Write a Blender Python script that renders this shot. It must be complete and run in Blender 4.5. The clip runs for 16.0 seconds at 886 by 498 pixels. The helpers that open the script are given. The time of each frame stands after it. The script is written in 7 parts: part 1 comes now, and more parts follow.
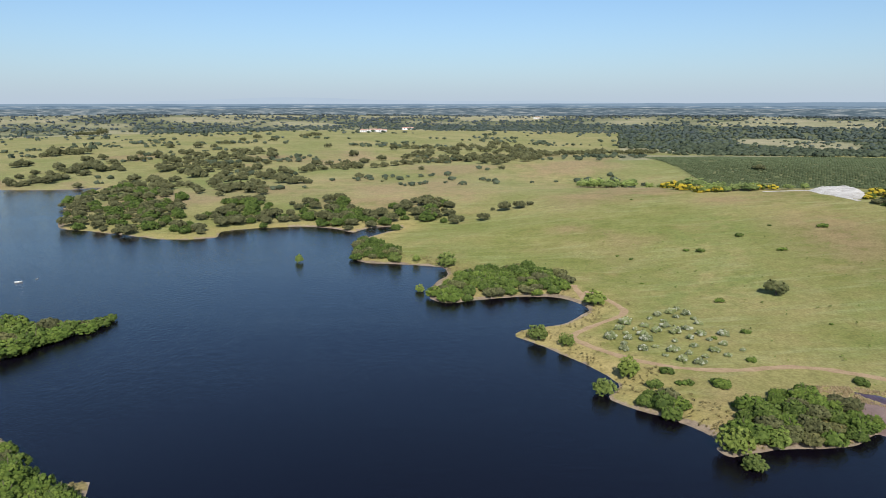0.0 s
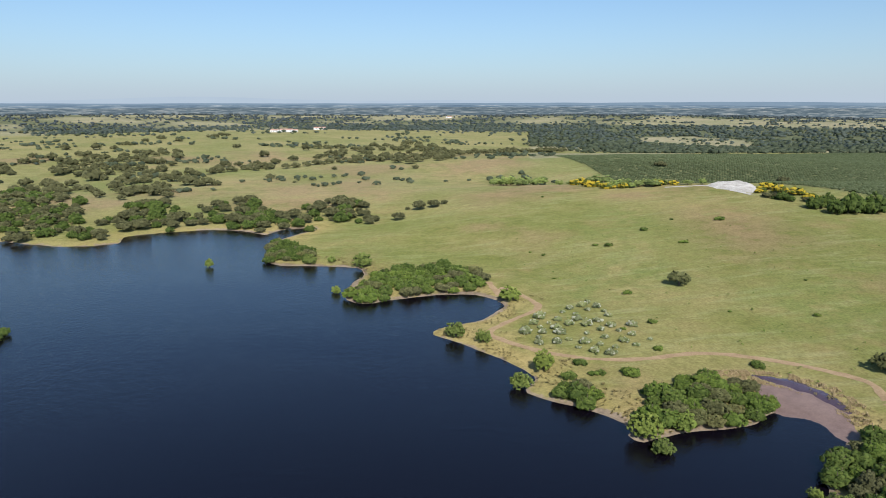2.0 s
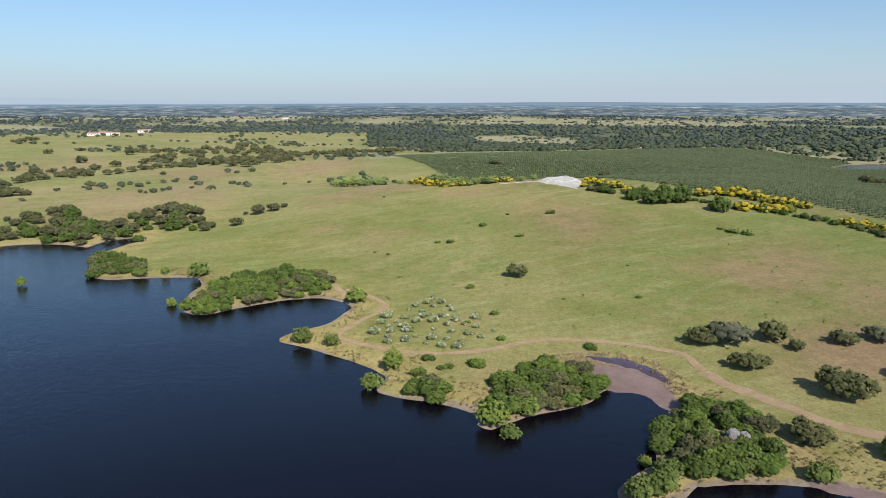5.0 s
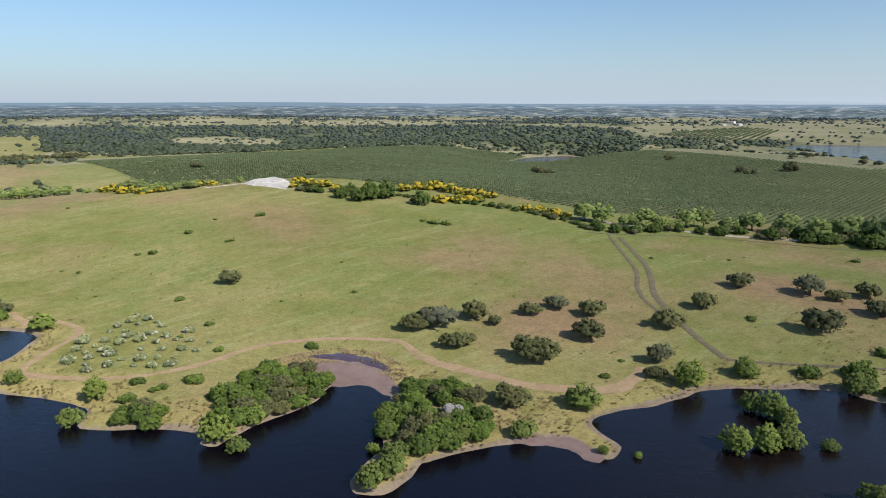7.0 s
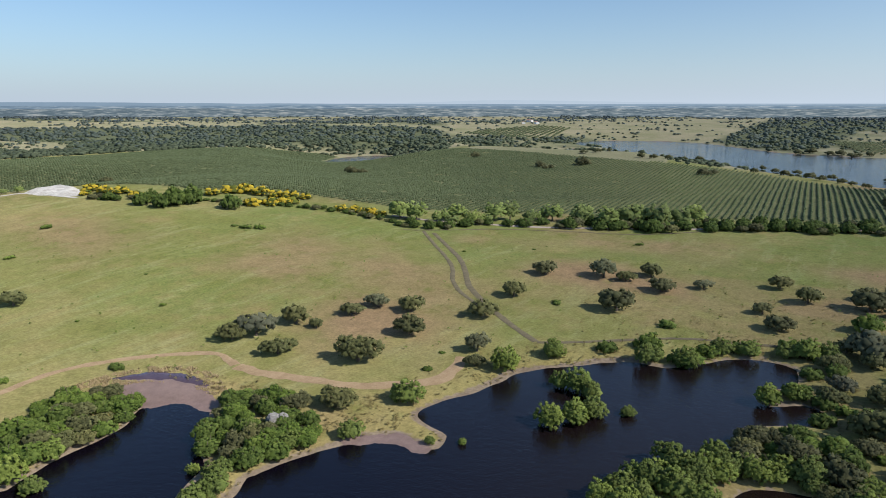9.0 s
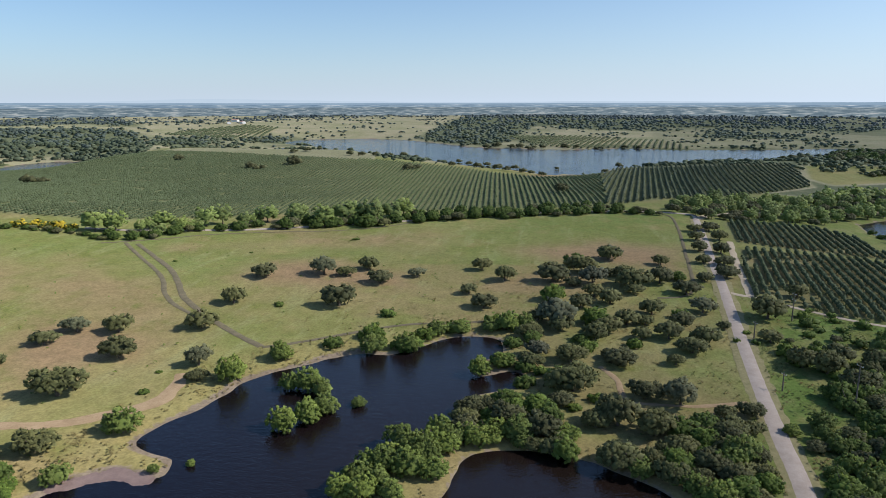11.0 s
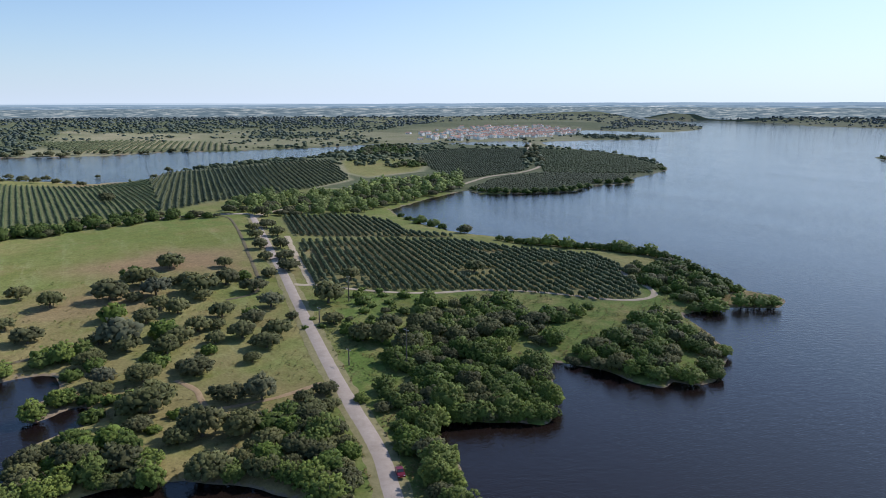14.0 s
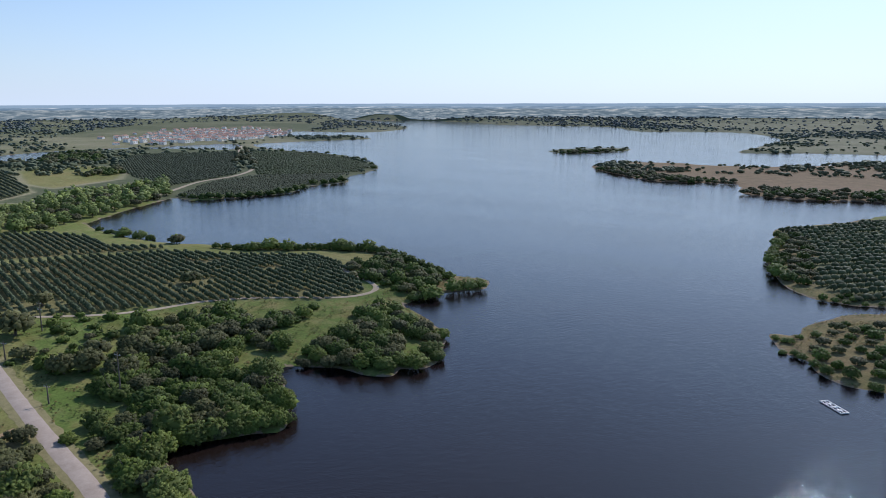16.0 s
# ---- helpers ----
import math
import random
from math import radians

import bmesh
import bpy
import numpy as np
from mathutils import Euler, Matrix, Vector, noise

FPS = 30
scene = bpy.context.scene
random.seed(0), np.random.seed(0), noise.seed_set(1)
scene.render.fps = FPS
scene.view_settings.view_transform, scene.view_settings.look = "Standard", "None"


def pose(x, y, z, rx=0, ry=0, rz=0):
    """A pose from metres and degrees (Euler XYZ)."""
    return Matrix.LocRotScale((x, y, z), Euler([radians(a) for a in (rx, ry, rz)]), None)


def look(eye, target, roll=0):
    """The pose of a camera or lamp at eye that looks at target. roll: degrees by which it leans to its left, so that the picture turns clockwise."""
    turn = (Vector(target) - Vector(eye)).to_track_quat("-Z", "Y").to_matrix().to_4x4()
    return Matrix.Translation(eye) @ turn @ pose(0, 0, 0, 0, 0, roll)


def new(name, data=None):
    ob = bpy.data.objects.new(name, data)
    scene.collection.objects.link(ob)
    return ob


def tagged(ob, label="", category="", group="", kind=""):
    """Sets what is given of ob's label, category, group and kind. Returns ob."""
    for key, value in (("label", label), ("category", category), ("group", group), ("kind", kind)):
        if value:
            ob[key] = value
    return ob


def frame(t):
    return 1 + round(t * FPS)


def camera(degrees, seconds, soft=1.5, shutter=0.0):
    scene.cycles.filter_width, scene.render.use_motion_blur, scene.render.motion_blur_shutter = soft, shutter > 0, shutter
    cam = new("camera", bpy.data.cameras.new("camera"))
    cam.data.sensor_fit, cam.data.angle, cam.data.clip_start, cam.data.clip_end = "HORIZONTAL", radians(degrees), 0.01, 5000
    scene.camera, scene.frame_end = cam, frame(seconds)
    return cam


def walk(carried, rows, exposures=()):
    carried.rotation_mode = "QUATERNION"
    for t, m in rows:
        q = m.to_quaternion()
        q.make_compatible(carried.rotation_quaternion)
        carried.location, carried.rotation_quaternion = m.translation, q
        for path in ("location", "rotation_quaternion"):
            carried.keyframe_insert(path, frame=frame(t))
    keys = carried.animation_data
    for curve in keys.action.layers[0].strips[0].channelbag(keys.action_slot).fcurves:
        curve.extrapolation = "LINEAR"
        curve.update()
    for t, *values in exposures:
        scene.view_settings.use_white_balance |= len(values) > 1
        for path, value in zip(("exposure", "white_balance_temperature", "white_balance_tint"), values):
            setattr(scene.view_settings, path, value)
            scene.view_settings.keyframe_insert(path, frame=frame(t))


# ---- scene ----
cam = camera(64.5, 16.0, soft=0.8)
H = 80.0
PATH = [
    (0, pose(0, 0, H, 78.29, 0, 0.00) @ pose(0, 0, 0, 0, 0, -0.01)),
    (0.5, pose(0, 0, H, 78.27, 0, -2.09) @ pose(0, 0, 0, 0, 0, 0.02)),
    (1, pose(0, 0, H, 78.27, 0, -3.75) @ pose(0, 0, 0, 0, 0, -0.03)),
    (1.5, pose(0, 0, H, 78.27, 0, -5.38) @ pose(0, 0, 0, 0, 0, -0.02)),
    (2, pose(0, 0, H, 78.25, 0, -7.01) @ pose(0, 0, 0, 0, 0, 0.00)),
    (2.5, pose(0, 0, H, 78.24, 0, -8.64) @ pose(0, 0, 0, 0, 0, -0.02)),
    (3, pose(0, 0, H, 78.24, 0, -10.29) @ pose(0, 0, 0, 0, 0, -0.05)),
    (3.2, pose(0, 0, H, 78.25, 0, -10.95) @ pose(0, 0, 0, 0, 0, -0.05)),
    (5.3, pose(0, 0, H, 78.28, 0, -23.24) @ pose(0, 0, 0, 0, 0, -0.04)),
    (5.5, pose(0, 0, H, 78.27, 0, -25.85) @ pose(0, 0, 0, 0, 0, 0.02)),
    (6, pose(0, 0, H, 78.26, 0, -32.10) @ pose(0, 0, 0, 0, 0, -0.04)),
    (6.5, pose(0, 0, H, 78.26, 0, -37.89) @ pose(0, 0, 0, 0, 0, 0.03)),
    (7, pose(0, 0, H, 78.29, 0, -43.45) @ pose(0, 0, 0, 0, 0, 0.08)),
    (7.5, pose(0, 0, H, 78.28, 0, -47.90) @ pose(0, 0, 0, 0, 0, -0.04)),
    (8, pose(0, 0, H, 78.30, 0, -50.80) @ pose(0, 0, 0, 0, 0, -0.06)),
    (8.2, pose(0, 0, H, 78.31, 0, -51.96) @ pose(0, 0, 0, 0, 0, -0.02)),
    (10.3, pose(0, 0, H, 78.21, 0, -73.34) @ pose(0, 0, 0, 0, 0, -0.01)),
    (10.5, pose(0, 0, H, 78.21, 0, -75.74) @ pose(0, 0, 0, 0, 0, -0.00)),
    (11, pose(0, 0, H, 78.22, 0, -81.70) @ pose(0, 0, 0, 0, 0, -0.03)),
    (11.5, pose(0, 0, H, 78.23, 0, -87.66) @ pose(0, 0, 0, 0, 0, -0.04)),
    (12, pose(0, 0, H, 78.23, 0, -93.63) @ pose(0, 0, 0, 0, 0, -0.06)),
    (12.5, pose(0, 0, H, 78.25, 0, -99.59) @ pose(0, 0, 0, 0, 0, -0.06)),
    (13, pose(0, 0, H, 78.27, 0, -105.55) @ pose(0, 0, 0, 0, 0, -0.13)),
    (13.5, pose(0, 0, H, 78.29, 0, -111.30) @ pose(0, 0, 0, 0, 0, -0.13)),
    (14, pose(0, 0, H, 78.31, 0, -117.03) @ pose(0, 0, 0, 0, 0, -0.12)),
    (14.5, pose(0, 0, H, 78.29, 0, -122.78) @ pose(0, 0, 0, 0, 0, -0.15)),
    (15, pose(0, 0, H, 78.30, 0, -128.53) @ pose(0, 0, 0, 0, 0, -0.12)),
    (15.5, pose(0, 0, H, 78.33, 0, -134.31) @ pose(0, 0, 0, 0, 0, -0.10)),
    (16, pose(0, 0, H, 78.35, 0, -139.96) @ pose(0, 0, 0, 0, 0, -0.17)),
]
walk(cam, PATH, [(0.0, -0.08, 6330, 10), (8.0, -0.07, 6420, 10), (11.0, 0.07, 6300, 10), (13.0, 0.23, 6210, 12), (15.0, 0.07, 6140, 13), (16.0, 0.07, 6100, 14)])

# ---- world, sun ----
SUN_BEARING, SUN_HEIGHT = -176.0, 39.0
world = bpy.data.worlds.new("sky")
scene.world = world
world.use_nodes = True
wn = world.node_tree.nodes
sky = wn.new("ShaderNodeTexSky")
sky.sky_type = "NISHITA"
sky.sun_disc = False
sky.sun_elevation = radians(SUN_HEIGHT)
sky.sun_rotation = radians(-SUN_BEARING)
sky.altitude = 200
sky.air_density = 1.0
sky.dust_density = 0.8
sky.ozone_density = 2.2
wn["Background"].inputs["Strength"].default_value = 0.107
haze = wn.new("ShaderNodeMix")
haze.data_type, haze.blend_type = "RGBA", "MULTIPLY"
haze.inputs["Factor"].default_value = 1.0
haze.inputs[7].default_value = (0.80, 1.02, 1.22, 1)
pale = wn.new("ShaderNodeHueSaturation")
pale.inputs["Saturation"].default_value = 0.90
world.node_tree.links.new(sky.outputs[0], pale.inputs["Color"])
world.node_tree.links.new(pale.outputs["Color"], haze.inputs[6])
# the pale haze of a warm day, thickest along the horizon
place = wn.new("ShaderNodeTexCoord")
axes = wn.new("ShaderNodeSeparateXYZ")
rise = wn.new("ShaderNodeMapRange")
rise.inputs["From Min"].default_value, rise.inputs["From Max"].default_value = 0.0, 0.9
rise.inputs["To Min"].default_value, rise.inputs["To Max"].default_value = 1.0, 0.0
thick = wn.new("ShaderNodeMath")
thick.operation = "POWER"
deep = wn.new("ShaderNodeMapRange")
deep.inputs["From Min"].default_value, deep.inputs["From Max"].default_value = -0.2, 0.85
deep.inputs["To Min"].default_value, deep.inputs["To Max"].default_value = 12.5, 2.4
veil = wn.new("ShaderNodeMix")
veil.data_type = "RGBA"
# the haze shines most towards the sun
toward = wn.new("ShaderNodeVectorMath")
toward.operation = "DOT_PRODUCT"
toward.inputs[1].default_value = (-math.sin(radians(SUN_BEARING)) * math.cos(radians(SUN_HEIGHT)), math.cos(radians(SUN_BEARING)) * math.cos(radians(SUN_HEIGHT)), math.sin(radians(SUN_HEIGHT)))
glow = wn.new("ShaderNodeMapRange")
glow.inputs["From Min"].default_value, glow.inputs["From Max"].default_value = -0.8, 0.8
glow.inputs["To Min"].default_value, glow.inputs["To Max"].default_value = 0.92, 1.26
shine = wn.new("ShaderNodeVectorMath")
shine.operation = "SCALE"
shine.inputs[0].default_value = (5.5, 6.35, 7.5)
much = wn.new("ShaderNodeMath")
much.operation = "MULTIPLY"
much.inputs[1].default_value = 0.86
world.node_tree.links.new(place.outputs["Generated"], axes.inputs[0])
world.node_tree.links.new(place.outputs["Generated"], toward.inputs[0])
world.node_tree.links.new(toward.outputs["Value"], glow.inputs["Value"])
world.node_tree.links.new(toward.outputs["Value"], deep.inputs["Value"])
world.node_tree.links.new(deep.outputs["Result"], thick.inputs[1])
world.node_tree.links.new(glow.outputs["Result"], shine.inputs["Scale"])
world.node_tree.links.new(shine.outputs["Vector"], veil.inputs[7])
world.node_tree.links.new(axes.outputs["Z"], rise.inputs["Value"])
world.node_tree.links.new(rise.outputs["Result"], thick.inputs[0])
world.node_tree.links.new(thick.outputs[0], much.inputs[0])
world.node_tree.links.new(much.outputs[0], veil.inputs["Factor"])
world.node_tree.links.new(haze.outputs[2], veil.inputs[6])
world.node_tree.links.new(veil.outputs[2], wn["Background"].inputs["Color"])
sun_data = bpy.data.lights.new("sun", "SUN")
sun_data.energy, sun_data.angle, sun_data.color = 4.7, radians(0.53), (1.0, 0.95, 0.88)
sun = new("sun", sun_data)
_b, _e = radians(SUN_BEARING), radians(SUN_HEIGHT)
_way = Vector((-math.sin(_b) * math.cos(_e), math.cos(_b) * math.cos(_e), math.sin(_e)))
sun.matrix_world = look(_way * 900, (0, 0, 0))
scene.view_settings.exposure = 0.0

# ---- materials ----
class Nodes:
    """A short hand for node materials."""

    def __init__(self, name):
        self.mat = bpy.data.materials.new(name)
        self.mat.use_nodes = True
        self.n, self.l = self.mat.node_tree.nodes, self.mat.node_tree.links
        self.bsdf = self.n["Principled BSDF"]

    def link(self, a, b):
        self.l.new(a, b)

    def noise(self, scale, detail=4, rough=0.55, space="Position", stretch=None):
        t = self.n.new("ShaderNodeTexNoise")
        t.inputs["Scale"].default_value, t.inputs["Detail"].default_value, t.inputs["Roughness"].default_value = scale, detail, rough
        src = self.n.new("ShaderNodeNewGeometry").outputs["Position"] if space == "Position" else self.n.new("ShaderNodeTexCoord").outputs["Object"]
        if stretch:
            m = self.n.new("ShaderNodeMapping")
            m.inputs["Scale"].default_value = stretch
            self.link(src, m.inputs["Vector"])
            src = m.outputs["Vector"]
        self.link(src, t.inputs["Vector"])
        return t.outputs["Fac"]

    def ramp(self, fac, *stops):
        r = self.n.new("ShaderNodeValToRGB")
        e = r.color_ramp.elements
        while len(e) < len(stops):
            e.new(0.5)
        for el, (at, c) in zip(e, stops):
            el.position = at
            el.color = (*c, 1) if len(c) == 3 else c
        self.link(fac, r.inputs["Fac"])
        return r.outputs["Color"]

    def step(self, fac, a, b):
        m = self.n.new("ShaderNodeMapRange")
        m.interpolation_type = "SMOOTHSTEP"
        m.inputs["From Min"].default_value, m.inputs["From Max"].default_value = a, b
        self.link(fac, m.inputs["Value"])
        return m.outputs["Result"]

    def mix(self, fac, a, b, blend="MIX"):
        m = self.n.new("ShaderNodeMix")
        m.data_type, m.blend_type = "RGBA", blend
        if isinstance(fac, float):
            m.inputs["Factor"].default_value = fac
        else:
            self.link(fac, m.inputs["Factor"])
        for s, v in ((m.inputs[6], a), (m.inputs[7], b)):
            if isinstance(v, tuple):
                s.default_value = (*v, 1)
            else:
                self.link(v, s)
        return m.outputs[2]

    def math(self, op, a, b=0.0, clamp=False):
        m = self.n.new("ShaderNodeMath")
        m.operation, m.use_clamp = op, clamp
        for s, v in ((m.inputs[0], a), (m.inputs[1], b)):
            if isinstance(v, (int, float)):
                s.default_value = v
            else:
                self.link(v, s)
        return m.outputs[0]

    def attr(self, name):
        a = self.n.new("ShaderNodeAttribute")
        a.attribute_name = name
        s = self.n.new("ShaderNodeSeparateColor")
        self.link(a.outputs["Color"], s.inputs["Color"])
        return s.outputs[0], s.outputs[1], s.outputs[2]

    def bump(self, height, strength=0.5, distance=0.1):
        b = self.n.new("ShaderNodeBump")
        b.inputs["Strength"].default_value, b.inputs["Distance"].default_value = strength, distance
        self.link(height, b.inputs["Height"])
        self.link(b.outputs["Normal"], self.bsdf.inputs["Normal"])

    def finish(self, color, rough=0.9, spec=0.2, metal=0.0, matt=0.65):
        self.bsdf.inputs["Diffuse Roughness"].default_value = matt
        if isinstance(color, tuple):
            self.bsdf.inputs["Base Color"].default_value = (*color, 1)
        else:
            self.link(color, self.bsdf.inputs["Base Color"])
        self.bsdf.inputs["Roughness"].default_value = rough
        self.bsdf.inputs["Specular IOR Level"].default_value = spec
        self.bsdf.inputs["Metallic"].default_value = metal
        return self.mat


def ground_material():
    m = Nodes("meadow_and_earth")
    shore, dry, red = m.attr("cover_near")
    scrub, soil, lush = m.attr("cover_far")
    big = m.noise(0.012, 5, 0.6)
    mid = m.noise(0.09, 5, 0.6)
    fine = m.noise(1.1, 4, 0.7)
    streak = m.noise(0.05, 5, 0.7, stretch=(0.5, 2.6, 1))
    grass = m.ramp(mid, (0.3, (0.165, 0.176, 0.046)), (0.52, (0.218, 0.216, 0.068)), (0.72, (0.275, 0.256, 0.095)))
    tuft = m.noise(0.32, 4, 0.7)
    blotch = m.noise(0.028, 4, 0.65)
    grass = m.mix(m.math("MULTIPLY", m.step(blotch, 0.5, 0.72), 0.75), grass, (0.335, 0.245, 0.115))
    grass = m.mix(m.math("MULTIPLY", m.step(tuft, 0.52, 0.7), 0.5), grass, (0.17, 0.185, 0.05))
    grass = m.mix(m.step(big, 0.42, 0.66), grass, (0.305, 0.26, 0.105))
    grass = m.mix(m.math("MULTIPLY", m.step(streak, 0.48, 0.68), 0.6), grass, (0.335, 0.32, 0.145))
    straw = m.ramp(mid, (0.3, (0.325, 0.255, 0.095)), (0.7, (0.445, 0.345, 0.15)))
    c = m.mix(m.math("MULTIPLY", dry, m.step(m.math("ADD", mid, m.math("MULTIPLY", dry, 0.35)), 0.45, 0.75)), grass, straw)
    c = m.mix(m.math("MULTIPLY", lush, m.step(mid, 0.3, 0.62)), c, (0.118, 0.186, 0.038))
    earth = m.ramp(mid, (0.3, (0.26, 0.175, 0.10)), (0.7, (0.34, 0.225, 0.125)))
    c = m.mix(m.math("MULTIPLY", red, m.step(m.math("ADD", mid, m.math("MULTIPLY", red, 0.3)), 0.4, 0.7)), c, earth)
    tilled = m.ramp(mid, (0.3, (0.135, 0.155, 0.065)), (0.7, (0.205, 0.205, 0.10)))
    c = m.mix(soil, c, tilled)
    wild = m.ramp(mid, (0.3, (0.10, 0.118, 0.06)), (0.7, (0.17, 0.175, 0.092)))
    pale = m.ramp(big, (0.35, (0.265, 0.255, 0.135)), (0.65, (0.36, 0.315, 0.195)))
    c = m.mix(m.step(scrub, 0.0, 0.45), c, pale)
    c = m.mix(m.step(scrub, 0.5, 0.9), c, wild)
    mud = m.ramp(mid, (0.3, (0.22, 0.165, 0.115)), (0.7, (0.35, 0.275, 0.19)))
    c = m.mix(m.step(m.math("ADD", m.math("ADD", shore, m.math("MULTIPLY", m.math("SUBTRACT", fine, 0.5), 0.6)), m.math("MULTIPLY", m.math("SUBTRACT", tuft, 0.5), 1.3)), 0.32, 0.62), c, mud)
    c = m.mix(0.65, c, m.ramp(m.math("ADD", m.math("MULTIPLY", fine, 0.6), m.math("MULTIPLY", tuft, 0.4)), (0.37, (0.45, 0.45, 0.45)), (0.63, (1.15, 1.15, 1.15))), "MULTIPLY")
    m.bump(fine, 0.35, 0.25)
    return m.finish(c, 0.95, 0.08)


def water_material():
    m = Nodes("lake_water")
    swell = m.noise(0.7, 1, 0.5, stretch=(1.0, 0.5, 1))
    ripple = m.noise(2.7, 0.3, 0.5, stretch=(1.0, 0.75, 1))
    gust = m.noise(0.011, 4, 0.55, stretch=(0.45, 1.7, 1))
    wind = m.step(gust, 0.3, 0.7)
    wave = m.math("ADD", m.math("MULTIPLY", swell, 0.9), m.math("MULTIPLY", ripple, 0.9))
    wave = m.math("MULTIPLY", wave, m.math("ADD", m.math("MULTIPLY", wind, 0.25), 0.75))
    m.bump(wave, 0.55, 0.15)
    silt = m.ramp(m.noise(0.006, 3), (0.35, (0.0040, 0.0030, 0.0070)), (0.7, (0.0056, 0.0041, 0.0066)))
    c = m.mix(m.attr("silt")[0], silt, (0.0125, 0.0080, 0.0062))
    m.bsdf.inputs["IOR"].default_value = 1.33
    m.bsdf.inputs["Specular Tint"].default_value = (0.82, 0.93, 1.0, 1)
    return m.finish(c, 0.05, 0.58, matt=0.0)


def leaf_material(name, dark, mid, light, flower=None, share=0.0, thin=0.07, matt=0.95):
    m = Nodes(name)
    info = m.n.new("ShaderNodeObjectInfo").outputs["Random"]
    isl = m.n.new("ShaderNodeNewGeometry").outputs["Random Per Island"]
    c = m.ramp(m.math("ADD", m.math("MULTIPLY", isl, 0.42), m.math("MULTIPLY", m.noise(0.45, 3), 0.58)), (0.2, dark), (0.5, mid), (0.85, light))
    c = m.mix(0.6, c, m.ramp(info, (0.0, (0.55, 0.58, 0.6)), (0.3, (0.9, 0.86, 0.88)), (0.6, (0.95, 1.0, 0.8)), (1.0, (1.3, 1.22, 0.95))), "MULTIPLY")
    if flower:
        c = m.mix(m.step(m.math("FRACT", m.math("MULTIPLY", isl, 7.31)), 1 - share, 1 - share + 0.02), c, flower)
    m.finish(c, 0.72, 0.12, matt=matt)
    tr = m.n.new("ShaderNodeBsdfTranslucent")
    m.link(c, tr.inputs["Color"])
    mx = m.n.new("ShaderNodeMixShader")
    mx.inputs[0].default_value = thin
    m.link(m.bsdf.outputs[0], mx.inputs[1])
    m.link(tr.outputs[0], mx.inputs[2])
    m.link(mx.outputs[0], m.n["Material Output"].inputs["Surface"])
    return m.mat


def plain(name, a, b, scale=1.0, rough=0.85, spec=0.2, bump=0.3, space="Position", metal=0.0):
    m = Nodes(name)
    f = m.noise(scale, 5, 0.65, space)
    g = m.noise(scale * 9, 3, 0.6, space)
    c = m.ramp(m.math("ADD", m.math("MULTIPLY", f, 0.65), m.math("MULTIPLY", g, 0.35)), (0.32, a), (0.68, b))
    if bump:
        m.bump(g, bump, 0.05)
    return m.finish(c, rough, spec, metal)


GROUND = ground_material()
WATER = water_material()
OAK = leaf_material("holm_oak_leaves", (0.053, 0.057, 0.025), (0.112, 0.114, 0.048), (0.195, 0.193, 0.09))
OAK_GREY = leaf_material("grey_oak_leaves", (0.07, 0.075, 0.045), (0.125, 0.13, 0.078), (0.20, 0.20, 0.125))
THICKET = leaf_material("mastic_leaves", (0.040, 0.066, 0.014), (0.102, 0.147, 0.030), (0.188, 0.238, 0.058))
WILLOW = leaf_material("willow_leaves", (0.085, 0.115, 0.026), (0.165, 0.21, 0.05), (0.25, 0.295, 0.085))
OLIVE = leaf_material("olive_leaves", (0.055, 0.068, 0.036), (0.095, 0.115, 0.06), (0.155, 0.175, 0.10))
OLIVE_YOUNG = leaf_material("young_olive_leaves", (0.068, 0.09, 0.04), (0.102, 0.128, 0.06), (0.15, 0.178, 0.09))
WHITE_BLOOM = leaf_material("white_broom_leaves", (0.13, 0.16, 0.065), (0.215, 0.24, 0.11), (0.30, 0.32, 0.17), (0.44, 0.44, 0.32), 0.2)
YELLOW_BLOOM = leaf_material("yellow_broom_leaves", (0.05, 0.065, 0.014), (0.10, 0.12, 0.022), (0.16, 0.17, 0.03), (0.47, 0.35, 0.035), 0.5)
STRAW = leaf_material("dry_grass_tufts", (0.24, 0.19, 0.075), (0.34, 0.27, 0.11), (0.44, 0.35, 0.16), thin=0.35)
ROUGH_GREEN = leaf_material("rough_green_herbs", (0.13, 0.16, 0.05), (0.20, 0.235, 0.075), (0.27, 0.30, 0.11), thin=0.35)
REED = leaf_material("dry_reeds", (0.28, 0.215, 0.13), (0.38, 0.30, 0.19), (0.47, 0.38, 0.25))
ASH = leaf_material("ash_leaves", (0.115, 0.155, 0.045), (0.20, 0.25, 0.075), (0.29, 0.335, 0.115))
# Distance haze painted into the leaf colours: slight here, stronger in the next two.
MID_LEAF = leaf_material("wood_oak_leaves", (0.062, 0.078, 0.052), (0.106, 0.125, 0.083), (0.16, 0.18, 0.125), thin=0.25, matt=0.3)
FAR_LEAF = leaf_material("hazed_oak_leaves", (0.10, 0.128, 0.118), (0.14, 0.168, 0.155), (0.19, 0.215, 0.195), thin=0.45, matt=0.0)
HAZE_LEAF = leaf_material("haze_blue_leaves", (0.14, 0.175, 0.18), (0.18, 0.215, 0.215), (0.23, 0.262, 0.255), thin=0.5, matt=0.0)
BARK = plain("bark", (0.10, 0.08, 0.06), (0.22, 0.18, 0.14), 3, 0.95, 0.1, 0.6)
ASPHALT = plain("worn_asphalt", (0.33, 0.265, 0.215), (0.46, 0.38, 0.32), 0.35, 0.92, 0.15, 0.2)
DIRT = plain("dirt_track", (0.255, 0.175, 0.10), (0.41, 0.295, 0.18), 0.3, 0.96, 0.05, 0.5)
DARK_DIRT = plain("dark_track", (0.11, 0.095, 0.06), (0.20, 0.165, 0.105), 0.3, 0.96, 0.05, 0.5)
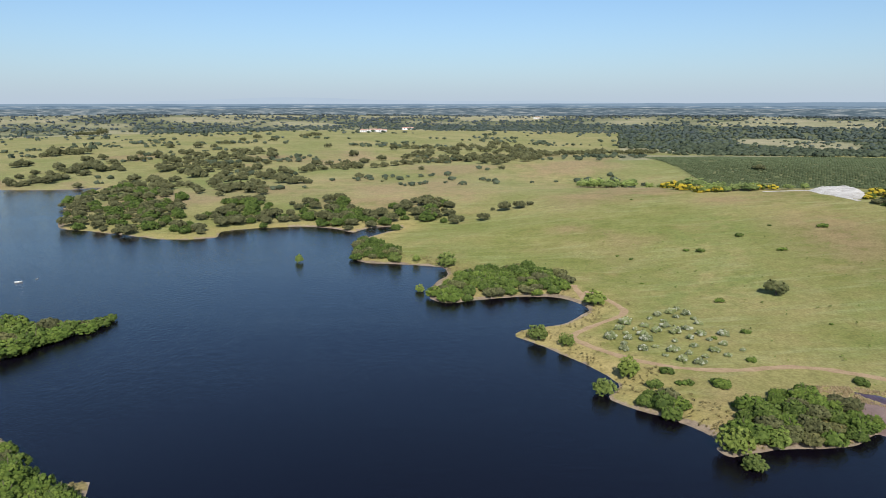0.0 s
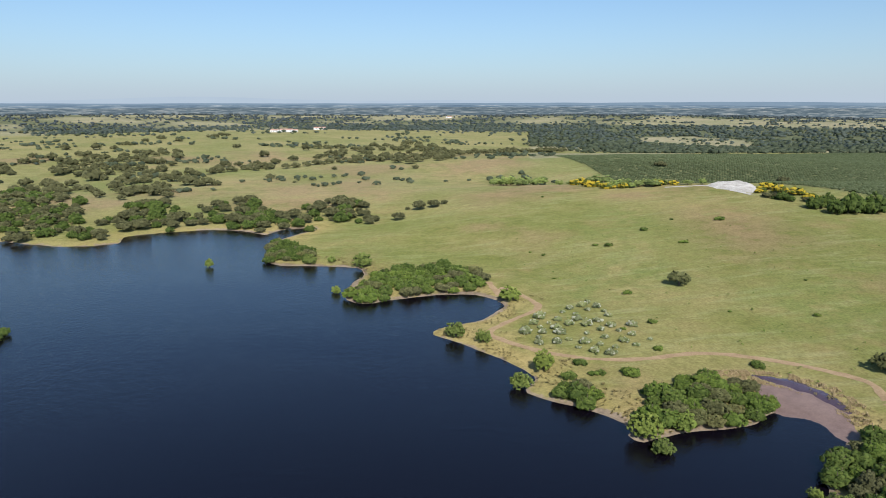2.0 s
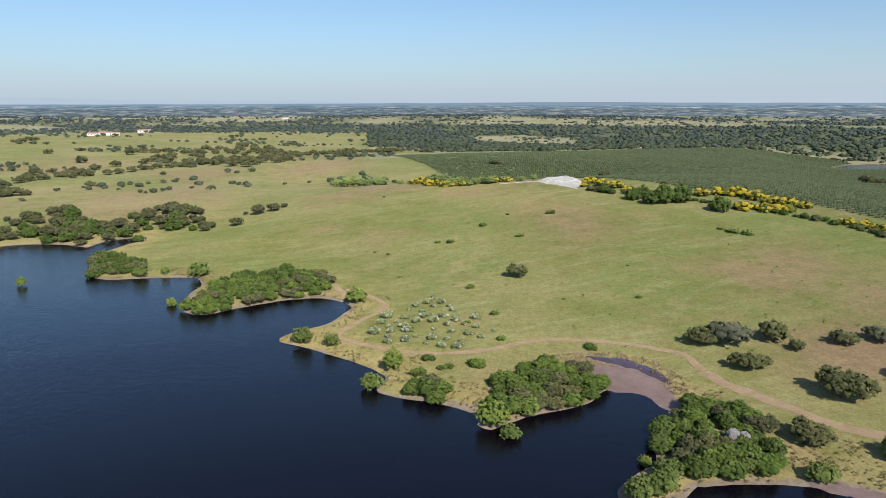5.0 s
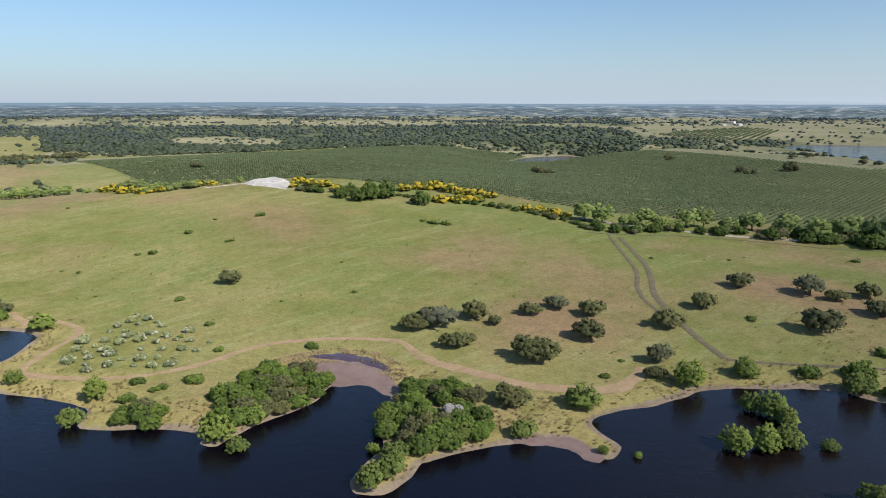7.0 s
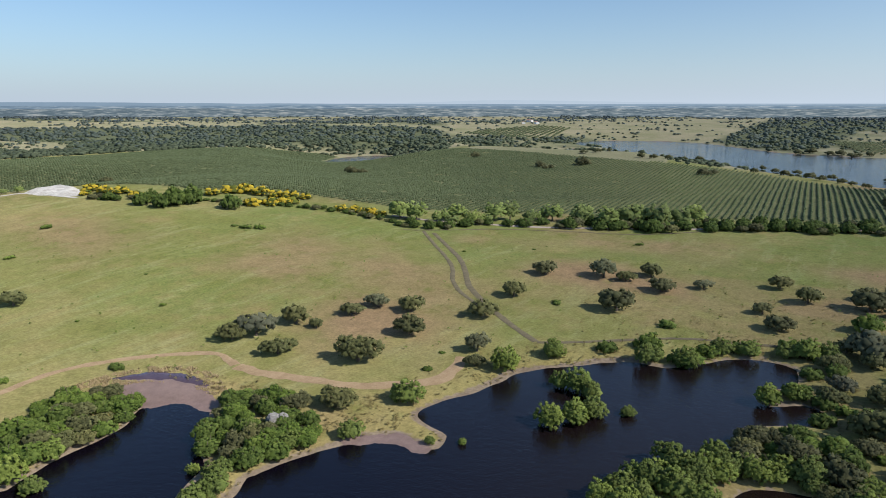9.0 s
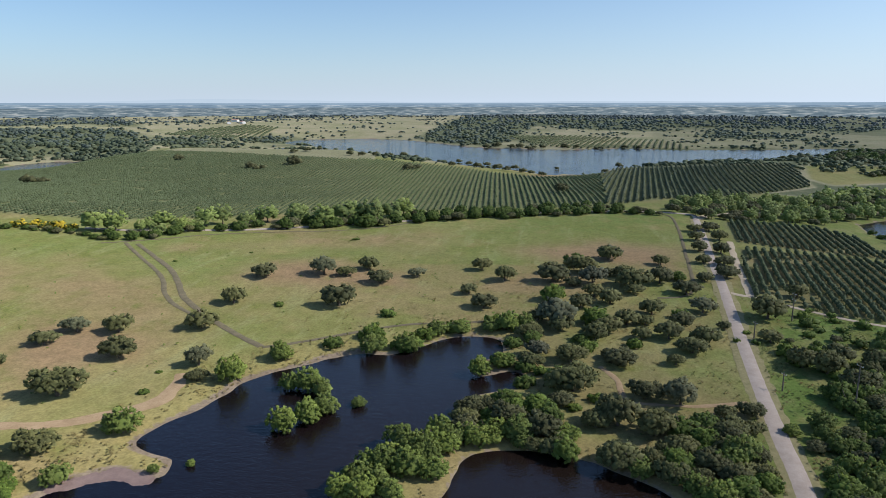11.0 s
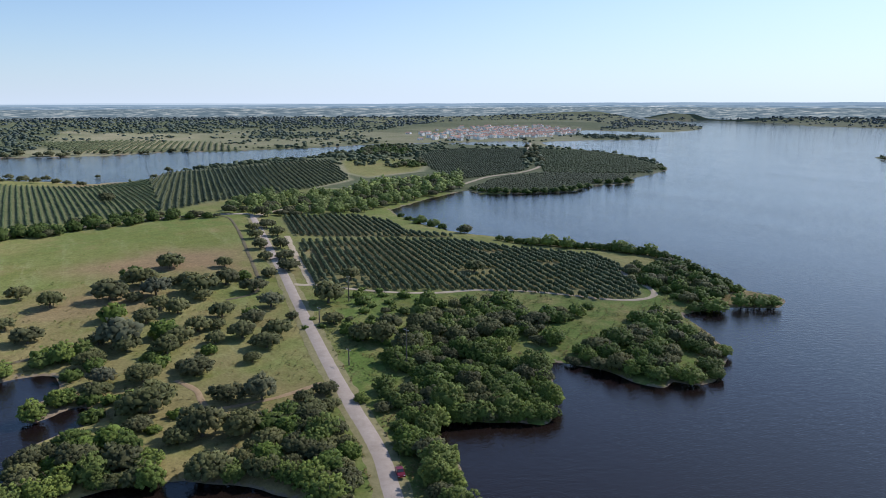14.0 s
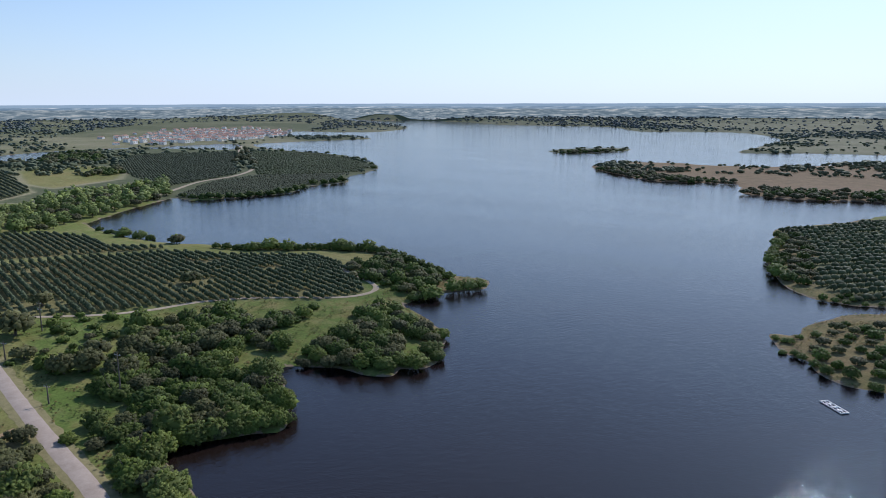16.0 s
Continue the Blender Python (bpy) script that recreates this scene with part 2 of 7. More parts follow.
PALE_DIRT = plain("pale_track", (0.37, 0.29, 0.20), (0.52, 0.43, 0.32), 0.3, 0.96, 0.05, 0.5)
PALE_VERGE = plain("pale_verge", (0.18, 0.165, 0.075), (0.33, 0.28, 0.15), 0.5, 0.96, 0.05, 0.5)
WHITE_EARTH = plain("white_earth", (0.29, 0.26, 0.22), (0.66, 0.63, 0.58), 0.22, 0.95, 0.05, 0.9)
MUD = plain("purple_mud", (0.15, 0.10, 0.085), (0.27, 0.19, 0.16), 0.25, 0.6, 0.35, 0.4)
WET_MUD = plain("wet_purple_mud", (0.055, 0.035, 0.05), (0.11, 0.075, 0.09), 0.18, 0.16, 0.5, 0.1)
ROCK = plain("pale_granite", (0.17, 0.155, 0.14), (0.34, 0.32, 0.295), 1.5, 0.9, 0.15, 0.8)
PLASTER = plain("white_plaster", (0.78, 0.76, 0.72), (0.88, 0.865, 0.83), 0.5, 0.85, 0.2, 0.1)
TILES = plain("roof_tiles", (0.42, 0.24, 0.18), (0.58, 0.37, 0.29), 0.6, 0.9, 0.1, 0.4)
DARK_GLASS = plain("dark_glass", (0.03, 0.035, 0.04), (0.05, 0.055, 0.06), 0.5, 0.1, 0.5, 0)
WOOD_POLE = plain("weathered_pole", (0.10, 0.085, 0.07), (0.20, 0.175, 0.15), 2, 0.9, 0.15, 0.4)
STEEL = plain("grey_steel", (0.30, 0.31, 0.32), (0.45, 0.46, 0.47), 2, 0.45, 0.5, 0.1, metal=0.8)
RED_PAINT = plain("red_car_paint", (0.15, 0.008, 0.016), (0.20, 0.012, 0.022), 2, 0.22, 0.6, 0)
RUBBER = plain("tyre_rubber", (0.015, 0.015, 0.016), (0.03, 0.03, 0.03), 6, 0.85, 0.2, 0.2)
WHITE_PLASTIC = plain("white_plastic", (0.42, 0.45, 0.48), (0.58, 0.60, 0.62), 2, 0.4, 0.4, 0.1)

# ---- the lie of the land ----
NORTH_LAKE_A_PART = [
    (-74.2, 131.9), (-83.8, 136.7), (-92.7, 142.6), (-99.9, 151.6), (-107.8, 157.9), (-124.3, 168.1), (-144.9, 198.8), (-141.3, 212.1),
    (-137.4, 224.3), (-131.2, 234.2), (-126.4, 246.9), (-124.7, 254.5), (-128.6, 255.9), (-144.2, 251), (-161.6, 245), (-173.8, 241.7),
    (-448.7, 650.4), (-417.3, 659), (-374.7, 658.9), (-347.2, 667.8), (-333.3, 681.6), (-327.3, 654.5), (-319.5, 598.8), (-280.2, 511.1),
    (-252, 455.8), (-229.7, 443.2), (-199.9, 429.4), (-164.4, 414.5), (-138.9, 419.9), (-141.4, 441.1), (-113.1, 455.7), (-89.7, 460), (-67.5, 449.3),
    (-56.8, 437), (-49.6, 453.5)]
NORTH_LAKE_B_PART = [
    (-31.4, 457.7), (-29.4, 449.2), (-43.4, 427.3), (-49.4, 395.6), (-45.9, 357), (-24.1, 347.8), (-1.1, 341.4), (2.2, 326.1), (-4.8, 305.8),
    (-6.7, 287), (1.4, 277.5), (15.5, 281.7), (32.4, 286), (47.8, 285.2), (56.5, 275), (57.2, 264.7), (45.3, 249.5), (34.2, 244.8), (26.4, 239.7),
    (25.2, 233.5), (33.5, 225.3), (39.5, 215.6), (46.4, 204.7), (50.3, 195.6), (51.2, 190.5), (46.3, 183.3), (48.5, 178.1), (56.9, 170.7),
    (63.3, 163.5), (66.9, 156.3), (64.8, 153), (67.1, 148.8), (77.8, 152.2), (87.3, 153.2), (98.8, 154.7)]
NORTH_LAKE_C_PART = [
    (107.5, 160.6), (114.7, 155.4), (119, 146.4), (113.5, 140.9), (105.9, 135.8), (99.4, 128.5), (96, 121.6), (88.9, 119), (81, 114.6), (78.8, 111.1),
    (78.3, 110.1), (82.3, 105.2), (90, 106.1), (96.8, 109), (98.4, 108.3), (107.4, 106.4), (118.4, 102.1), (126.2, 97.9), (130.5, 91.9), (128.2, 84.6),
    (130.2, 80.5), (137.4, 82.6), (138.7, 88.6), (142.8, 95.6), (151.1, 95.1), (162.2, 90), (173.7, 86.3), (181.9, 85.5), (190.5, 79.6), (193, 77.6),
    (203.8, 66.7), (210.8, 57.5), (210.6, 48.1), (218.7, 40.3), (230.6, 30.5)]
NORTH_LAKE_D_PART = [
    (232.8, 18.9), (228.3, 13.1), (215.1, 12.8), (208.9, 20.4), (201.5, 21.4), (196.6, 17.5), (202.5, 8.5), (198.2, 3.3), (191.3, 3.6), (186.5, 11.7),
    (180.7, 19.1), (167.8, 21.4), (159.6, 22.4), (155.3, 31.6), (144.1, 37.3), (129.1, 40.9), (116.3, 41.5), (116.5, 27.2), (128.3, 19.8),
    (144.4, 17.1), (150.2, 13.1), (152.3, 6.7), (152.6, -1.2), (149, -12.6), (144.1, -20.2), (140.9, -24.5), (134.6, -29), (128.1, -34.2),
    (116, -33.6), (88, -24), (48, -16), (0, -1.6), (-48, 16), (-80, 56)]
NORTH_LAKE = NORTH_LAKE_A_PART + NORTH_LAKE_B_PART + NORTH_LAKE_C_PART + NORTH_LAKE_D_PART
SOUTH_LAKE_A_PART = [
    (0, -40), (48, -48), (88, -57.6), (113.9, -63.7), (126.8, -68.8), (142.5, -72), (150, -73.5), (145.6, -82.6), (140.4, -93), (136.6, -100.1),
    (151.2, -112.6), (170.4, -124.1), (165.3, -131), (155.8, -136.7), (146.5, -137.5), (139.7, -142.4), (142.1, -148.3), (136, -152.7),
    (138.3, -162.6), (151.7, -181.9), (170.4, -192.8), (190, -201.4), (188.7, -222.9), (182.8, -233.3), (179.1, -242.1), (187.8, -255),
    (201.3, -252.2), (211.8, -253.2), (229.4, -261.4), (249.7, -267.2), (272.1, -269), (288, -267.1), (306.5, -253.7), (324, -242.4), (341.1, -226),
    (357.3, -224.3), (375.1, -214.7), (389.9, -206.6), (420.9, -201.8), (467.1, -201.7), (495.2, -208.5), (515.4, -232.7), (542.3, -266.1),
    (570.4, -309)]
SOUTH_LAKE_B_PART = [
    (573.5, -319.7), (547.9, -320), (531.3, -352), (525.8, -406.1), (551.6, -443.8), (551.4, -500.2), (586.8, -530.4), (627.6, -614.8),
    (685.2, -674.9), (780.5, -729), (882.7, -774.1), (1000.6, -784.2), (1132, -809.9), (1240.5, -872.6), (1250.9, -979.9), (1226.3, -1193.5),
    (1403.2, -1209.6), (1481.4, -1160.2), (1731.5, -1366.8), (1585.7, -1410.2), (1507.1, -1515.6), (1667.3, -1793.5), (2024.7, -2096.7),
    (2479.7, -2272.8), (2541.3, -2372.7), (3512.8, -2987.6), (3942.6, -3225.5), (3416.8, -3045.1), (2556.8, -2502.1), (2498.5, -2687.5),
    (2172, -2612.4), (1853.4, -2457.7), (1626.6, -2304.9), (1352.5, -2314.9), (1157.2, -2290.6), (901.2, -1963.7), (809.1, -2029.6), (652.2, -2040.6),
    (535.3, -1902.9), (422.5, -1640.6), (397.1, -1359.2), (373.5, -1204.9), (276.5, -1262.5), (178.3, -1289.7)]
SOUTH_LAKE_C_PART = [
    (88, -1328.9), (78.7, -1201.2), (159.4, -1114.1), (238.1, -974.8), (331.3, -934), (374.4, -946.3), (439.1, -907.8), (446, -833.2), (407.5, -781.9),
    (360.8, -747.4), (303.3, -708.6), (228.5, -727.5), (199.8, -657.2), (154.8, -644), (89.3, -669.8), (39.9, -672.7), (37.3, -637.7), (77.8, -591.2),
    (93, -540.6), (121.8, -485.7), (113.5, -442.4), (100.8, -382.5), (82.2, -336.4), (66, -317.4), (50.6, -313.7), (38, -318.8), (24.6, -319.9),
    (38.1, -308.9), (49.2, -295.9), (56, -274), (56.4, -260.3), (64, -257.3), (61.6, -249.8), (54.7, -238), (46.7, -234), (43.7, -227.8),
    (34.6, -220.5), (23.7, -221.1), (6.5, -217.8), (-72, -176), (-128, -96), (-120, -32), (-48, -24)]
SOUTH_LAKE = SOUTH_LAKE_A_PART + SOUTH_LAKE_B_PART + SOUTH_LAKE_C_PART
CHANNEL = [
    (1027, 482.3), (1129.8, 484.9), (1223.3, 465.7), (1233.1, 394.9), (1379.3, 530.6), (1518, 505), (1555.7, 411.9), (1541.7, 331), (1479.7, 268.9),
    (1349.5, 179.1), (1272.7, 107.4), (1245.1, -32.4), (1289.8, -132.4), (1256.7, -223.5), (1272.7, -290.7), (1287.9, -404.8), (1330.9, -496.9),
    (1333.9, -594.1), (1316.1, -728.6), (1284.4, -851), (1140.1, -765.9), (1139.6, -703.8), (1255.7, -570.9), (1258.7, -475.2), (1119.2, -412.4),
    (1156.8, -382.2), (1056.5, -331.2), (1011, -268.3), (993.2, -196.4), (927.7, -124.7), (878.5, -80.2), (831.8, -67.6), (804.5, -35.1),
    (812.3, -6.6), (791.3, -27.8), (805.8, 3.3), (842.7, 30.3), (888.3, 81.8), (933.2, 123.8), (1012.5, 184.2), (1062.3, 228.4), (1078.3, 286.1),
    (1056.9, 352.6), (1023.7, 421.8)]
TARN = [
    (747.5, 650.3), (833.3, 685.6), (896.9, 659.2), (866.4, 596.3), (811, 605.5), (758.9, 614.2)]
FAR_ISLAND = [
    (645.3, -1050.1), (653.9, -1121.8), (613.4, -1173.4), (572.8, -1204.3), (543.3, -1147), (562.7, -1077), (593.5, -1018.6)]


def smooth_line(pts, closed=False, n=4):
    """A Catmull-Rom line through the plan points."""
    p = np.array(pts, float).reshape(-1, 2)
    k = len(p)
    out = []
    for i in range(k if closed else k - 1):
        if closed:
            a, b, c, d = p[(i - 1) % k], p[i], p[(i + 1) % k], p[(i + 2) % k]
        else:
            a, b, c, d = p[max(i - 1, 0)], p[i], p[i + 1], p[min(i + 2, k - 1)]
        for j in range(n):
            u = j / n
            out.append(0.5 * (2 * b + (c - a) * u + (2 * a - 5 * b + 4 * c - d) * u * u + (3 * b - a - 3 * c + d) * u ** 3))
    if not closed:
        out.append(p[-1])
    return np.array(out)


def seg_distance(P, line, closed=True):
    """Distance of the points P to a line, and whether they lie inside it."""
    a = line if closed else line[:-1]
    b = np.roll(line, -1, 0) if closed else line[1:]
    best = np.full(len(P), 1e12)
    inside = np.zeros(len(P), bool)
    for (ax, ay), (bx, by) in zip(a, b):
        dx, dy = bx - ax, by - ay
        l2 = dx * dx + dy * dy + 1e-9
        u = np.clip(((P[:, 0] - ax) * dx + (P[:, 1] - ay) * dy) / l2, 0, 1)
        best = np.minimum(best, (P[:, 0] - ax - u * dx) ** 2 + (P[:, 1] - ay - u * dy) ** 2)
        if closed and ay != by:
            cross = (ay > P[:, 1]) != (by > P[:, 1])
            inside ^= cross & (P[:, 0] < ax + (P[:, 1] - ay) * dx / dy)
    return np.sqrt(best), inside


def polar(deg, r):
    return np.array([-math.sin(math.radians(deg)) * r, math.cos(math.radians(deg)) * r])


# hills and hollows: bearing, distance, height, length away from the start, length across
HILLS = [(-30, 600, 17, 190, 150), (-45, 520, 8, 110, 110), (-15, 760, 8, 200, 200), (-66, 1000, 13, 200, 330),
         (-45, 1050, 11, 250, 260), (-90, 560, 5, 120, 140), (8, 1500, 16, 350, 420), (20, 1150, 10, 260, 300),
         (-100, 930, 9, 120, 160), (-116, 1250, 8, 160, 160), (-114, 480, 5, 110, 120), (-55, 2000, 22, 320, 700),
         (-25, 655, -20, 60, 125), (-50, 860, -12, 110, 55), (-10, 700, -5, 60, 60), (-14, 760, 5, 60, 90),
         (-20, 2600, 30, 400, 700), (-90, 2500, 26, 420, 800), (25, 2900, 25, 420, 800)]


def hill_height(x, y):
    z = np.zeros_like(x)
    for deg, r, h, along, across in HILLS:
        cx, cy = polar(deg, r)
        ux, uy = cx / r, cy / r
        u = (x - cx) * ux + (y - cy) * uy
        v = -(x - cx) * uy + (y - cy) * ux
        z = z + h * np.exp(-0.5 * (u / along) ** 2 - 0.5 * (v / across) ** 2)
    r = np.hypot(x, y)
    far = np.clip((r - 2300) / 2400, 0, 1)
    return z + 34 * far * far * (3 - 2 * far)


def land_height(x, y, d):
    """Height of the ground; d: the distance to the shore, positive on land."""
    bank = 1.5 * (1 - np.exp(-np.maximum(d, 0) / 7)) + 0.0
    taper = np.clip(d / 130, 0, 1)
    taper = taper * taper * (3 - 2 * taper)
    roll = 0.5 * np.sin(x * 0.021 + 1.3) * np.cos(y * 0.017 - 0.4) + 0.35 * np.sin(x * 0.05 + y * 0.043)
    z = bank + taper * (hill_height(x, y) + roll + 1.0)
    return np.where(d > 0, z, np.maximum(d * 0.2, -4))


SHORES = [smooth_line(w, True, 3) for w in (NORTH_LAKE, SOUTH_LAKE, CHANNEL, TARN)]
ISLAND = smooth_line(FAR_ISLAND, True, 3)


def shore_distance(P):
    best, wet = np.full(len(P), 1e9), np.zeros(len(P), bool)
    for line in SHORES:
        d, i = seg_distance(P, line)
        best, wet = np.minimum(best, d), wet | i
    d, i = seg_distance(P, ISLAND)
    best, wet = np.minimum(best, d), wet & ~i
    return np.where(wet, -best, best)


def value_noise(x, y, seed=0, octaves=4):
    """Smooth noise between 0 and 1 over the plan."""
    out, amp, total = np.zeros_like(x), 1.0, 0.0
    for o in range(octaves):
        xi, yi = np.floor(x).astype(np.int64), np.floor(y).astype(np.int64)
        fx, fy = x - xi, y - yi
        fx, fy = fx * fx * (3 - 2 * fx), fy * fy * (3 - 2 * fy)

        def h(a, b):
            n = (a * 374761393 + b * 668265263 + (seed + o) * 974634777) & 0x7FFFFFFF
            n = ((n ^ (n >> 13)) * 1274126177) & 0x7FFFFFFF
            return ((n ^ (n >> 16)) & 0xFFFF) / 65535.0
        v = (h(xi, yi) * (1 - fx) + h(xi + 1, yi) * fx) * (1 - fy) + (h(xi, yi + 1) * (1 - fx) + h(xi + 1, yi + 1) * fx) * fy
        out, total = out + amp * v, total + amp
        amp, x, y = amp * 0.5, x * 2.03, y * 2.03
    return out / total


# the ground is one sheet, its rings and spokes closest where the drone looks
ANGLES = np.radians(np.concatenate([np.linspace(-184, 42, 660), np.linspace(44.5, 173.5, 52)]))
RINGS = np.concatenate([np.linspace(2, 70, 16), np.geomspace(76, 4860, 320)])
AA, RR = np.meshgrid(ANGLES, RINGS)
GX, GY = -np.sin(AA) * RR, np.cos(AA) * RR
GRID = np.stack([GX.ravel(), GY.ravel()], 1)
GD = shore_distance(GRID) + (value_noise(GRID[:, 0] / 9, GRID[:, 1] / 9, 3, 3) - 0.5) * 3.0 * np.clip(np.hypot(GRID[:, 0], GRID[:, 1]) / 300, 0.6, 3)
GZ = land_height(GRID[:, 0], GRID[:, 1], GD)
GZ2 = GZ.reshape(RR.shape)
GD2 = GD.reshape(RR.shape)


def grid_value(table, x, y):
    r = np.clip(np.hypot(x, y), RINGS[0], RINGS[-1] - 1e-6)
    a = np.arctan2(-x, y)
    a = np.where(a < ANGLES[0], a + 2 * np.pi, a)
    i = np.clip(np.searchsorted(RINGS, r) - 1, 0, len(RINGS) - 2)
    j = np.searchsorted(ANGLES, a) - 1
    j2 = (j + 1) % len(ANGLES)
    a1 = np.where(j2 == 0, ANGLES[0] + 2 * np.pi, ANGLES[j2])
    u = (r - RINGS[i]) / (RINGS[i + 1] - RINGS[i])
    v = np.clip((a - ANGLES[j]) / (a1 - ANGLES[j]), 0, 1)
    return (table[i, j] * (1 - v) + table[i, j2] * v) * (1 - u) + (table[i + 1, j] * (1 - v) + table[i + 1, j2] * v) * u


def gz(x, y):
    return grid_value(GZ2, np.atleast_1d(np.asarray(x, float)), np.atleast_1d(np.asarray(y, float)))


def gd(x, y):
    return grid_value(GD2, np.atleast_1d(np.asarray(x, float)), np.atleast_1d(np.asarray(y, float)))


def inside(P, poly):
    return seg_distance(np.asarray(P, float).reshape(-1, 2), np.array(poly, float))[1]


def mesh_from(name, verts, faces, mat, smooth=False):
    me = bpy.data.meshes.new(name)
    me.from_pydata(verts.tolist() if hasattr(verts, "tolist") else verts, [], faces.tolist() if hasattr(faces, "tolist") else faces)
    if mat:
        me.materials.append(mat)
    if smooth:
        me.polygons.foreach_set("use_smooth", [True] * len(me.polygons))
    me.update()
    return me


# plan of roads, tracks, woods and groves
OAKS_FIELD = [
    (132.2, 269.2, 10), (154.3, 176.9, 10.9), (161.1, 172.6, 12.3), (176.6, 169.1, 10.2), (177.2, 160.2, 5.6), (153, 154.8, 10.7), (194, 157.9, 8.7),
    (207.5, 156.1, 9.4), (211, 142.9, 10.4), (190, 129.2, 11), (161.6, 129.5, 14.8), (221.5, 117.9, 12.8), (189.7, 103, 8.4), (178.4, 97.8, 6.3),
    (133.4, 114.1, 9.9), (250.5, 119.3, 10.8), (286.8, 121.4, 11.9), (296.8, 97.5, 12.8), (297.4, 87.4, 8.5), (309.8, 79.9, 10.4), (289.8, 70.1, 11.5),
    (255.2, 78.3, 14.7), (302.7, 55.7, 8.2), (318.3, 28, 9), (301.4, 16.5, 10.5), (280.3, 30, 8.9), (262.3, 22.3, 11.4), (344.3, -32.1, 11.6)]
OAKS_GROVE = [
    (301.1, -4.3, 14.8), (316.8, -17.6, 13), (298.5, -21.4, 12.9), (296.2, -37.8, 16.3), (302.8, -50.1, 12.2), (310.8, -35.7, 10.3),
    (266.7, -14.9, 9.3), (245.2, -5.8, 14.7), (272.7, -26.6, 10.5), (238.4, -23.1, 10.1), (248.1, -30.4, 10.1), (260.9, -40.9, 9.9),
    (264.4, -59.8, 10.8), (247.3, -49.5, 10.1), (234.1, -42.8, 11), (220.7, -47.7, 10.7), (233, -33.7, 7.9), (214.5, 0.9, 8.6), (209.7, -9.6, 10.6),
    (208, -24.5, 10.7), (186.6, -9.1, 14), (183.5, -28.7, 9.5), (180.6, -37.1, 10.4), (166.4, -19.4, 11), (245.3, -63.1, 5.1), (281.4, -21, 9.4)]
OAKS_ROAD_SIDE = [
    (162.2, -28.2, 10), (164.8, -14.2, 7.9), (175.7, -53.6, 6.6), (174.4, -46.8, 5.6), (154.4, -32.7, 8.2), (161.9, -38.4, 7.8), (159.2, -44.3, 8),
    (147.3, -37.7, 8.2), (143.5, -42.8, 7.3), (150.8, -48.4, 6.3), (135.9, -43.8, 6.2), (127.2, -42.4, 5.9), (132.5, -39, 5.3), (138.2, -34.2, 5.7),
    (362.8, -78, 7.9), (390, -81.8, 7.2), (337.7, -75, 6.8), (307.2, -69.3, 6.2), (358.2, -87.5, 8.4), (334.2, -84, 8.5), (313.6, -80, 9.1),
    (391, -94.1, 7.9), (416.6, -94.4, 9), (413.8, -85.3, 6.9), (458.7, -101.2, 9.9)]
OAKS_LANE = [
    (259, -81.1, 13.6), (219, -90.5, 8.6), (211.9, -77.8, 10.8), (212.6, -99.7, 11.8), (194.7, -87.1, 10.7), (236.1, -96, 4.2), (239.3, -56.6, 4.7),
    (307.7, -68.5, 4.9), (233.5, -80.9, 3.2), (205, -101.3, 9.6), (288.5, -100.9, 8.4), (274.9, -156.4, 10.5), (377.4, -207.9, 9.1),
    (340.7, -31.3, 12.6)]
WILLOWS_A_PART = [
    (32.6, 230.2, 6.6), (41.2, 222.6, 4.9), (60.9, 272.2, 9.1), (1.7, 341.1, 9), (-13.6, 351.6, 4.1), (-24.3, 350.8, 7.5), (-74, 353, 5.2),
    (-10.1, 295.2, 4.9), (45.2, 184.9, 6), (54.8, 195.7, 7.4), (68, 150.9, 7.9), (69.6, 143.8, 5.3), (79.7, 153.8, 6.7), (146.3, 100.8, 9.3),
    (181.5, 88.6, 9.1), (199.7, 80.1, 6.3), (123, 101.5, 6.3), (130.6, 83.5, 2.6), (135.2, 77.2, 2.3), (110.8, 109.8, 4.9), (82.2, 109.2, 7.2)]
WILLOWS_B_PART = [
    (88, 109.7, 7.4), (92.4, 121.3, 3.2), (92.7, 113.4, 6.4), (155.3, 63.2, 7.9), (160.8, 58.5, 8.7), (166.3, 55.8, 7.5), (180, 65.1, 9),
    (179.3, 69.9, 6.4), (176.7, 59.9, 6.3), (171.7, 48, 4.3), (197.3, 17.5, 7.4), (203.9, 12.1, 6.6), (234.5, 28, 8), (231.5, 35.6, 6.7),
    (215.7, 43.5, 8.6), (211.5, 53.9, 8.5), (238.3, 11.3, 8.8), (241.4, 5.5, 8.1), (238.1, 17.3, 7.2), (199.2, 80.9, 7.1)]
WILLOWS = WILLOWS_A_PART + WILLOWS_B_PART
WILLOWS_BB_A_PART = [
    (150.3, -6.3, 8.1), (143.9, -22.5, 6.1), (158.8, 19.9, 4), (155.5, 10.6, 4.8), (153.8, 4, 4.5), (153.1, -1.2, 4), (154.6, 14.4, 4.7),
    (141.3, -29.7, 5.6), (136.4, -34.4, 5.7), (143.3, 25.4, 7.3), (150.5, 32.5, 7.5), (147.8, 21.2, 7), (136.8, 27.8, 8.1), (137.2, 33.4, 6.9),
    (136.3, 22.2, 6.5), (154.8, 17.6, 4.7), (126.9, -38.1, 5.8), (127.6, 40.4, 6.6), (132.7, 38.2, 6.8), (137.5, 36.3, 7), (141.7, 32.8, 6.9),
    (145.3, 28.9, 7), (148.4, 24.9, 7.1), (151.5, 20, 6.7), (152.4, 14.7, 6.7)]
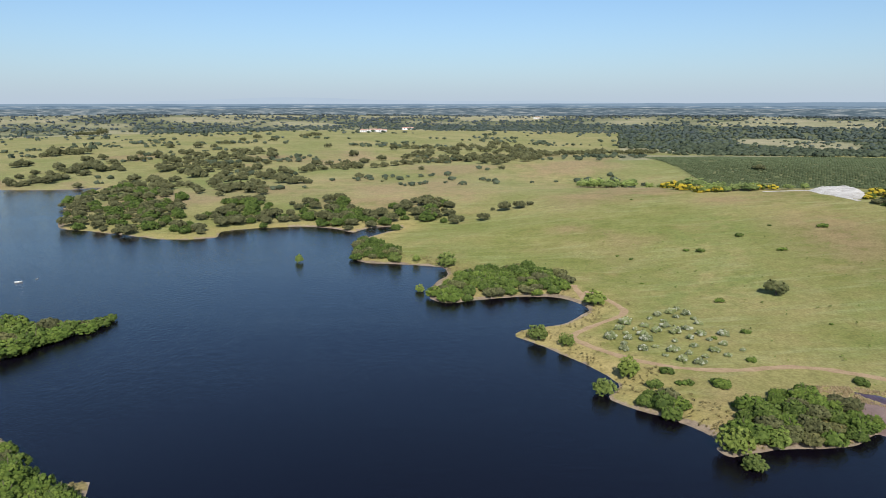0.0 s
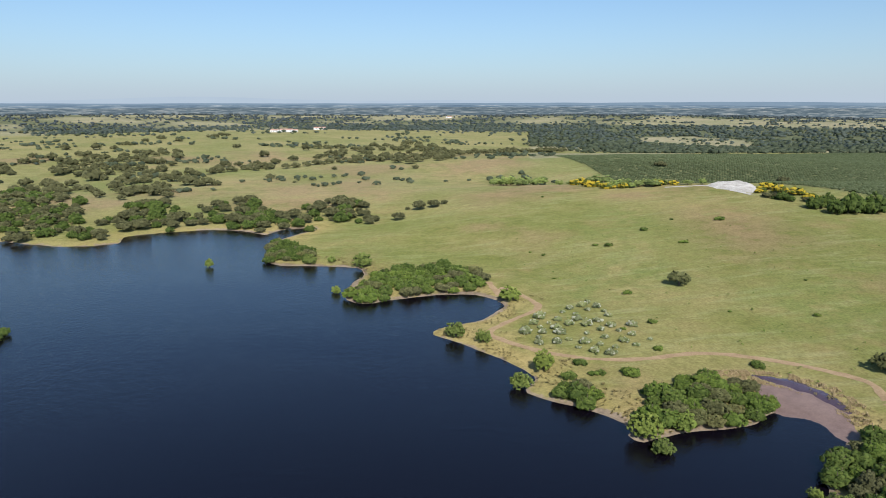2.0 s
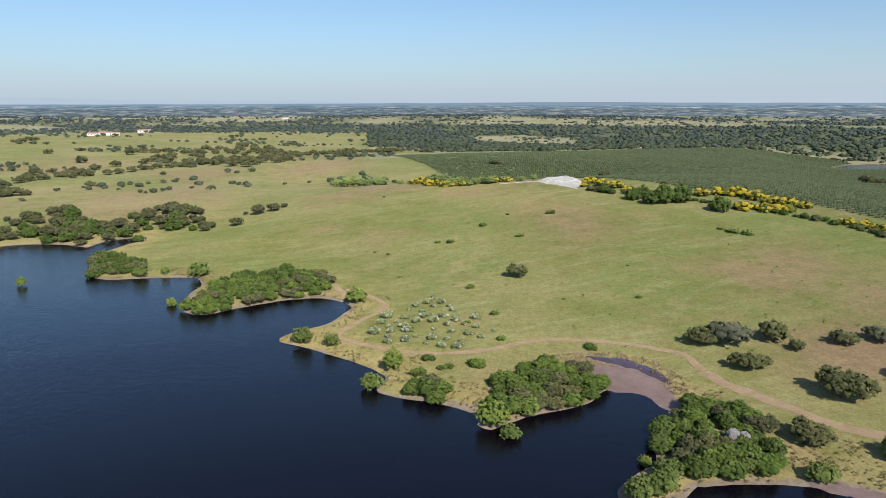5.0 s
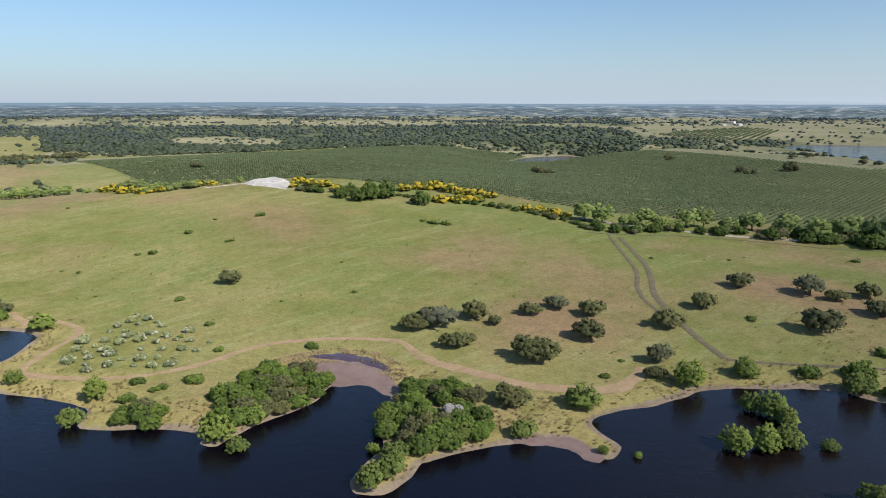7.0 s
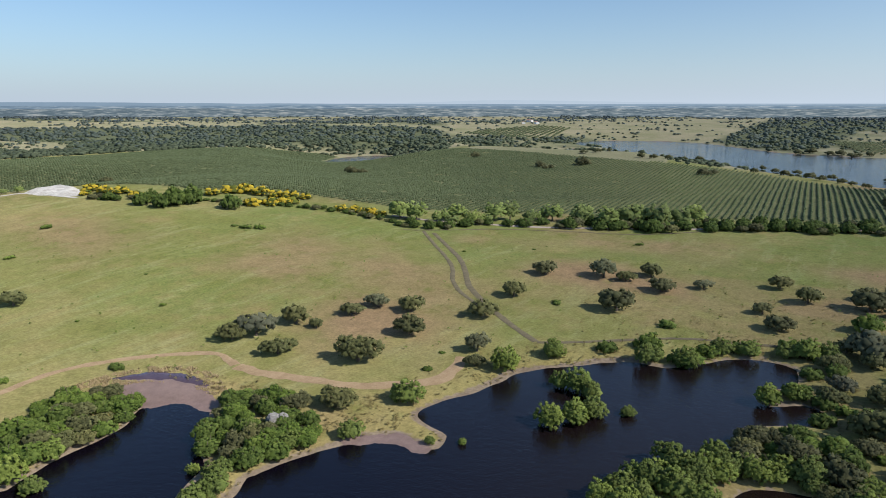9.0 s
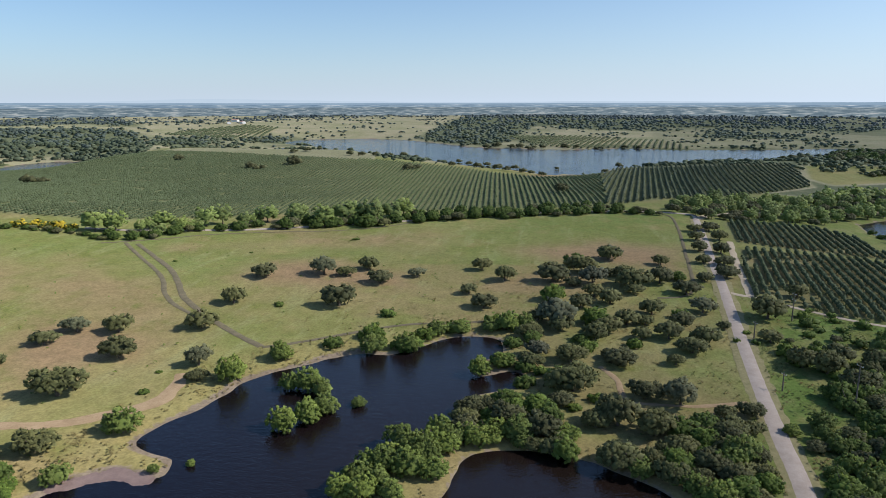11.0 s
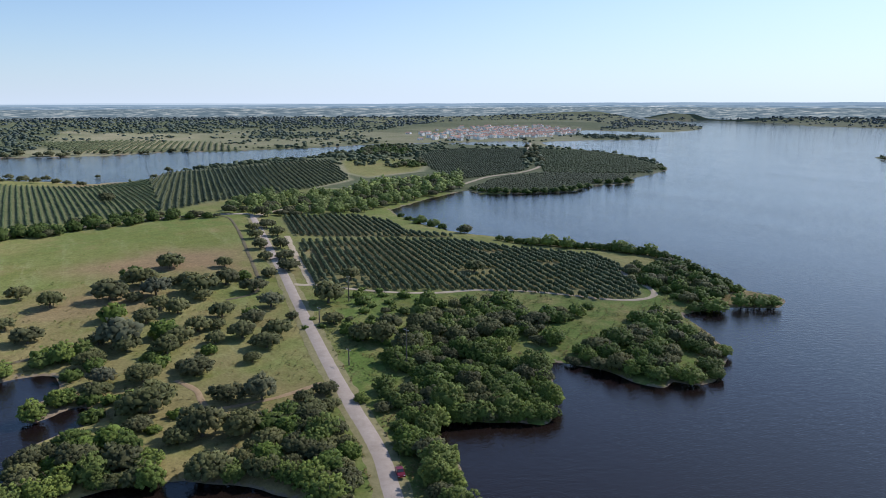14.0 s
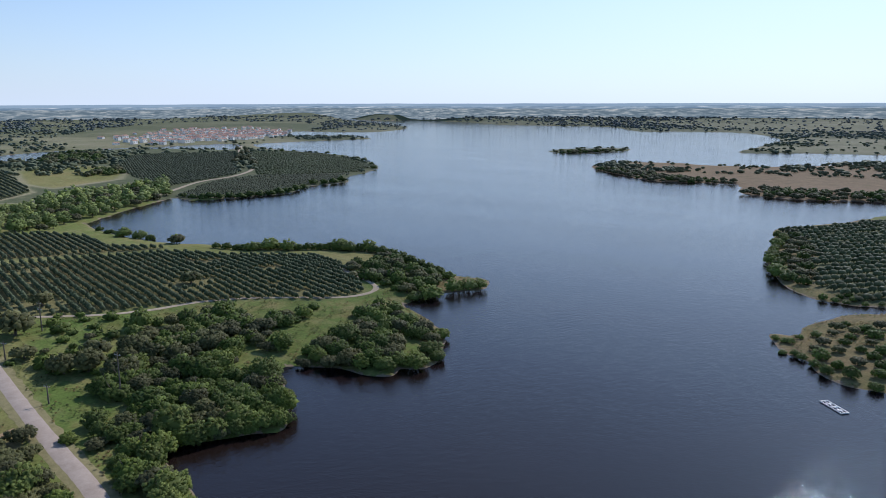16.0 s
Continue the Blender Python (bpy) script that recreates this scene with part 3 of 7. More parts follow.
WILLOWS_BB_B_PART = [
    (130.8, 32.8, 6.4), (136.7, 28.5, 6.6), (141.9, 25.1, 6.3), (125.6, 35.1, 6.4), (126.2, 29.3, 6.4), (158.1, 9.8, 6.3), (160.2, 4.4, 6.4),
    (157.4, 23.5, 6.9), (143.3, -68.6, 6.9), (127.8, -65.2, 7), (122.1, -60.2, 7.2), (136.6, -65.3, 5.2), (118.6, -63, 5.2), (150.7, -67.6, 5.7),
    (159.1, -68.3, 5.9), (138.3, -101.4, 5.3), (147.1, -105.9, 6.8), (163.3, -114.3, 8.5), (155.5, -110.8, 6.5), (140.3, -95.6, 6.5),
    (144.7, -85.4, 6.4), (142.7, -90.2, 5.8), (148.5, -79.2, 6.7), (151.9, -76.1, 5.8), (181.8, -134.2, 8.4)]
WILLOWS_B = WILLOWS_BB_A_PART + WILLOWS_BB_B_PART
WILLOWS_C_A_PART = [
    (144.4, -143.6, 7.5), (144.1, -149.2, 6.9), (138.8, -152.1, 8.5), (142.7, -163.7, 7.8), (150.1, -177.3, 6.8), (154.3, -172.4, 7.5),
    (160.4, -172.1, 6.9), (137.7, -160.7, 5.2), (187.2, -214.5, 10.1), (190.8, -208.6, 6.9), (186.8, -229.2, 8.4), (182.8, -235, 8.4),
    (180.8, -240.7, 7.1), (182.3, -187.4, 7.7), (164.5, -75.7, 6.2), (167.4, -60.7, 4.5), (381.5, -210.1, 9.2)]
WILLOWS_C_B_PART = [
    (413.8, -204.6, 9.7), (425.2, -199.7, 11.4), (300.5, -246.7, 6.3), (324.6, -222.8, 9.7), (318, -230, 10.9), (308.5, -234.9, 9.5),
    (289.1, -255.5, 11.3), (274.7, -263, 10.4), (281, -254.4, 8.6), (60.7, -249.9, 3.1), (57.4, -248.2, 3.5), (55.2, -247.8, 3), (55.1, -237.6, 2.9),
    (51.6, -237.2, 3.3), (48.8, -235.8, 3.6), (54.1, -254.1, 3.1)]
WILLOWS_C = WILLOWS_C_A_PART + WILLOWS_C_B_PART
SHRUBS_A_PART = [
    (78.5, 186.7, 7), (118.8, 186.6, 5.7), (60.3, 187.4, 6.4), (66.6, 197.3, 6.1), (68, 188.6, 4.8), (70.3, 188.4, 4.5), (77.4, 173.3, 3.9),
    (102.8, 227.6, 5), (90.8, 223.8, 3.4), (94.5, 203.6, 4.5), (198.4, 360.6, 7.7), (160.6, 325, 6.4), (152.1, 354.6, 6.4), (119.8, 338.9, 4.5),
    (125.6, 334.8, 6.6), (175.3, 371.7, 3.6), (91.4, 333.9, 3.3), (86.4, 340.5, 2.8), (86.9, 297.4, 2.5), (108.5, 266.2, 6.2), (134.4, 232.4, 2.3)]
SHRUBS_B_PART = [
    (78.7, 186.4, 7.5), (261.6, 283.5, 9.4), (265.7, 277.8, 8.8), (259.5, 290.6, 5.1), (178.9, 255, 2.5), (161.9, 222.3, 4.1), (197.5, 361, 7.1),
    (126.9, 469.9, 3.5), (252.6, 101.7, 5.8), (167.7, 108.1, 4), (118.8, 188.2, 5.2), (182, 111.6, 2.8), (246.4, 55.6, 7.2), (222, 56.5, 8.1),
    (222.5, 60.6, 4.6), (235.9, 58.9, 4.1), (250.3, 100.5, 4.8), (167.8, 107.8, 3.7), (373.1, 103.4, 6.3), (329.8, 146, 3.4), (302.5, 172.2, 3.2)]
SHRUBS = SHRUBS_A_PART + SHRUBS_B_PART
SHRUBS_B = [
    (250.7, -92.7, 6.6), (221.5, -77.1, 7), (240.7, -69.4, 2.9), (230.5, -69.7, 3.2), (214.7, -77.8, 7.6), (232, -63.9, 2.4), (228.2, -13.4, 5.8),
    (219.4, -14.7, 5.6), (203.2, 4.4, 5.8), (199.4, -0.6, 5), (223.7, 9.1, 5.6), (173.9, -9.1, 3.6), (180.2, -15.6, 4), (224.6, -30.4, 5),
    (191.1, 4.3, 6.4), (247, 57.1, 5.5), (223.5, 57, 7.2), (217.4, 53.5, 5.6), (216.3, 43.3, 8.8), (227.4, 39.1, 6.6), (201.8, 81.7, 5.7),
    (213.5, 68, 6.1), (235.4, 31, 6.9), (243.7, 16.5, 8), (241.1, 11.5, 8.7), (238.8, 6.5, 5.9)]
ROADSIDE_TREES = [
    (343, 240.1, 12), (348.6, 232, 12.6), (354.2, 215.4, 15), (365.3, 213.9, 11.3), (371.6, 201.1, 14.4), (383.8, 196.9, 13.3), (392.9, 191, 11.3),
    (400.4, 175.7, 14.5), (408.9, 169.4, 11.9), (414.1, 150.7, 12.3), (410.5, 134.2, 13.7), (421, 124.7, 13.7), (426.7, 119.4, 11.8),
    (425, 107.8, 13.4), (424.4, 121, 13.5), (430.5, 111.6, 13), (437.3, 98.3, 13.1), (444.8, 90.6, 12.5), (411.6, 133.5, 12.5), (408.7, 150.6, 11.8)]
BROADLEAF_RIDGE = [
    (270, 352.1, 25), (266.5, 359.2, 18), (258.3, 366.1, 10.8), (280.8, 348.4, 14.4), (285.6, 321.4, 12.5), (255.1, 393.4, 7.5), (187.8, 491.8, 17.3),
    (197.9, 487.3, 15.8), (207.8, 486.5, 17.6), (215.7, 485.5, 16.2), (184.3, 513.4, 13.7), (183.5, 533.1, 10.8), (127.5, 610.6, 18.8),
    (132.5, 591.3, 16.8), (139.5, 578.5, 12.5), (152.5, 572.7, 11.8), (235, 476.4, 7.4), (243.8, 471.9, 6.6), (173.5, 589.6, 7.9), (179.6, 576, 7),
    (121.6, 589.7, 19), (129.6, 583, 20.7), (139.4, 575, 16.7), (156.4, 587.3, 12.3)]
BROOM = [
    (178.3, 541.3, 10), (171.8, 539.8, 7.4), (177.7, 506.2, 9.5), (182.8, 489.1, 7.8), (217, 483.7, 8.9), (226.4, 481.1, 7.3), (266.9, 429.2, 10.4),
    (265.9, 413.3, 10.1), (270.6, 403.1, 10), (270.9, 390.3, 7.6), (255.8, 418.9, 6.2), (303.2, 358.1, 9.8), (316.4, 355.9, 10.8), (324.9, 351, 11.6),
    (327.5, 339.7, 11.4), (330.2, 328.9, 9.8), (332.9, 318.5, 11.2), (301.1, 320, 10), (310.9, 314.7, 10.8), (321.2, 309.7, 10.8), (342, 314.2, 7.5),
    (334.5, 278.6, 7.7), (337.8, 270.1, 9.1), (338.2, 259.5, 9.6), (342.3, 254.1, 6.8), (171.2, 536.6, 9.5), (173.6, 511.1, 10.7), (180.6, 490.5, 9.5),
    (190.3, 484.9, 7.8)]
HEDGE_BUSHES_A_PART = [
    (331.1, 222, 9.5), (335.1, 213.5, 10.7), (344.9, 207, 9.5), (357.3, 201.9, 11.5), (368.7, 194.2, 9.7), (374.3, 183.3, 9.6), (380.9, 174.9, 14.6),
    (393.3, 169.2, 11.6), (392.6, 151.5, 15.6), (409.7, 144.4, 9.5), (403.9, 127.7, 10.9), (415.8, 120.3, 12.2), (411.6, 106.8, 17.8),
    (402, 135.8, 13.6), (408.5, 125.4, 13.8), (414.9, 114.7, 13.9), (419.6, 103.4, 14), (427.5, 92.5, 13.5), (435.7, 79.6, 13), (439.3, 71, 13.1),
    (444.5, 62.6, 13.2), (447.8, 53.8, 13.2), (451, 44.9, 13.3), (456, 36.1, 13.4)]
HEDGE_BUSHES_B_PART = [
    (455, 26.7, 12.6), (455.7, 17.6, 12.6), (462.2, 8.5, 12.7), (466.6, -2.5, 12.8), (468.6, -13.7, 12.8), (470.2, -26.6, 12.8), (471.9, -35.9, 11.3),
    (471, -46.8, 11.2), (465.9, -57.1, 10.3), (463.7, -67.6, 9.5), (446.5, 81.5, 11.1), (448.3, 72.4, 12.6), (455.5, 64.1, 12.7), (460.8, 55.4, 12.8),
    (462.3, 46, 13.6), (467.4, 37, 13.7), (464.8, 27.3, 12.8), (465.7, 18, 11.3), (474.5, 8.8, 11.5), (483.8, -2.5, 12.4), (484.4, -14, 10.9),
    (489.2, -27.6, 10.1), (494.1, -37.5, 10.2), (488.5, -48.4, 9.3)]
HEDGE_BUSHES = HEDGE_BUSHES_A_PART + HEDGE_BUSHES_B_PART
OAKS_HILLS_A_PART = [
    (-82.4, 692.1, 8.9), (-69.7, 1004.4, 12.8), (-113.7, 905.5, 13), (-169.1, 1039.1, 11.6), (-26.7, 1047.7, 10), (-22.9, 751.2, 6),
    (62.3, 746.9, 7.2), (-56.8, 652.6, 3.2), (42.8, 483.5, 10.2), (53.5, 484.6, 9.4), (61.4, 491.3, 5.6), (34.9, 488.4, 4), (-204.1, 677.5, 16.4),
    (-140.8, 649.1, 26.2), (-125, 649.1, 8.4), (-183.6, 607.9, 19.6), (-209, 641.1, 12.4), (-176.6, 617.9, 18), (-204.3, 773.6, 12.4)]
OAKS_HILLS_B_PART = [
    (-236.2, 766.4, 16), (-242.1, 854.2, 12.3), (-220.4, 836.2, 10.7), (-238.6, 853.9, 8.2), (-253.7, 713.3, 13.8), (-271.4, 770, 11.1),
    (-310.7, 817.8, 13.1), (-302.1, 761.2, 14.7), (-353.6, 876.8, 14), (-339.8, 936.7, 18), (-348.2, 1005.7, 12.8), (-390.1, 1010.2, 12.9),
    (-374.6, 852, 12.3), (-387.4, 907.3, 10.2), (-385.6, 823.8, 10.6), (-416, 863.3, 11.1), (-422.3, 838.1, 13.4), (-349.9, 671.2, 8.7)]
OAKS_HILLS = OAKS_HILLS_A_PART + OAKS_HILLS_B_PART
OAKS_HILLS_BB_A_PART = [
    (-479.5, 803.5, 23.2), (-411.8, 677.1, 21.8), (-399.5, 694.2, 24.6), (-388.6, 710.6, 20.6), (-493, 914.8, 29.3), (-478.5, 929.6, 26.7),
    (-387.9, 774.4, 24.9), (-365.8, 766.8, 22.2), (-351.3, 768.7, 9.9), (-405.4, 759.9, 18.3), (-501.4, 896.7, 18.6), (-786.8, 1611.9, 38.4),
    (-800.8, 1576.1, 32.6), (-791.2, 1814.7, 17.3), (-751.5, 1956.3, 21.7), (-304.5, 1162.8, 13), (-268.5, 1127.9, 10.8), (-321.9, 998.5, 11.2),
    (-328.7, 1074.1, 15.4)]
OAKS_HILLS_BB_B_PART = [
    (-315.4, 1118.9, 10.7), (-241, 1242.1, 19.8), (-231.4, 1299.7, 20.7), (567.9, 450.6, 20.7), (331.2, 511, 11.5), (300.9, 671.1, 11.1),
    (703.6, 301.3, 19.2), (761.7, 279.9, 16.3), (745.5, 410.6, 10.4), (281.3, 1004.7, 19.2), (243.7, 1000.4, 8.6), (198.3, 935.6, 22.2),
    (745.8, 141.9, 18.3), (566.4, -12.4, 12.6), (749.2, 276.3, 15), (473.8, -83.3, 11.1), (480.6, -109.8, 11.2), (400, -96.9, 6.3)]
OAKS_HILLS_B = OAKS_HILLS_BB_A_PART + OAKS_HILLS_BB_B_PART
AVENUE_TREES = [
    (985.7, -659.9, 8.5), (908.8, -614.8, 8.8), (848.7, -568.2, 8.2), (923.2, -633.1, 8), (829.7, -564.2, 9.6), (809.8, -557.3, 9.4),
    (1276.2, -850, 9.8), (859.3, -593.4, 8.3), (987.3, -674.8, 7.6), (818.5, -542.3, 7.1), (758, -528.9, 8.9)]
PENINSULA_BUSHES_A_PART = [
    (569.7, -323.6, 6.3), (553.7, -323.4, 7.2), (546.4, -328.1, 7.2), (543, -333.2, 9.3), (539.1, -339.9, 8.2), (535, -348.3, 8.3), (531, -355.6, 8.3),
    (530.1, -364.9, 8.3), (528.3, -373.9, 8.4), (527, -383.3, 8.4), (528.3, -394.6, 9.6), (528, -405.1, 8.6), (535.8, -420.7, 8.8), (544.6, -436, 7.8),
    (560, -461.6, 8.1), (555.9, -471.7, 8.2), (554.6, -483.6, 9.4)]
PENINSULA_BUSHES_B_PART = [
    (557.6, -497.8, 9.5), (640.6, -627.4, 7), (687.6, -669, 6), (803.5, -721.6, 6), (847.2, -743, 5.3), (949.9, -744.5, 7.7), (986.1, -747.9, 7.9),
    (1182.8, -483.2, 12), (1169.5, -493.7, 12), (1106.4, -482.2, 9.5), (1150.5, -454.4, 13.6), (1115.8, -425.8, 13.1), (1067, -475, 9.2),
    (781.2, -336, 10.8), (795.5, -353.3, 9.7), (815.4, -377.7, 8.6)]
PENINSULA_BUSHES = PENINSULA_BUSHES_A_PART + PENINSULA_BUSHES_B_PART
CHANNEL_BUSHES_A_PART = [
    (854.5, 113.4, 9.7), (952.4, 117.1, 9.2), (919.1, 99.5, 10.4), (846.3, 81.3, 10.9), (905.7, 74.7, 10.2), (853.1, 57.9, 12.3), (813.8, 44.2, 10.4),
    (863.7, 36.6, 9.7), (803, 25.6, 9), (791.3, 15.8, 7.6), (765.6, 3.1, 8.5), (870.7, -13.3, 5.5), (842.6, -68.5, 7.9), (912.7, -91.4, 10),
    (930.6, -152.8, 8.6), (906.5, -189.1, 9.8), (887.9, -201.5, 6.8), (1038.8, -325.7, 12.6), (1060.6, -343.8, 11.2), (1037.8, -351.2, 12.5),
    (909.3, -320.8, 9.6)]
CHANNEL_BUSHES_B_PART = [
    (1285.2, -161.1, 12), (1293.8, -137.7, 10.1), (1263.9, 61.3, 14.1), (1283.2, 87.8, 14.3), (1272, 107.3, 12.2), (1266.9, -91.5, 15.8),
    (1265.5, -32.9, 13.9), (1256, 26.2, 17.9), (1262.6, 46.3, 14), (1262.3, 6.6, 12), (1270.2, -52.6, 12), (870.5, 245.7, 10), (868.5, 230.4, 10),
    (908.8, 222, 10.4), (982.2, 219.4, 9.6), (1051.5, 213, 12), (1021.4, 190, 10), (866.9, 318.9, 10.1), (889.1, 307.8, 10.3), (926.4, 304.7, 7.7)]
CHANNEL_BUSHES = CHANNEL_BUSHES_A_PART + CHANNEL_BUSHES_B_PART
ISLET_TREES = [
    (-128, 239.7, 9.3), (-126, 247.4, 7.5), (-124.8, 252.9, 5.5), (-133.8, 231.8, 9.8), (-137.8, 225, 10.7), (-131.9, 237.5, 8.8), (-140.3, 216.5, 11),
    (-135.9, 228.4, 9.7), (-127.8, 243.3, 8.2), (-139.1, 220.7, 10.5), (-141.9, 213.1, 10.9)]
NEAR_BANK = [
    (-78, 129, 6.5), (-84, 132, 7), (-90, 137, 6.5), (-96, 143, 7), (-101, 148.5, 6), (-72.5, 127, 5.5), (-88, 128, 7.5), (-80, 122, 7), (-96, 134, 7.5), (-70, 121, 6)]
SHORE_ROW = [
    (345.5, -213.7, 5.3), (340.1, -216.6, 6), (334.1, -219.4, 6.6), (330, -222.6, 7.2), (325.2, -226.4, 7.1), (320.6, -229.9, 7.8),
    (316.1, -233.4, 7.1), (311.8, -237.4, 7.1), (305.9, -240.1, 7), (301.9, -243.7, 7), (297.4, -248.2, 6.9), (293.3, -251.7, 8.2),
    (287.8, -253.5, 8.1), (281.7, -257.1, 8), (277, -260.2, 8), (269.5, -262.3, 7.9), (262.9, -262, 7.8), (255.1, -261.2, 8.2), (245.4, -258.6, 8),
    (236.6, -255.8, 8.4), (227.6, -252.3, 8.1), (219, -249.8, 7.4), (208.8, -245.2, 7.2), (200.5, -241.7, 6.5), (456.8, -199.3, 5.6),
    (442.3, -199.3, 6.3), (428.4, -200.4, 6.9), (411.6, -201.4, 6.7), (403.1, -205.3, 5.9)]
TREE_LINE_VALLEY = [(-182, 728), (-110, 772), (-50, 805), (0, 838), (80, 880), (165, 935), (230, 965), (300, 990)]
TREE_LINE_UPPER = [(-55, 1050), (30, 1010), (100, 985), (170, 960), (215, 930)]
ROAD = [
    (-320, 96), (-176, 9.6), (-64, -6.4), (16, -24.8), (72, -38.4), (121.9, -50.4), (142, -54.9), (171.1, -58), (220.2, -64.1), (299.3, -75.1),
    (345.4, -80.3), (403.2, -88), (452.7, -94.1)]
ROAD_FAR = [
    (452.7, -94.1), (467.1, -94.6), (470.9, -79.3), (478.6, -43.8), (472.7, 5), (460.9, 42.1), (437.5, 79.9), (419.1, 112.3), (403.6, 136.3),
    (381.9, 170), (368.6, 198), (353.9, 226.8), (348, 250)]
RIDGE_FRINGE = [
    (330, 232), (332, 250), (331, 268), (324, 290), (314, 312), (303, 330), (290, 345), (278, 362), (262, 388), (252, 405)]
LANE_PENINSULA = [
    (452.7, -94.1), (472.3, -108.3), (508.7, -148.9), (518.7, -195.9), (549.2, -248.1), (612.4, -338.3), (647.4, -385.4), (673.7, -446.4),
    (731.5, -510.4), (830.8, -562), (952.2, -637.5), (1199.6, -811.5)]
TRACK_SHORE = [
    (57.5, 299.5), (58.6, 280.1), (62.6, 289.8), (69.7, 266.7), (68.6, 256.7), (58.7, 246.7), (47.9, 235.7), (44.8, 229.3), (48.7, 221), (56.7, 211.4),
    (66.6, 203.2), (76.5, 199), (90, 197.4), (104.6, 199.4), (117.2, 196), (129.7, 187.8), (140.2, 176.7), (143, 169.7), (139.3, 158.5),
    (139.7, 148.4), (142.6, 134.4), (146, 120), (152.7, 111.1), (159.3, 104.3), (165.7, 101.1), (174.6, 102), (183.3, 104.5)]
TRACK_DOUBLE_A = [
    (327.3, 213), (308.4, 194.4), (287.2, 174.2), (270.5, 160.4), (253.7, 149.9), (241.6, 138.5), (233.9, 127)]
TRACK_DOUBLE_B = [
    (328, 206.5), (310.8, 188.5), (289.1, 167.6), (268.7, 152.5), (252.8, 141.5), (240.1, 129.1), (227.5, 115.1), (215, 100), (207.7, 90)]
TRACK_FIELD = [
    (207.7, 90), (213.1, 81.3), (226, 65.5), (238.1, 47.9), (243.1, 32.1), (247.7, 16)]
TRACK_EDGE = [
    (468.1, -73.5), (455.2, -79.6), (413.4, -77.2), (362.3, -71.1), (323.3, -66.5), (297.4, -63), (285.2, -56.8), (281.8, -45.2)]
TRACK_ORCHARD = [
    (387.7, -98.8), (351.9, -92.5), (323.7, -88.3), (298.7, -84.9), (288.1, -82.2), (292.5, -75.2)]
TRACK_ORCHARD_B = [
    (288.1, -82.2), (272.5, -96.3), (259.4, -110.8), (251.8, -127.6), (249.3, -142.3), (241.1, -159.8), (228, -173.9), (214.2, -186.9),
    (209.6, -198.4), (213.5, -208.6), (227.7, -215.2), (243.8, -219.4), (256.4, -226.8)]
TRACK_GROVE = [
    (205.9, -18.1), (195.7, -22.1), (182.6, -23), (179.9, -26.6), (179.9, -40.9), (184.2, -55.2)]
TRACK_WHITE = [
    (214.9, 470.3), (229.8, 466.2), (240.6, 461.7), (244.8, 437.5), (248.3, 413.8)]
QUARRY = [
    (241.1, 461.1), (259.9, 476.4), (272.7, 469.7), (262.9, 433.8), (253.8, 421.2), (245.4, 431)]
MUD_SPIT = [
    (119, 104), (126, 100), (131, 93), (130, 85), (127, 81), (125, 86), (126, 92), (121, 98)]
MUDFLAT = [
    (110.9, 177.7), (119.7, 173.6), (125, 163.2), (125.1, 154.6), (118.5, 143.3), (115.9, 143.8), (114, 154.4), (107.6, 159.3), (109.3, 164.6)]
POOL = [
    (113.7, 182.1), (120, 180.3), (125.7, 172.9), (127.8, 165.4), (126.5, 156.9), (124.2, 156.7), (121.4, 164.3), (118.6, 172.1), (114.3, 178.2)]
REED_BED = [
    (101.7, 183.7), (113.2, 182.9), (123.4, 178.9), (129.4, 168.9), (129.3, 158.9), (124.8, 150.5), (124.3, 153.2), (125.2, 162.4), (119.7, 173.6),
    (111.2, 178.1)]
FIELD_EDGE = [
    (321.2, 222.7), (334.6, 209.5), (346, 198.8), (362.3, 183.9), (375.2, 164.2), (385.5, 144.1), (392.4, 126.5), (405, 106), (425.6, 84.9),
    (452.4, 59.9), (463.2, 23.5), (470.9, -13.7), (473.7, -43.4), (468.1, -73.5)]
TOWN = [
    (1654.5, -611.8), (2139, -974.9), (2580, -1430), (2390.4, -1870.8), (1978.9, -1704.7), (1538, -1204.5), (1365.3, -984.8), (1346.1, -745.3),
    (1409.9, -589.4)]
FARM = [
    (-167, 1513.1), (-143.1, 1514), (-126.3, 1529), (-90.7, 1843.3), (1791.2, 835.5), (1803.3, 801.4), (335.4, 2552.9), (1931.8, 881.3)]
POLES = [
    (181.6, -80.4), (256.6, -88.9), (181.8, -80.8), (236.2, -70.5), (262.7, -91), (193.6, -66.5)]
CAR = [
    (127.6, -54.6)]
ROCK_AT = [
    (116.3, 120.4)]
PONTOON = [
    (32.8, -201.9)]
WHITE_BUSH_AREA = [
    (50.9, 226.2), (57, 240.4), (69.3, 246.9), (89.5, 260.7), (93.8, 240.3), (97.1, 211.9), (87.2, 199.1), (77.9, 202.4), (64.9, 212.4), (55.7, 218.5)]
ROUGH_SLOPE = [
    (273.4, -94), (264.2, -104.7), (247.8, -116.4), (187.1, -90.3), (192.9, -81.7), (227.3, -84.5)]
KNOLL = [
    (853.8, -288.4), (894.8, -342.2), (845, -411.1), (730, -344.3), (691, -263.7), (738, -255.3)]
RED_PATCHES_0 = [
    (162.7, 144.1), (188.8, 121.3), (209.5, 121.5), (224.8, 153.9), (215.9, 178.4), (177.7, 171.4)]
RED_PATCHES_1 = [
    (282.5, 137.5), (314.3, 129.4), (325.3, 99), (309.9, 56.8), (282, 46.9), (275.1, 84.1), (273.8, 123.3)]
RED_PATCHES_2 = [
    (361.4, 18), (388.1, -30.2), (368.9, -68.9), (323.1, -64.7), (329.8, -10.5)]
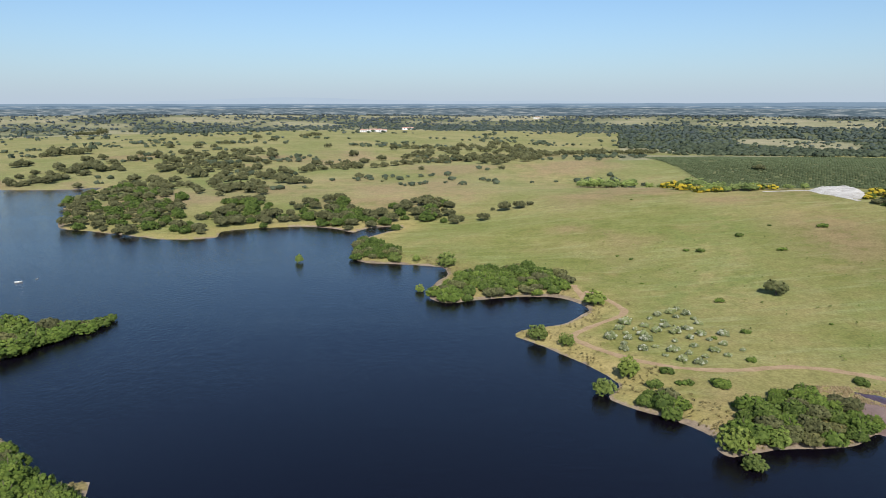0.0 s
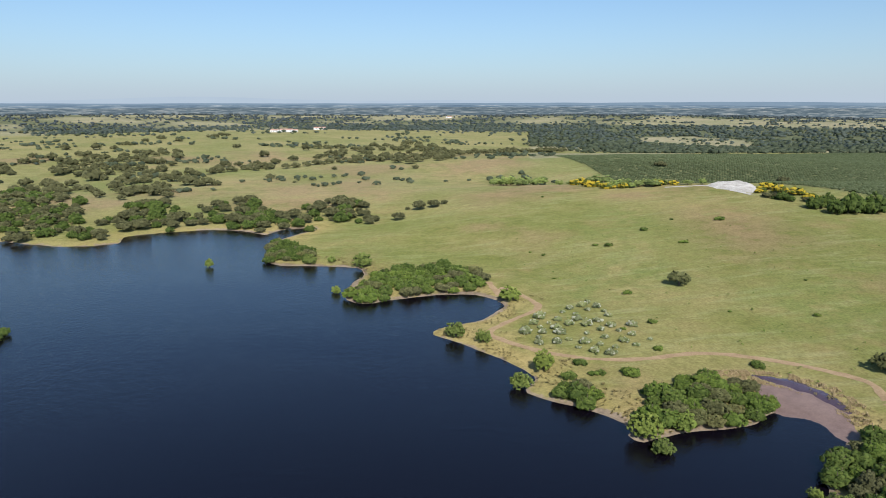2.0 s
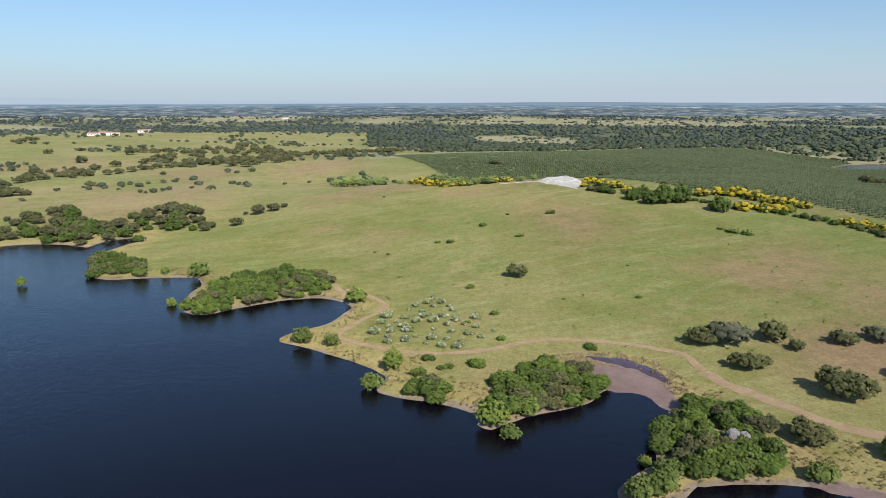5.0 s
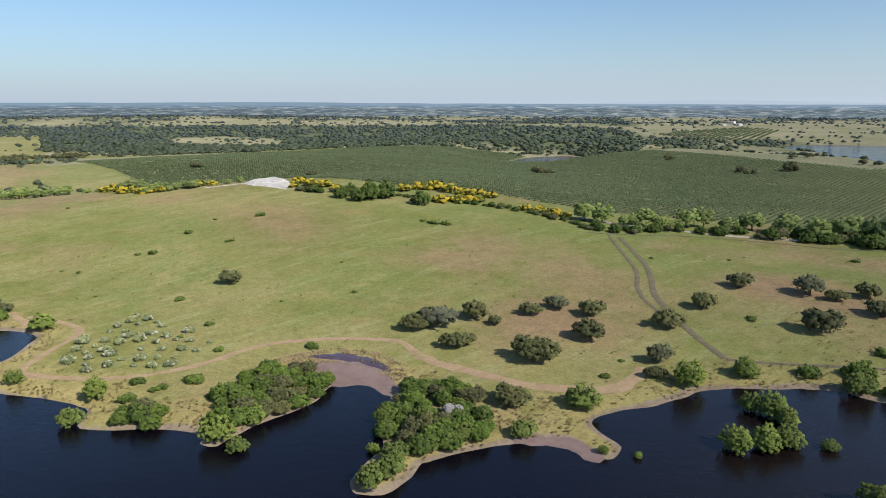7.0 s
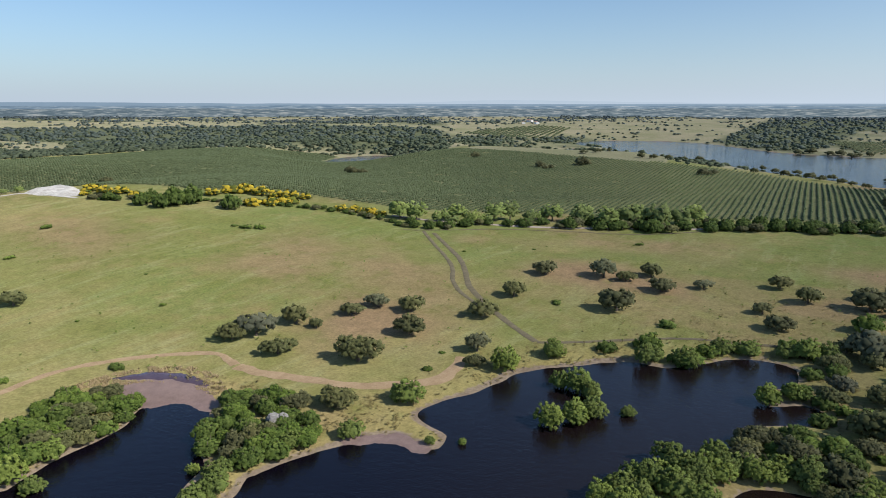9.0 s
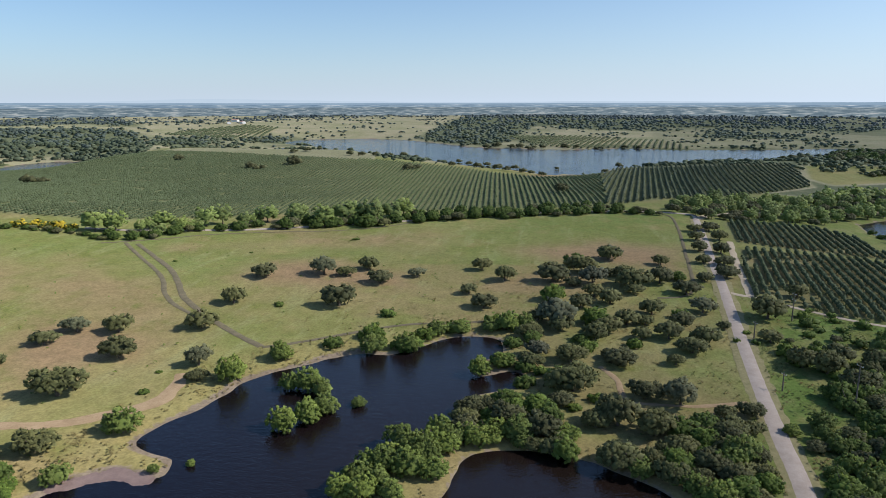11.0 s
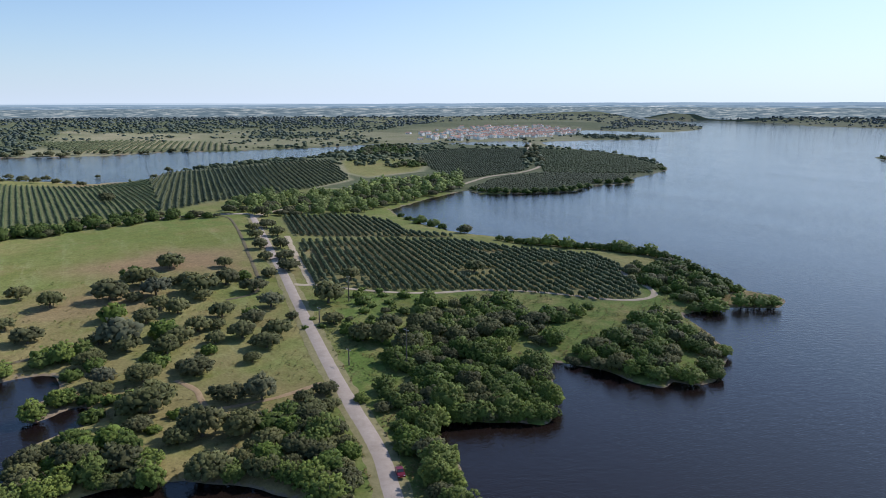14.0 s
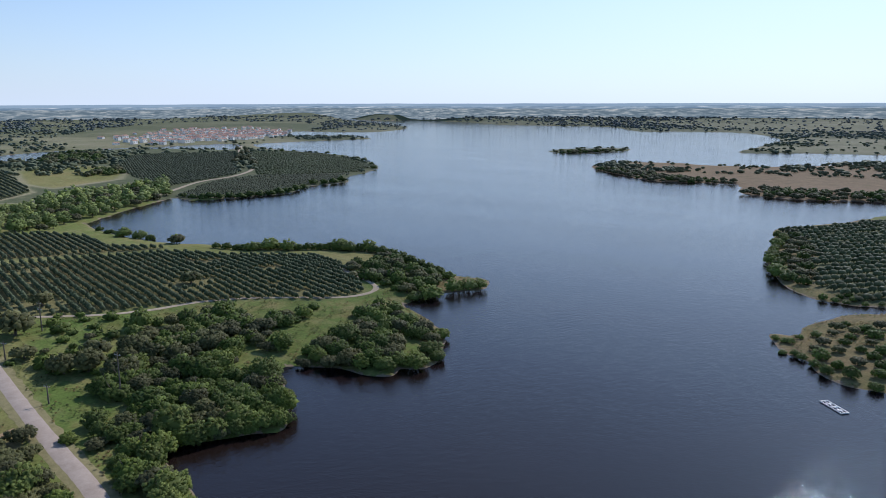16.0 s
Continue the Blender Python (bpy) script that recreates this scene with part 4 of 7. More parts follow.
RED_PATCHES_3 = [
    (72.7, 510.5), (140, 549.4), (165, 516.5), (129.9, 477.5), (80.9, 461.2)]
RED_PATCHES_4 = [
    (186.7, 395.4), (223.1, 366.2), (222.6, 308.4), (175.7, 290), (170.8, 325.1)]
RED_PATCHES_5 = [
    (244, 263.5), (285.4, 261.9), (273.9, 216.5), (216.5, 188.5), (208.7, 214.5)]
RED_PATCHES_6 = [
    (-98, 626.5), (-33.7, 653.8), (-11.2, 578.3), (-64.9, 556.6)]
RED_PATCHES = [RED_PATCHES_0, RED_PATCHES_1, RED_PATCHES_2, RED_PATCHES_3, RED_PATCHES_4, RED_PATCHES_5, RED_PATCHES_6]
FAR_WOODS_0 = [
    (430.2, 2103.9), (666, 1980.6), (1030.4, 1732.1), (1429, 1255.9), (1510.8, 962.1), (968.2, 565.7), (701.6, 483.1), (615.5, 539.9), (487.9, 590),
    (396.8, 604.6), (465.1, 937.5), (371.5, 1114.6), (240.3, 1193.6)]
FAR_WOODS_1 = [
    (1280.2, 1083), (1415.3, 1031.8), (1416.9, 860.9), (928, 562), (698.8, 473.3), (655.8, 520.2), (624.9, 533)]
FAR_WOODS_2 = [
    (1531.9, 278.3), (2097.7, 278.6), (2546, 236.3), (3271.9, -328.8), (2342.2, -496.2), (1953.4, 42.2), (1417.1, 69), (1306.6, 110.3),
    (1367.8, 181.6)]
FAR_WOODS_3 = [
    (-441.3, 2488), (198.8, 2161), (754.4, 1842.3), (1041.8, 1673.9), (735.7, 1176.1), (486.1, 1180.5), (362.4, 1440.8), (75.1, 1429.5),
    (-137.9, 2070.9)]
FAR_WOODS_4 = [
    (2526.9, -2718.2), (1407.6, -2408.7), (980.7, -2135.9), (604.3, -2133.4), (307.3, -2160.5), (699, -4817.7), (3267.6, -3516.1)]
FAR_WOODS_5 = [
    (1868.5, -28.2), (1972.1, -274.5), (2027.7, -742.3), (2578.6, -989.7), (3069.6, -535.3), (2284.8, -37.9)]
FAR_WOODS = [FAR_WOODS_0, FAR_WOODS_1, FAR_WOODS_2, FAR_WOODS_3, FAR_WOODS_4, FAR_WOODS_5]
FAR_FIELDS_0 = [
    (599.5, 1456.7), (739.8, 1486.7), (761.4, 1282.5), (622.7, 1031.8), (556.1, 1119.7), (519.8, 1265)]
FAR_FIELDS_1 = [
    (735.1, 2049.1), (1132.6, 1903), (1881.9, 1937.9), (1335.3, 1374.9), (1020.7, 1715.9), (717.2, 1959.6)]
FAR_FIELDS_2 = [
    (2362.3, 1475.1), (2722.5, 1042.6), (3694.1, 490.7), (2543.1, 276.6), (1560.3, 283.5), (1544.1, 513.6), (1503.9, 603.9), (1478.6, 897.9)]
FAR_FIELDS_3 = [
    (1419.9, 30), (1884.4, -47.2), (1792.7, -381.8), (1472.8, -260.7), (1305.9, -33.8)]
FAR_FIELDS_4 = [
    (1197.5, -2709), (878.3, -3511.5), (454.1, -3157.5), (317.2, -2227.8), (689.3, -2154.8)]
FAR_FIELDS_5 = [
    (1481.5, -20), (1524, -159.9), (1577.1, -350.4), (1539.1, -536), (1352.4, -470.3), (1340.9, -277.3), (1346.7, -97.7)]
FAR_FIELDS_6 = [
    (36.7, 2890.9), (361.8, 3946.8), (582.6, 3411.1), (328.4, 2356), (70.8, 2481.2)]
FAR_FIELDS_7 = [
    (716.6, 2074.5), (1032.2, 2116.5), (1257.1, 2024.4), (1111.2, 1787.2), (782.2, 1911.4)]
FAR_FIELDS_8 = [
    (1555.9, -581.8), (1805.2, -856.5), (1528.3, -846.4), (1362, -671.9), (1404.9, -562)]
FAR_FIELDS = [FAR_FIELDS_0, FAR_FIELDS_1, FAR_FIELDS_2, FAR_FIELDS_3, FAR_FIELDS_4, FAR_FIELDS_5, FAR_FIELDS_6, FAR_FIELDS_7, FAR_FIELDS_8]
GROVE_AREAS_0 = [
    (313.6, 2.3), (332.9, -10.2), (316.8, -34.1), (337.7, -60.7), (307, -59.1), (278.7, -61.5), (253.4, -61.4), (208.4, -48.7), (197.8, -34.3),
    (201.8, -21.8), (211.7, -7.4), (215.9, 4.5)]
GROVE_AREAS_1 = [
    (209.5, 4.6), (195.7, -20.9), (191.9, -36), (172.2, -34.4), (146.8, -19.3), (156.7, 5.7)]
GROVE_AREAS_2 = [
    (229.6, 26.7), (229.9, 8.2), (250.9, -3.6), (249.3, -11.8), (224.5, -10.4), (207.6, 4.3), (204.8, 11)]
GROVE_AREAS_3 = [
    (265.8, -80), (241.2, -98.2), (205.8, -91.3), (189, -79.9), (190.1, -69.5), (218.7, -68.8)]
GROVE_AREAS = [GROVE_AREAS_0, GROVE_AREAS_1, GROVE_AREAS_2, GROVE_AREAS_3]
STREWN_0 = [
    (-305.2, 652.8), (-334.4, 780), (-284.1, 779.7), (-191.4, 784.8), (-144.8, 579.4), (-185.1, 566.1), (-217.3, 605.6), (-260.2, 602.5)]
STREWN_1 = [
    (-441.1, 716.8), (-432.6, 812.6), (-352.9, 794), (-361.4, 696.3)]
STREWN_2 = [
    (-371, 851.6), (-294.4, 1013.7), (-217.3, 957.6), (-195.2, 774.6), (-301.8, 776.7)]
STREWN_3 = [
    (-180.6, 765.1), (-122.4, 829.8), (-58.4, 869.3), (-18.9, 985.4), (4.1, 852.8), (-54.2, 805.6), (-138.5, 770.2)]
STREWN_4 = [
    (-2.6, 811.2), (13.6, 1062.4), (109.9, 1188.8), (150.1, 868.3), (72.6, 780.2)]
STREWN = [STREWN_0, STREWN_1, STREWN_2, STREWN_3, STREWN_4]
THICKETS_0 = [
    (-243.8, 446.4), (-295.6, 540.6), (-312.3, 619.4), (-292, 653.3), (-216.2, 576.1), (-182, 493.3), (-179.6, 445.7), (-194.8, 426.2),
    (-226.3, 444.1)]
THICKETS_1 = [
    (-169.6, 429), (-174.6, 472.3), (-162.2, 494), (-147.6, 453.7), (-149.6, 421.5)]
THICKETS_2 = [
    (-145.1, 445.7), (-167.3, 538), (-140.5, 553), (-104.2, 466.8), (-114.4, 446.4), (-131.5, 442.2)]
THICKETS_3 = [
    (-102.8, 459.9), (-117.9, 541), (-81.7, 548.8), (-57.9, 494.6), (-59.2, 442.1), (-82.4, 450.6)]
THICKETS_4 = [
    (-57.5, 474.4), (-35.6, 523.5), (-10.6, 546.9), (6.6, 506.9), (7.7, 451.4), (-22.9, 438.9), (-45.6, 450.6)]
THICKETS_5 = [
    (7.7, 451.4), (18, 482.6), (28.9, 454.8), (16.7, 444.3)]
THICKETS_6 = [
    (-45.2, 356), (-53, 426.1), (-40.3, 396.4), (-24, 369.3), (-24.3, 351.8), (-36.4, 356.4)]
THICKETS_7 = [
    (-5.2, 282.3), (4.1, 309.5), (12.2, 321.6), (15.1, 297.4), (10.6, 277.2), (1.4, 273)]
THICKETS_8 = [
    (14.8, 318.6), (23.3, 328.8), (39.5, 327.8), (56.8, 310.5), (53.5, 291.1), (33.9, 278.9), (20.2, 282.3), (15.1, 297.4)]
THICKETS_9 = [
    (48.4, 175.1), (58.3, 180.8), (64.9, 172.9), (60.6, 168.9), (53.5, 169.4)]
THICKETS_10 = [
    (70.8, 160.6), (80.1, 171.6), (89.7, 178.7), (99.2, 179.3), (107, 173.1), (108.1, 162.8), (102.8, 155.1), (86.9, 152.4), (77.2, 152.2),
    (71.9, 153.6)]
THICKETS_11 = [
    (97.6, 124.6), (107, 135.2), (121.4, 140.5), (128.7, 134.4), (127.2, 121.9), (120.6, 110.6), (113.4, 106.6), (102.8, 109.1), (97.3, 114.8)]
THICKETS = [THICKETS_0, THICKETS_1, THICKETS_2, THICKETS_3, THICKETS_4, THICKETS_5, THICKETS_6, THICKETS_7, THICKETS_8, THICKETS_9, THICKETS_10, THICKETS_11]
WOODS_0 = [
    (158.2, 19), (169.3, 18.7), (175.2, 11.3), (169.4, -1.7), (159.9, -9), (150.7, -6.4), (149.8, 3.9), (152.1, 11.6)]
WOODS_1 = [
    (185.5, -78.4), (219.8, -100), (238.3, -115.8), (236.4, -134.9), (229.6, -146.7), (199.7, -139.6), (193.6, -125.9), (177.1, -111), (164.6, -115.2),
    (145.6, -107.6), (133.3, -97.7), (138.7, -85.2), (145.6, -72.9), (158.3, -63.4), (167.8, -61), (172.4, -67.7), (164.2, -74), (174, -80.3)]
WOODS_2 = [
    (159.5, -57.8), (155.2, -62.1), (142.7, -65.4), (133.1, -65.1), (115.9, -61.6), (110.7, -60), (114.5, -52), (128.7, -56.1), (143.6, -57.2)]
WOODS_3 = [
    (195.1, -129.3), (202.4, -141.5), (207.4, -152.9), (208.8, -173.4), (199.7, -157.7), (197.4, -143), (180.6, -126.3)]
WOODS_4 = [
    (166.3, -129.4), (171.3, -140.2), (177.6, -155.3), (180.7, -168.7), (161.6, -163.8), (148.4, -155.7), (141.6, -144.1), (151.7, -137.6),
    (158.6, -132.2)]
WOODS_5 = [
    (233.9, -212.1), (249.3, -227.7), (247.1, -252.2), (218.2, -241.2), (198.4, -233.7), (195.3, -216.5), (203.6, -208.6), (219.2, -217.2)]
WOODS_6 = [
    (189, -176.2), (194, -192.8), (173, -183.6), (155.6, -176.3), (146.2, -173.9), (153.1, -168.2), (160.7, -165.5), (177.1, -168.1)]
WOODS_7 = [
    (-137.8, 208.6), (-161.7, 249.1), (-139.8, 239.9), (-126.9, 242.2), (-121.4, 245.6), (-122.3, 239), (-128.8, 226.6), (-135.3, 218.1)]
WOODS_8 = [
    (-86.8, 124.9), (-99.2, 144.8), (-94.4, 143), (-89.2, 136.3), (-80.3, 130.1), (-73.6, 126.9)]
WOODS_9 = [
    (145.3, -24), (164.5, -34.5), (168.2, -42.9), (166.8, -52.4), (153.5, -50.6), (129.8, -46.8), (118.8, -45.4), (121.5, -37), (135.3, -34.7)]
WOODS = [WOODS_0, WOODS_1, WOODS_2, WOODS_3, WOODS_4, WOODS_5, WOODS_6, WOODS_7, WOODS_8, WOODS_9]
WOODS_SOUTH_0 = [
    (115, -452.9), (110.9, -468), (84.7, -408.4), (69.2, -329.6), (82.5, -336.7), (96.4, -370.8)]
WOODS_SOUTH_1 = [
    (64.8, -311.3), (52.8, -323.7), (39.2, -324.8), (37.6, -314.3), (50, -309.3)]
WOODS_SOUTH_2 = [
    (46.7, -233.1), (51.1, -263.3), (45.1, -282.4), (33.3, -283.4), (24.1, -221.9), (33.2, -219.2), (41.7, -224.8)]
WOODS_SOUTH_3 = [
    (418.1, -787.1), (355.3, -735.9), (300.6, -702), (224.6, -714.9), (232.9, -740.4), (313.7, -746.6), (386.5, -799.5)]
WOODS_SOUTH_4 = [
    (196.3, -650.1), (152.9, -635.3), (88.7, -664.2), (96, -712.9), (157.5, -690.7), (198.3, -680.3)]
WOODS_SOUTH_5 = [
    (621.4, -1020.1), (606.2, -1040.1), (570.2, -1090.9), (546.8, -1145.2), (535.8, -1122.5), (551.6, -1055.8), (588.5, -1010)]
WOODS_SOUTH_6 = [
    (489.6, -84), (538.1, -108.3), (562.6, -179.2), (622.8, -258.7), (659.5, -357.6), (583.3, -316.1), (534.3, -251.7), (508.1, -210.3),
    (467.5, -168.1), (457.3, -133.6), (452.7, -103.8)]
WOODS_SOUTH_7 = [
    (919.5, -338.7), (1164.2, -444.5), (1080.2, -470.8), (928.2, -421.7), (909.3, -379.3)]
WOODS_SOUTH_8 = [
    (772.6, -328.8), (825.7, -363.1), (823.2, -389.3), (779.7, -372.4)]
WOODS_SOUTH = [WOODS_SOUTH_0, WOODS_SOUTH_1, WOODS_SOUTH_2, WOODS_SOUTH_3, WOODS_SOUTH_4, WOODS_SOUTH_5, WOODS_SOUTH_6, WOODS_SOUTH_7, WOODS_SOUTH_8]
ORCHARDS_0 = [
    (286.7, -84.3), (334.9, -92.4), (369.9, -99.7), (369.1, -119.2), (365.7, -150.6), (348, -191.6), (313.4, -207.6), (284, -235.1), (249.1, -225.8),
    (211.7, -199.6), (216.4, -179.6), (233, -168.7), (249.2, -142.3), (264, -107.8)]
ORCHARDS_1 = [
    (389, -102.9), (454.1, -111.7), (461.2, -165.7), (436, -180), (390.9, -175.9), (362.5, -195.8), (374.7, -154.3), (378.4, -122.3)]
ORCHARDS_2 = [
    (225, 790), (340, 850), (470, 850), (600, 800), (700, 760), (820.4, 719.9), (833.7, 462.5), (832.9, 308.3), (819.4, 210), (478.4, 118.7), (447, 161.7),
    (407.6, 215.3), (374.2, 255.9), (370.7, 275.5), (356.5, 312.1), (346.7, 345.5), (310.5, 375.7), (296.7, 423.4), (280.3, 458.1), (278.7, 514.8),
    (246.1, 568.5)]
ORCHARDS_3 = [
    (834.4, 221.4), (807.2, 107.1), (729.6, 3), (820.7, -60.5), (503.2, -43.9), (494.4, -14.2), (485.9, 44.5), (466.5, 100.8), (431.6, 138),
    (418.2, 155.8), (688.8, 278.4)]
ORCHARDS_4 = [
    (800, -40), (881.5, -91.7), (823, -177.9), (858.5, -278.8), (755.4, -257.1), (673.7, -239.9), (587.5, -150.4), (544.8, -91), (500, -38)]
ORCHARDS_5 = [
    (869.3, -407.1), (978.9, -482.5), (991, -548.5), (963.1, -638.1), (686.6, -457.3), (654.3, -389.5), (635.9, -344.7), (737.8, -363)]
ORCHARDS_6 = [
    (948, -659.1), (949, -743.7), (859.1, -741.6), (659.5, -645.7), (613.9, -574.1), (636.7, -499.5), (667.8, -470)]
ORCHARDS_7 = [
    (574.9, -320.5), (631.6, -389.9), (657.7, -462.9), (604, -556.2), (567.9, -510.9), (556, -447.3), (529.2, -402), (532.6, -352.9), (551.9, -322.3)]
ORCHARDS_8 = [
    (117.7, -469.5), (88.8, -517.1), (73, -556.9), (50.9, -566.5), (25.2, -323.6), (38.2, -319.4), (51.5, -317.5), (68.3, -336.4), (86.4, -416.4)]
ORCHARDS_9 = [
    (1577.5, 84.8), (1608.7, -79.8), (1470.7, -233.7), (1257.7, -250.8), (1208.8, -114.8), (1296.6, 14.2)]
ORCHARDS_10 = [
    (1403, 807.6), (1573.6, 797.9), (1742.3, 759.1), (1684.7, 646.3), (1491.7, 605.6), (1329.1, 627.8)]
ORCHARDS = [ORCHARDS_0, ORCHARDS_1, ORCHARDS_2, ORCHARDS_3, ORCHARDS_4, ORCHARDS_5, ORCHARDS_6, ORCHARDS_7, ORCHARDS_8, ORCHARDS_9, ORCHARDS_10]


# ---- ground, water, distance ----
def edge_fade(P, poly, width):
    d, i = seg_distance(P, np.array(poly, float))
    return np.clip(np.where(i, d, -d) / width + 0.5, 0, 1)


def build_ground():
    n_r, n_a = RR.shape
    idx = np.arange(n_r * n_a).reshape(n_r, n_a)
    a, b = idx[:-1], np.roll(idx[:-1], -1, 1)
    c, d = np.roll(idx[1:], -1, 1), idx[1:]
    faces = np.stack([a.ravel(), d.ravel(), c.ravel(), b.ravel()], 1)
    centre = len(GRID)
    verts = np.concatenate([np.stack([GRID[:, 0], GRID[:, 1], GZ], 1), [[0, 0, GZ2[0].min() - 0.3]]])
    hub = [[centre, idx[0, k], idx[0, (k + 1) % n_a]] for k in range(n_a)]
    me = bpy.data.meshes.new("ground")
    me.from_pydata(verts.tolist(), [], faces.tolist() + hub)
    me.materials.append(GROUND)
    me.polygons.foreach_set("use_smooth", [True] * len(me.polygons))
    x, y = GRID[:, 0], GRID[:, 1]
    r, deg = np.hypot(x, y), np.degrees(AA.ravel())
    near = np.zeros((len(GRID) + 1, 4), np.float32)
    far = np.zeros((len(GRID) + 1, 4), np.float32)
    wob = value_noise(x / 14, y / 14, 5)
    near[:-1, 0] = np.clip(1.25 - GD / (0.9 + 4.2 * wob), 0, 1)
    near[:-1, 0] *= np.clip(value_noise(x / 45, y / 45, 15, 3) * 4 - 1.15, 0.0, 1) * np.where((deg < -98) | ((deg < -84) & (r < 190)), 0.35, 1.0)
    near[:-1, 0] = np.where(GD < 0.5, np.maximum(near[:-1, 0], 0.75), near[:-1, 0])
    near[:-1, 1] = np.clip(1.1 - GD / 26, 0, 1) * 0.85 + 0.25 * np.clip(value_noise(x / 160, y / 160, 8) * 2 - 0.8, 0, 1)
    near[:-1, 1] = np.maximum(near[:-1, 1], 0.36 * np.clip(value_noise(x / 120, y / 120, 66, 3) * 3 - 0.7, 0, 1) * np.clip((r - 300) / 200, 0, 1) * np.clip((deg + 48) / 20, 0, 1))
    near[:-1, 1] *= np.where(deg < -107, 0.45, 1.0)
    patch = np.clip(value_noise(x / 75, y / 75, 11, 3) * 4 - 2.0, 0, 1) * np.where(deg < -107, 0.15, 0.7)
    for k, area in enumerate(RED_PATCHES):
        patch = np.maximum(patch, (0.9 if k < 3 else 0.7) * edge_fade(GRID, area, 30 if k < 3 else 45))
    grove = np.clip((-deg - 66) / 10, 0, 1) * np.clip((deg + 109) / 4, 0, 1) * (r < 330)
    patch = np.maximum(patch, grove * np.clip(value_noise(x / 26, y / 26, 19, 3) * 3 - 1.1, 0, 0.45))
    near[:-1, 1] = np.maximum(near[:-1, 1], 0.3 * grove)
    near[:-1, 2] = np.where(r < 1000, patch, 0)
    wild = np.clip((r - (1000 + 700 * (deg > -14) * (deg < 60) - 150 * (deg < -75))) / 200, 0, 1)
    cover = np.clip(value_noise(deg / 5.0, np.log(r) * 9, 21, 4) * 2.6 - 0.62, 0, 1)
    pasture = np.clip(value_noise(deg / 9.0, np.log(r) * 7 + 40, 31, 3) * 5 - 3.05, 0, 1)
    tame = (deg < -95) & (r > 640) & (r < 1300)
    wood = cover * (1 - pasture) * 0.75
    for area in FAR_WOODS:
        wood = np.maximum(wood, edge_fade(GRID, area, 60))
    for area in FAR_FIELDS + [ORCHARDS[10]]:
        wood = np.minimum(wood, 1 - 0.93 * edge_fade(GRID, area, 40))
    far[:-1, 0] = wild * np.maximum(0.46, 0.46 + 0.54 * wood)
    far[:-1, 0] = np.maximum(far[:-1, 0], 0.13 * np.clip((r - 420) / 160, 0, 1) * np.clip((deg + 22) / 8, 0, 1))
    far[:-1, 0] = np.where(tame, 0.9, far[:-1, 0])
    heath = (deg < -138) & (r > 150) & (r < 560)
    far[:-1, 0] = np.where(heath, 0.0, far[:-1, 0])
    near[:-1, 1] = np.where(heath, 0.95, near[:-1, 1])
    near[:-1, 2] = np.where(heath, 0.35 + 0.5 * wob, near[:-1, 2])
    far[:-1, 0] = np.where((deg < -98) & (r > 1250), np.maximum(far[:-1, 0], np.where(r > 1900, 0.62 + 0.3 * value_noise(x / 260, y / 260, 17, 3), 0.64)), far[:-1, 0])
    brown = (deg < -143) & (r > 600) & (r < 1050)
    far[:-1, 0] = np.where(brown, 0, far[:-1, 0])
    near[:-1, 2] = np.where(brown, 0.95, near[:-1, 2])
    far[:-1, 0] = np.where((deg < -14) & (deg > -76) & (r > 560) & (r < 1000), np.maximum(far[:-1, 0], 0.66), far[:-1, 0])
    far[:-1, 0] = np.where((deg < -7) & (deg > -20) & (r > 560) & (r < 800), 0.12, far[:-1, 0])
    knoll = edge_fade(GRID, KNOLL, 14)
    far[:-1, 0] = far[:-1, 0] * (1 - knoll)
    near[:-1, 1] = np.maximum(near[:-1, 1], 0.4 * knoll)
    near[:-1, 2] = np.maximum(near[:-1, 2], 0.12 * knoll)
    till = np.zeros(len(GRID))
    for poly in ORCHARDS[:10]:
        till = np.maximum(till, edge_fade(GRID, poly, 8))
    far[:-1, 1] = till
    for poly in ORCHARDS[2:5]:
        far[:-1, 0] *= 1 - edge_fade(GRID, poly, 8)
    for poly in ORCHARDS[:2]:
        e = edge_fade(GRID, poly, 6)
        far[:-1, 1] = np.minimum(far[:-1, 1], 1 - 0.75 * e)
        near[:-1, 2] = np.maximum(near[:-1, 2], 0.55 * e)
    lush = np.clip(value_noise(x / 110, y / 110, 41) * 3 - 1.1, 0, 1) * 0.6
    lush = np.maximum(lush, np.clip((-deg - 103) / 6, 0, 0.95) * (r < 340))
    lush = np.maximum(lush, 0.7 * ((deg < -95) & (r > 440) & (r <= 640)))
    lush = np.maximum(lush, 0.1 * ((deg < -80) & (r < 225)))
    lush = np.maximum(lush, 0.28 * np.clip((-deg - 48) / 14, 0, 1) * (r < 480))
    far[:-1, 2] = np.where(r < 1000, lush, 0.2)
    for name, table in (("cover_near", near), ("cover_far", far)):
        at = me.color_attributes.new(name, "FLOAT_COLOR", "POINT")
        at.data.foreach_set("color", table.ravel())
    me.update()
    tagged(new("ground", me), "rolling green meadow with dry patches and muddy shores", "ground", kind="structure")
    return wood


WOODINESS = build_ground().reshape(RR.shape)


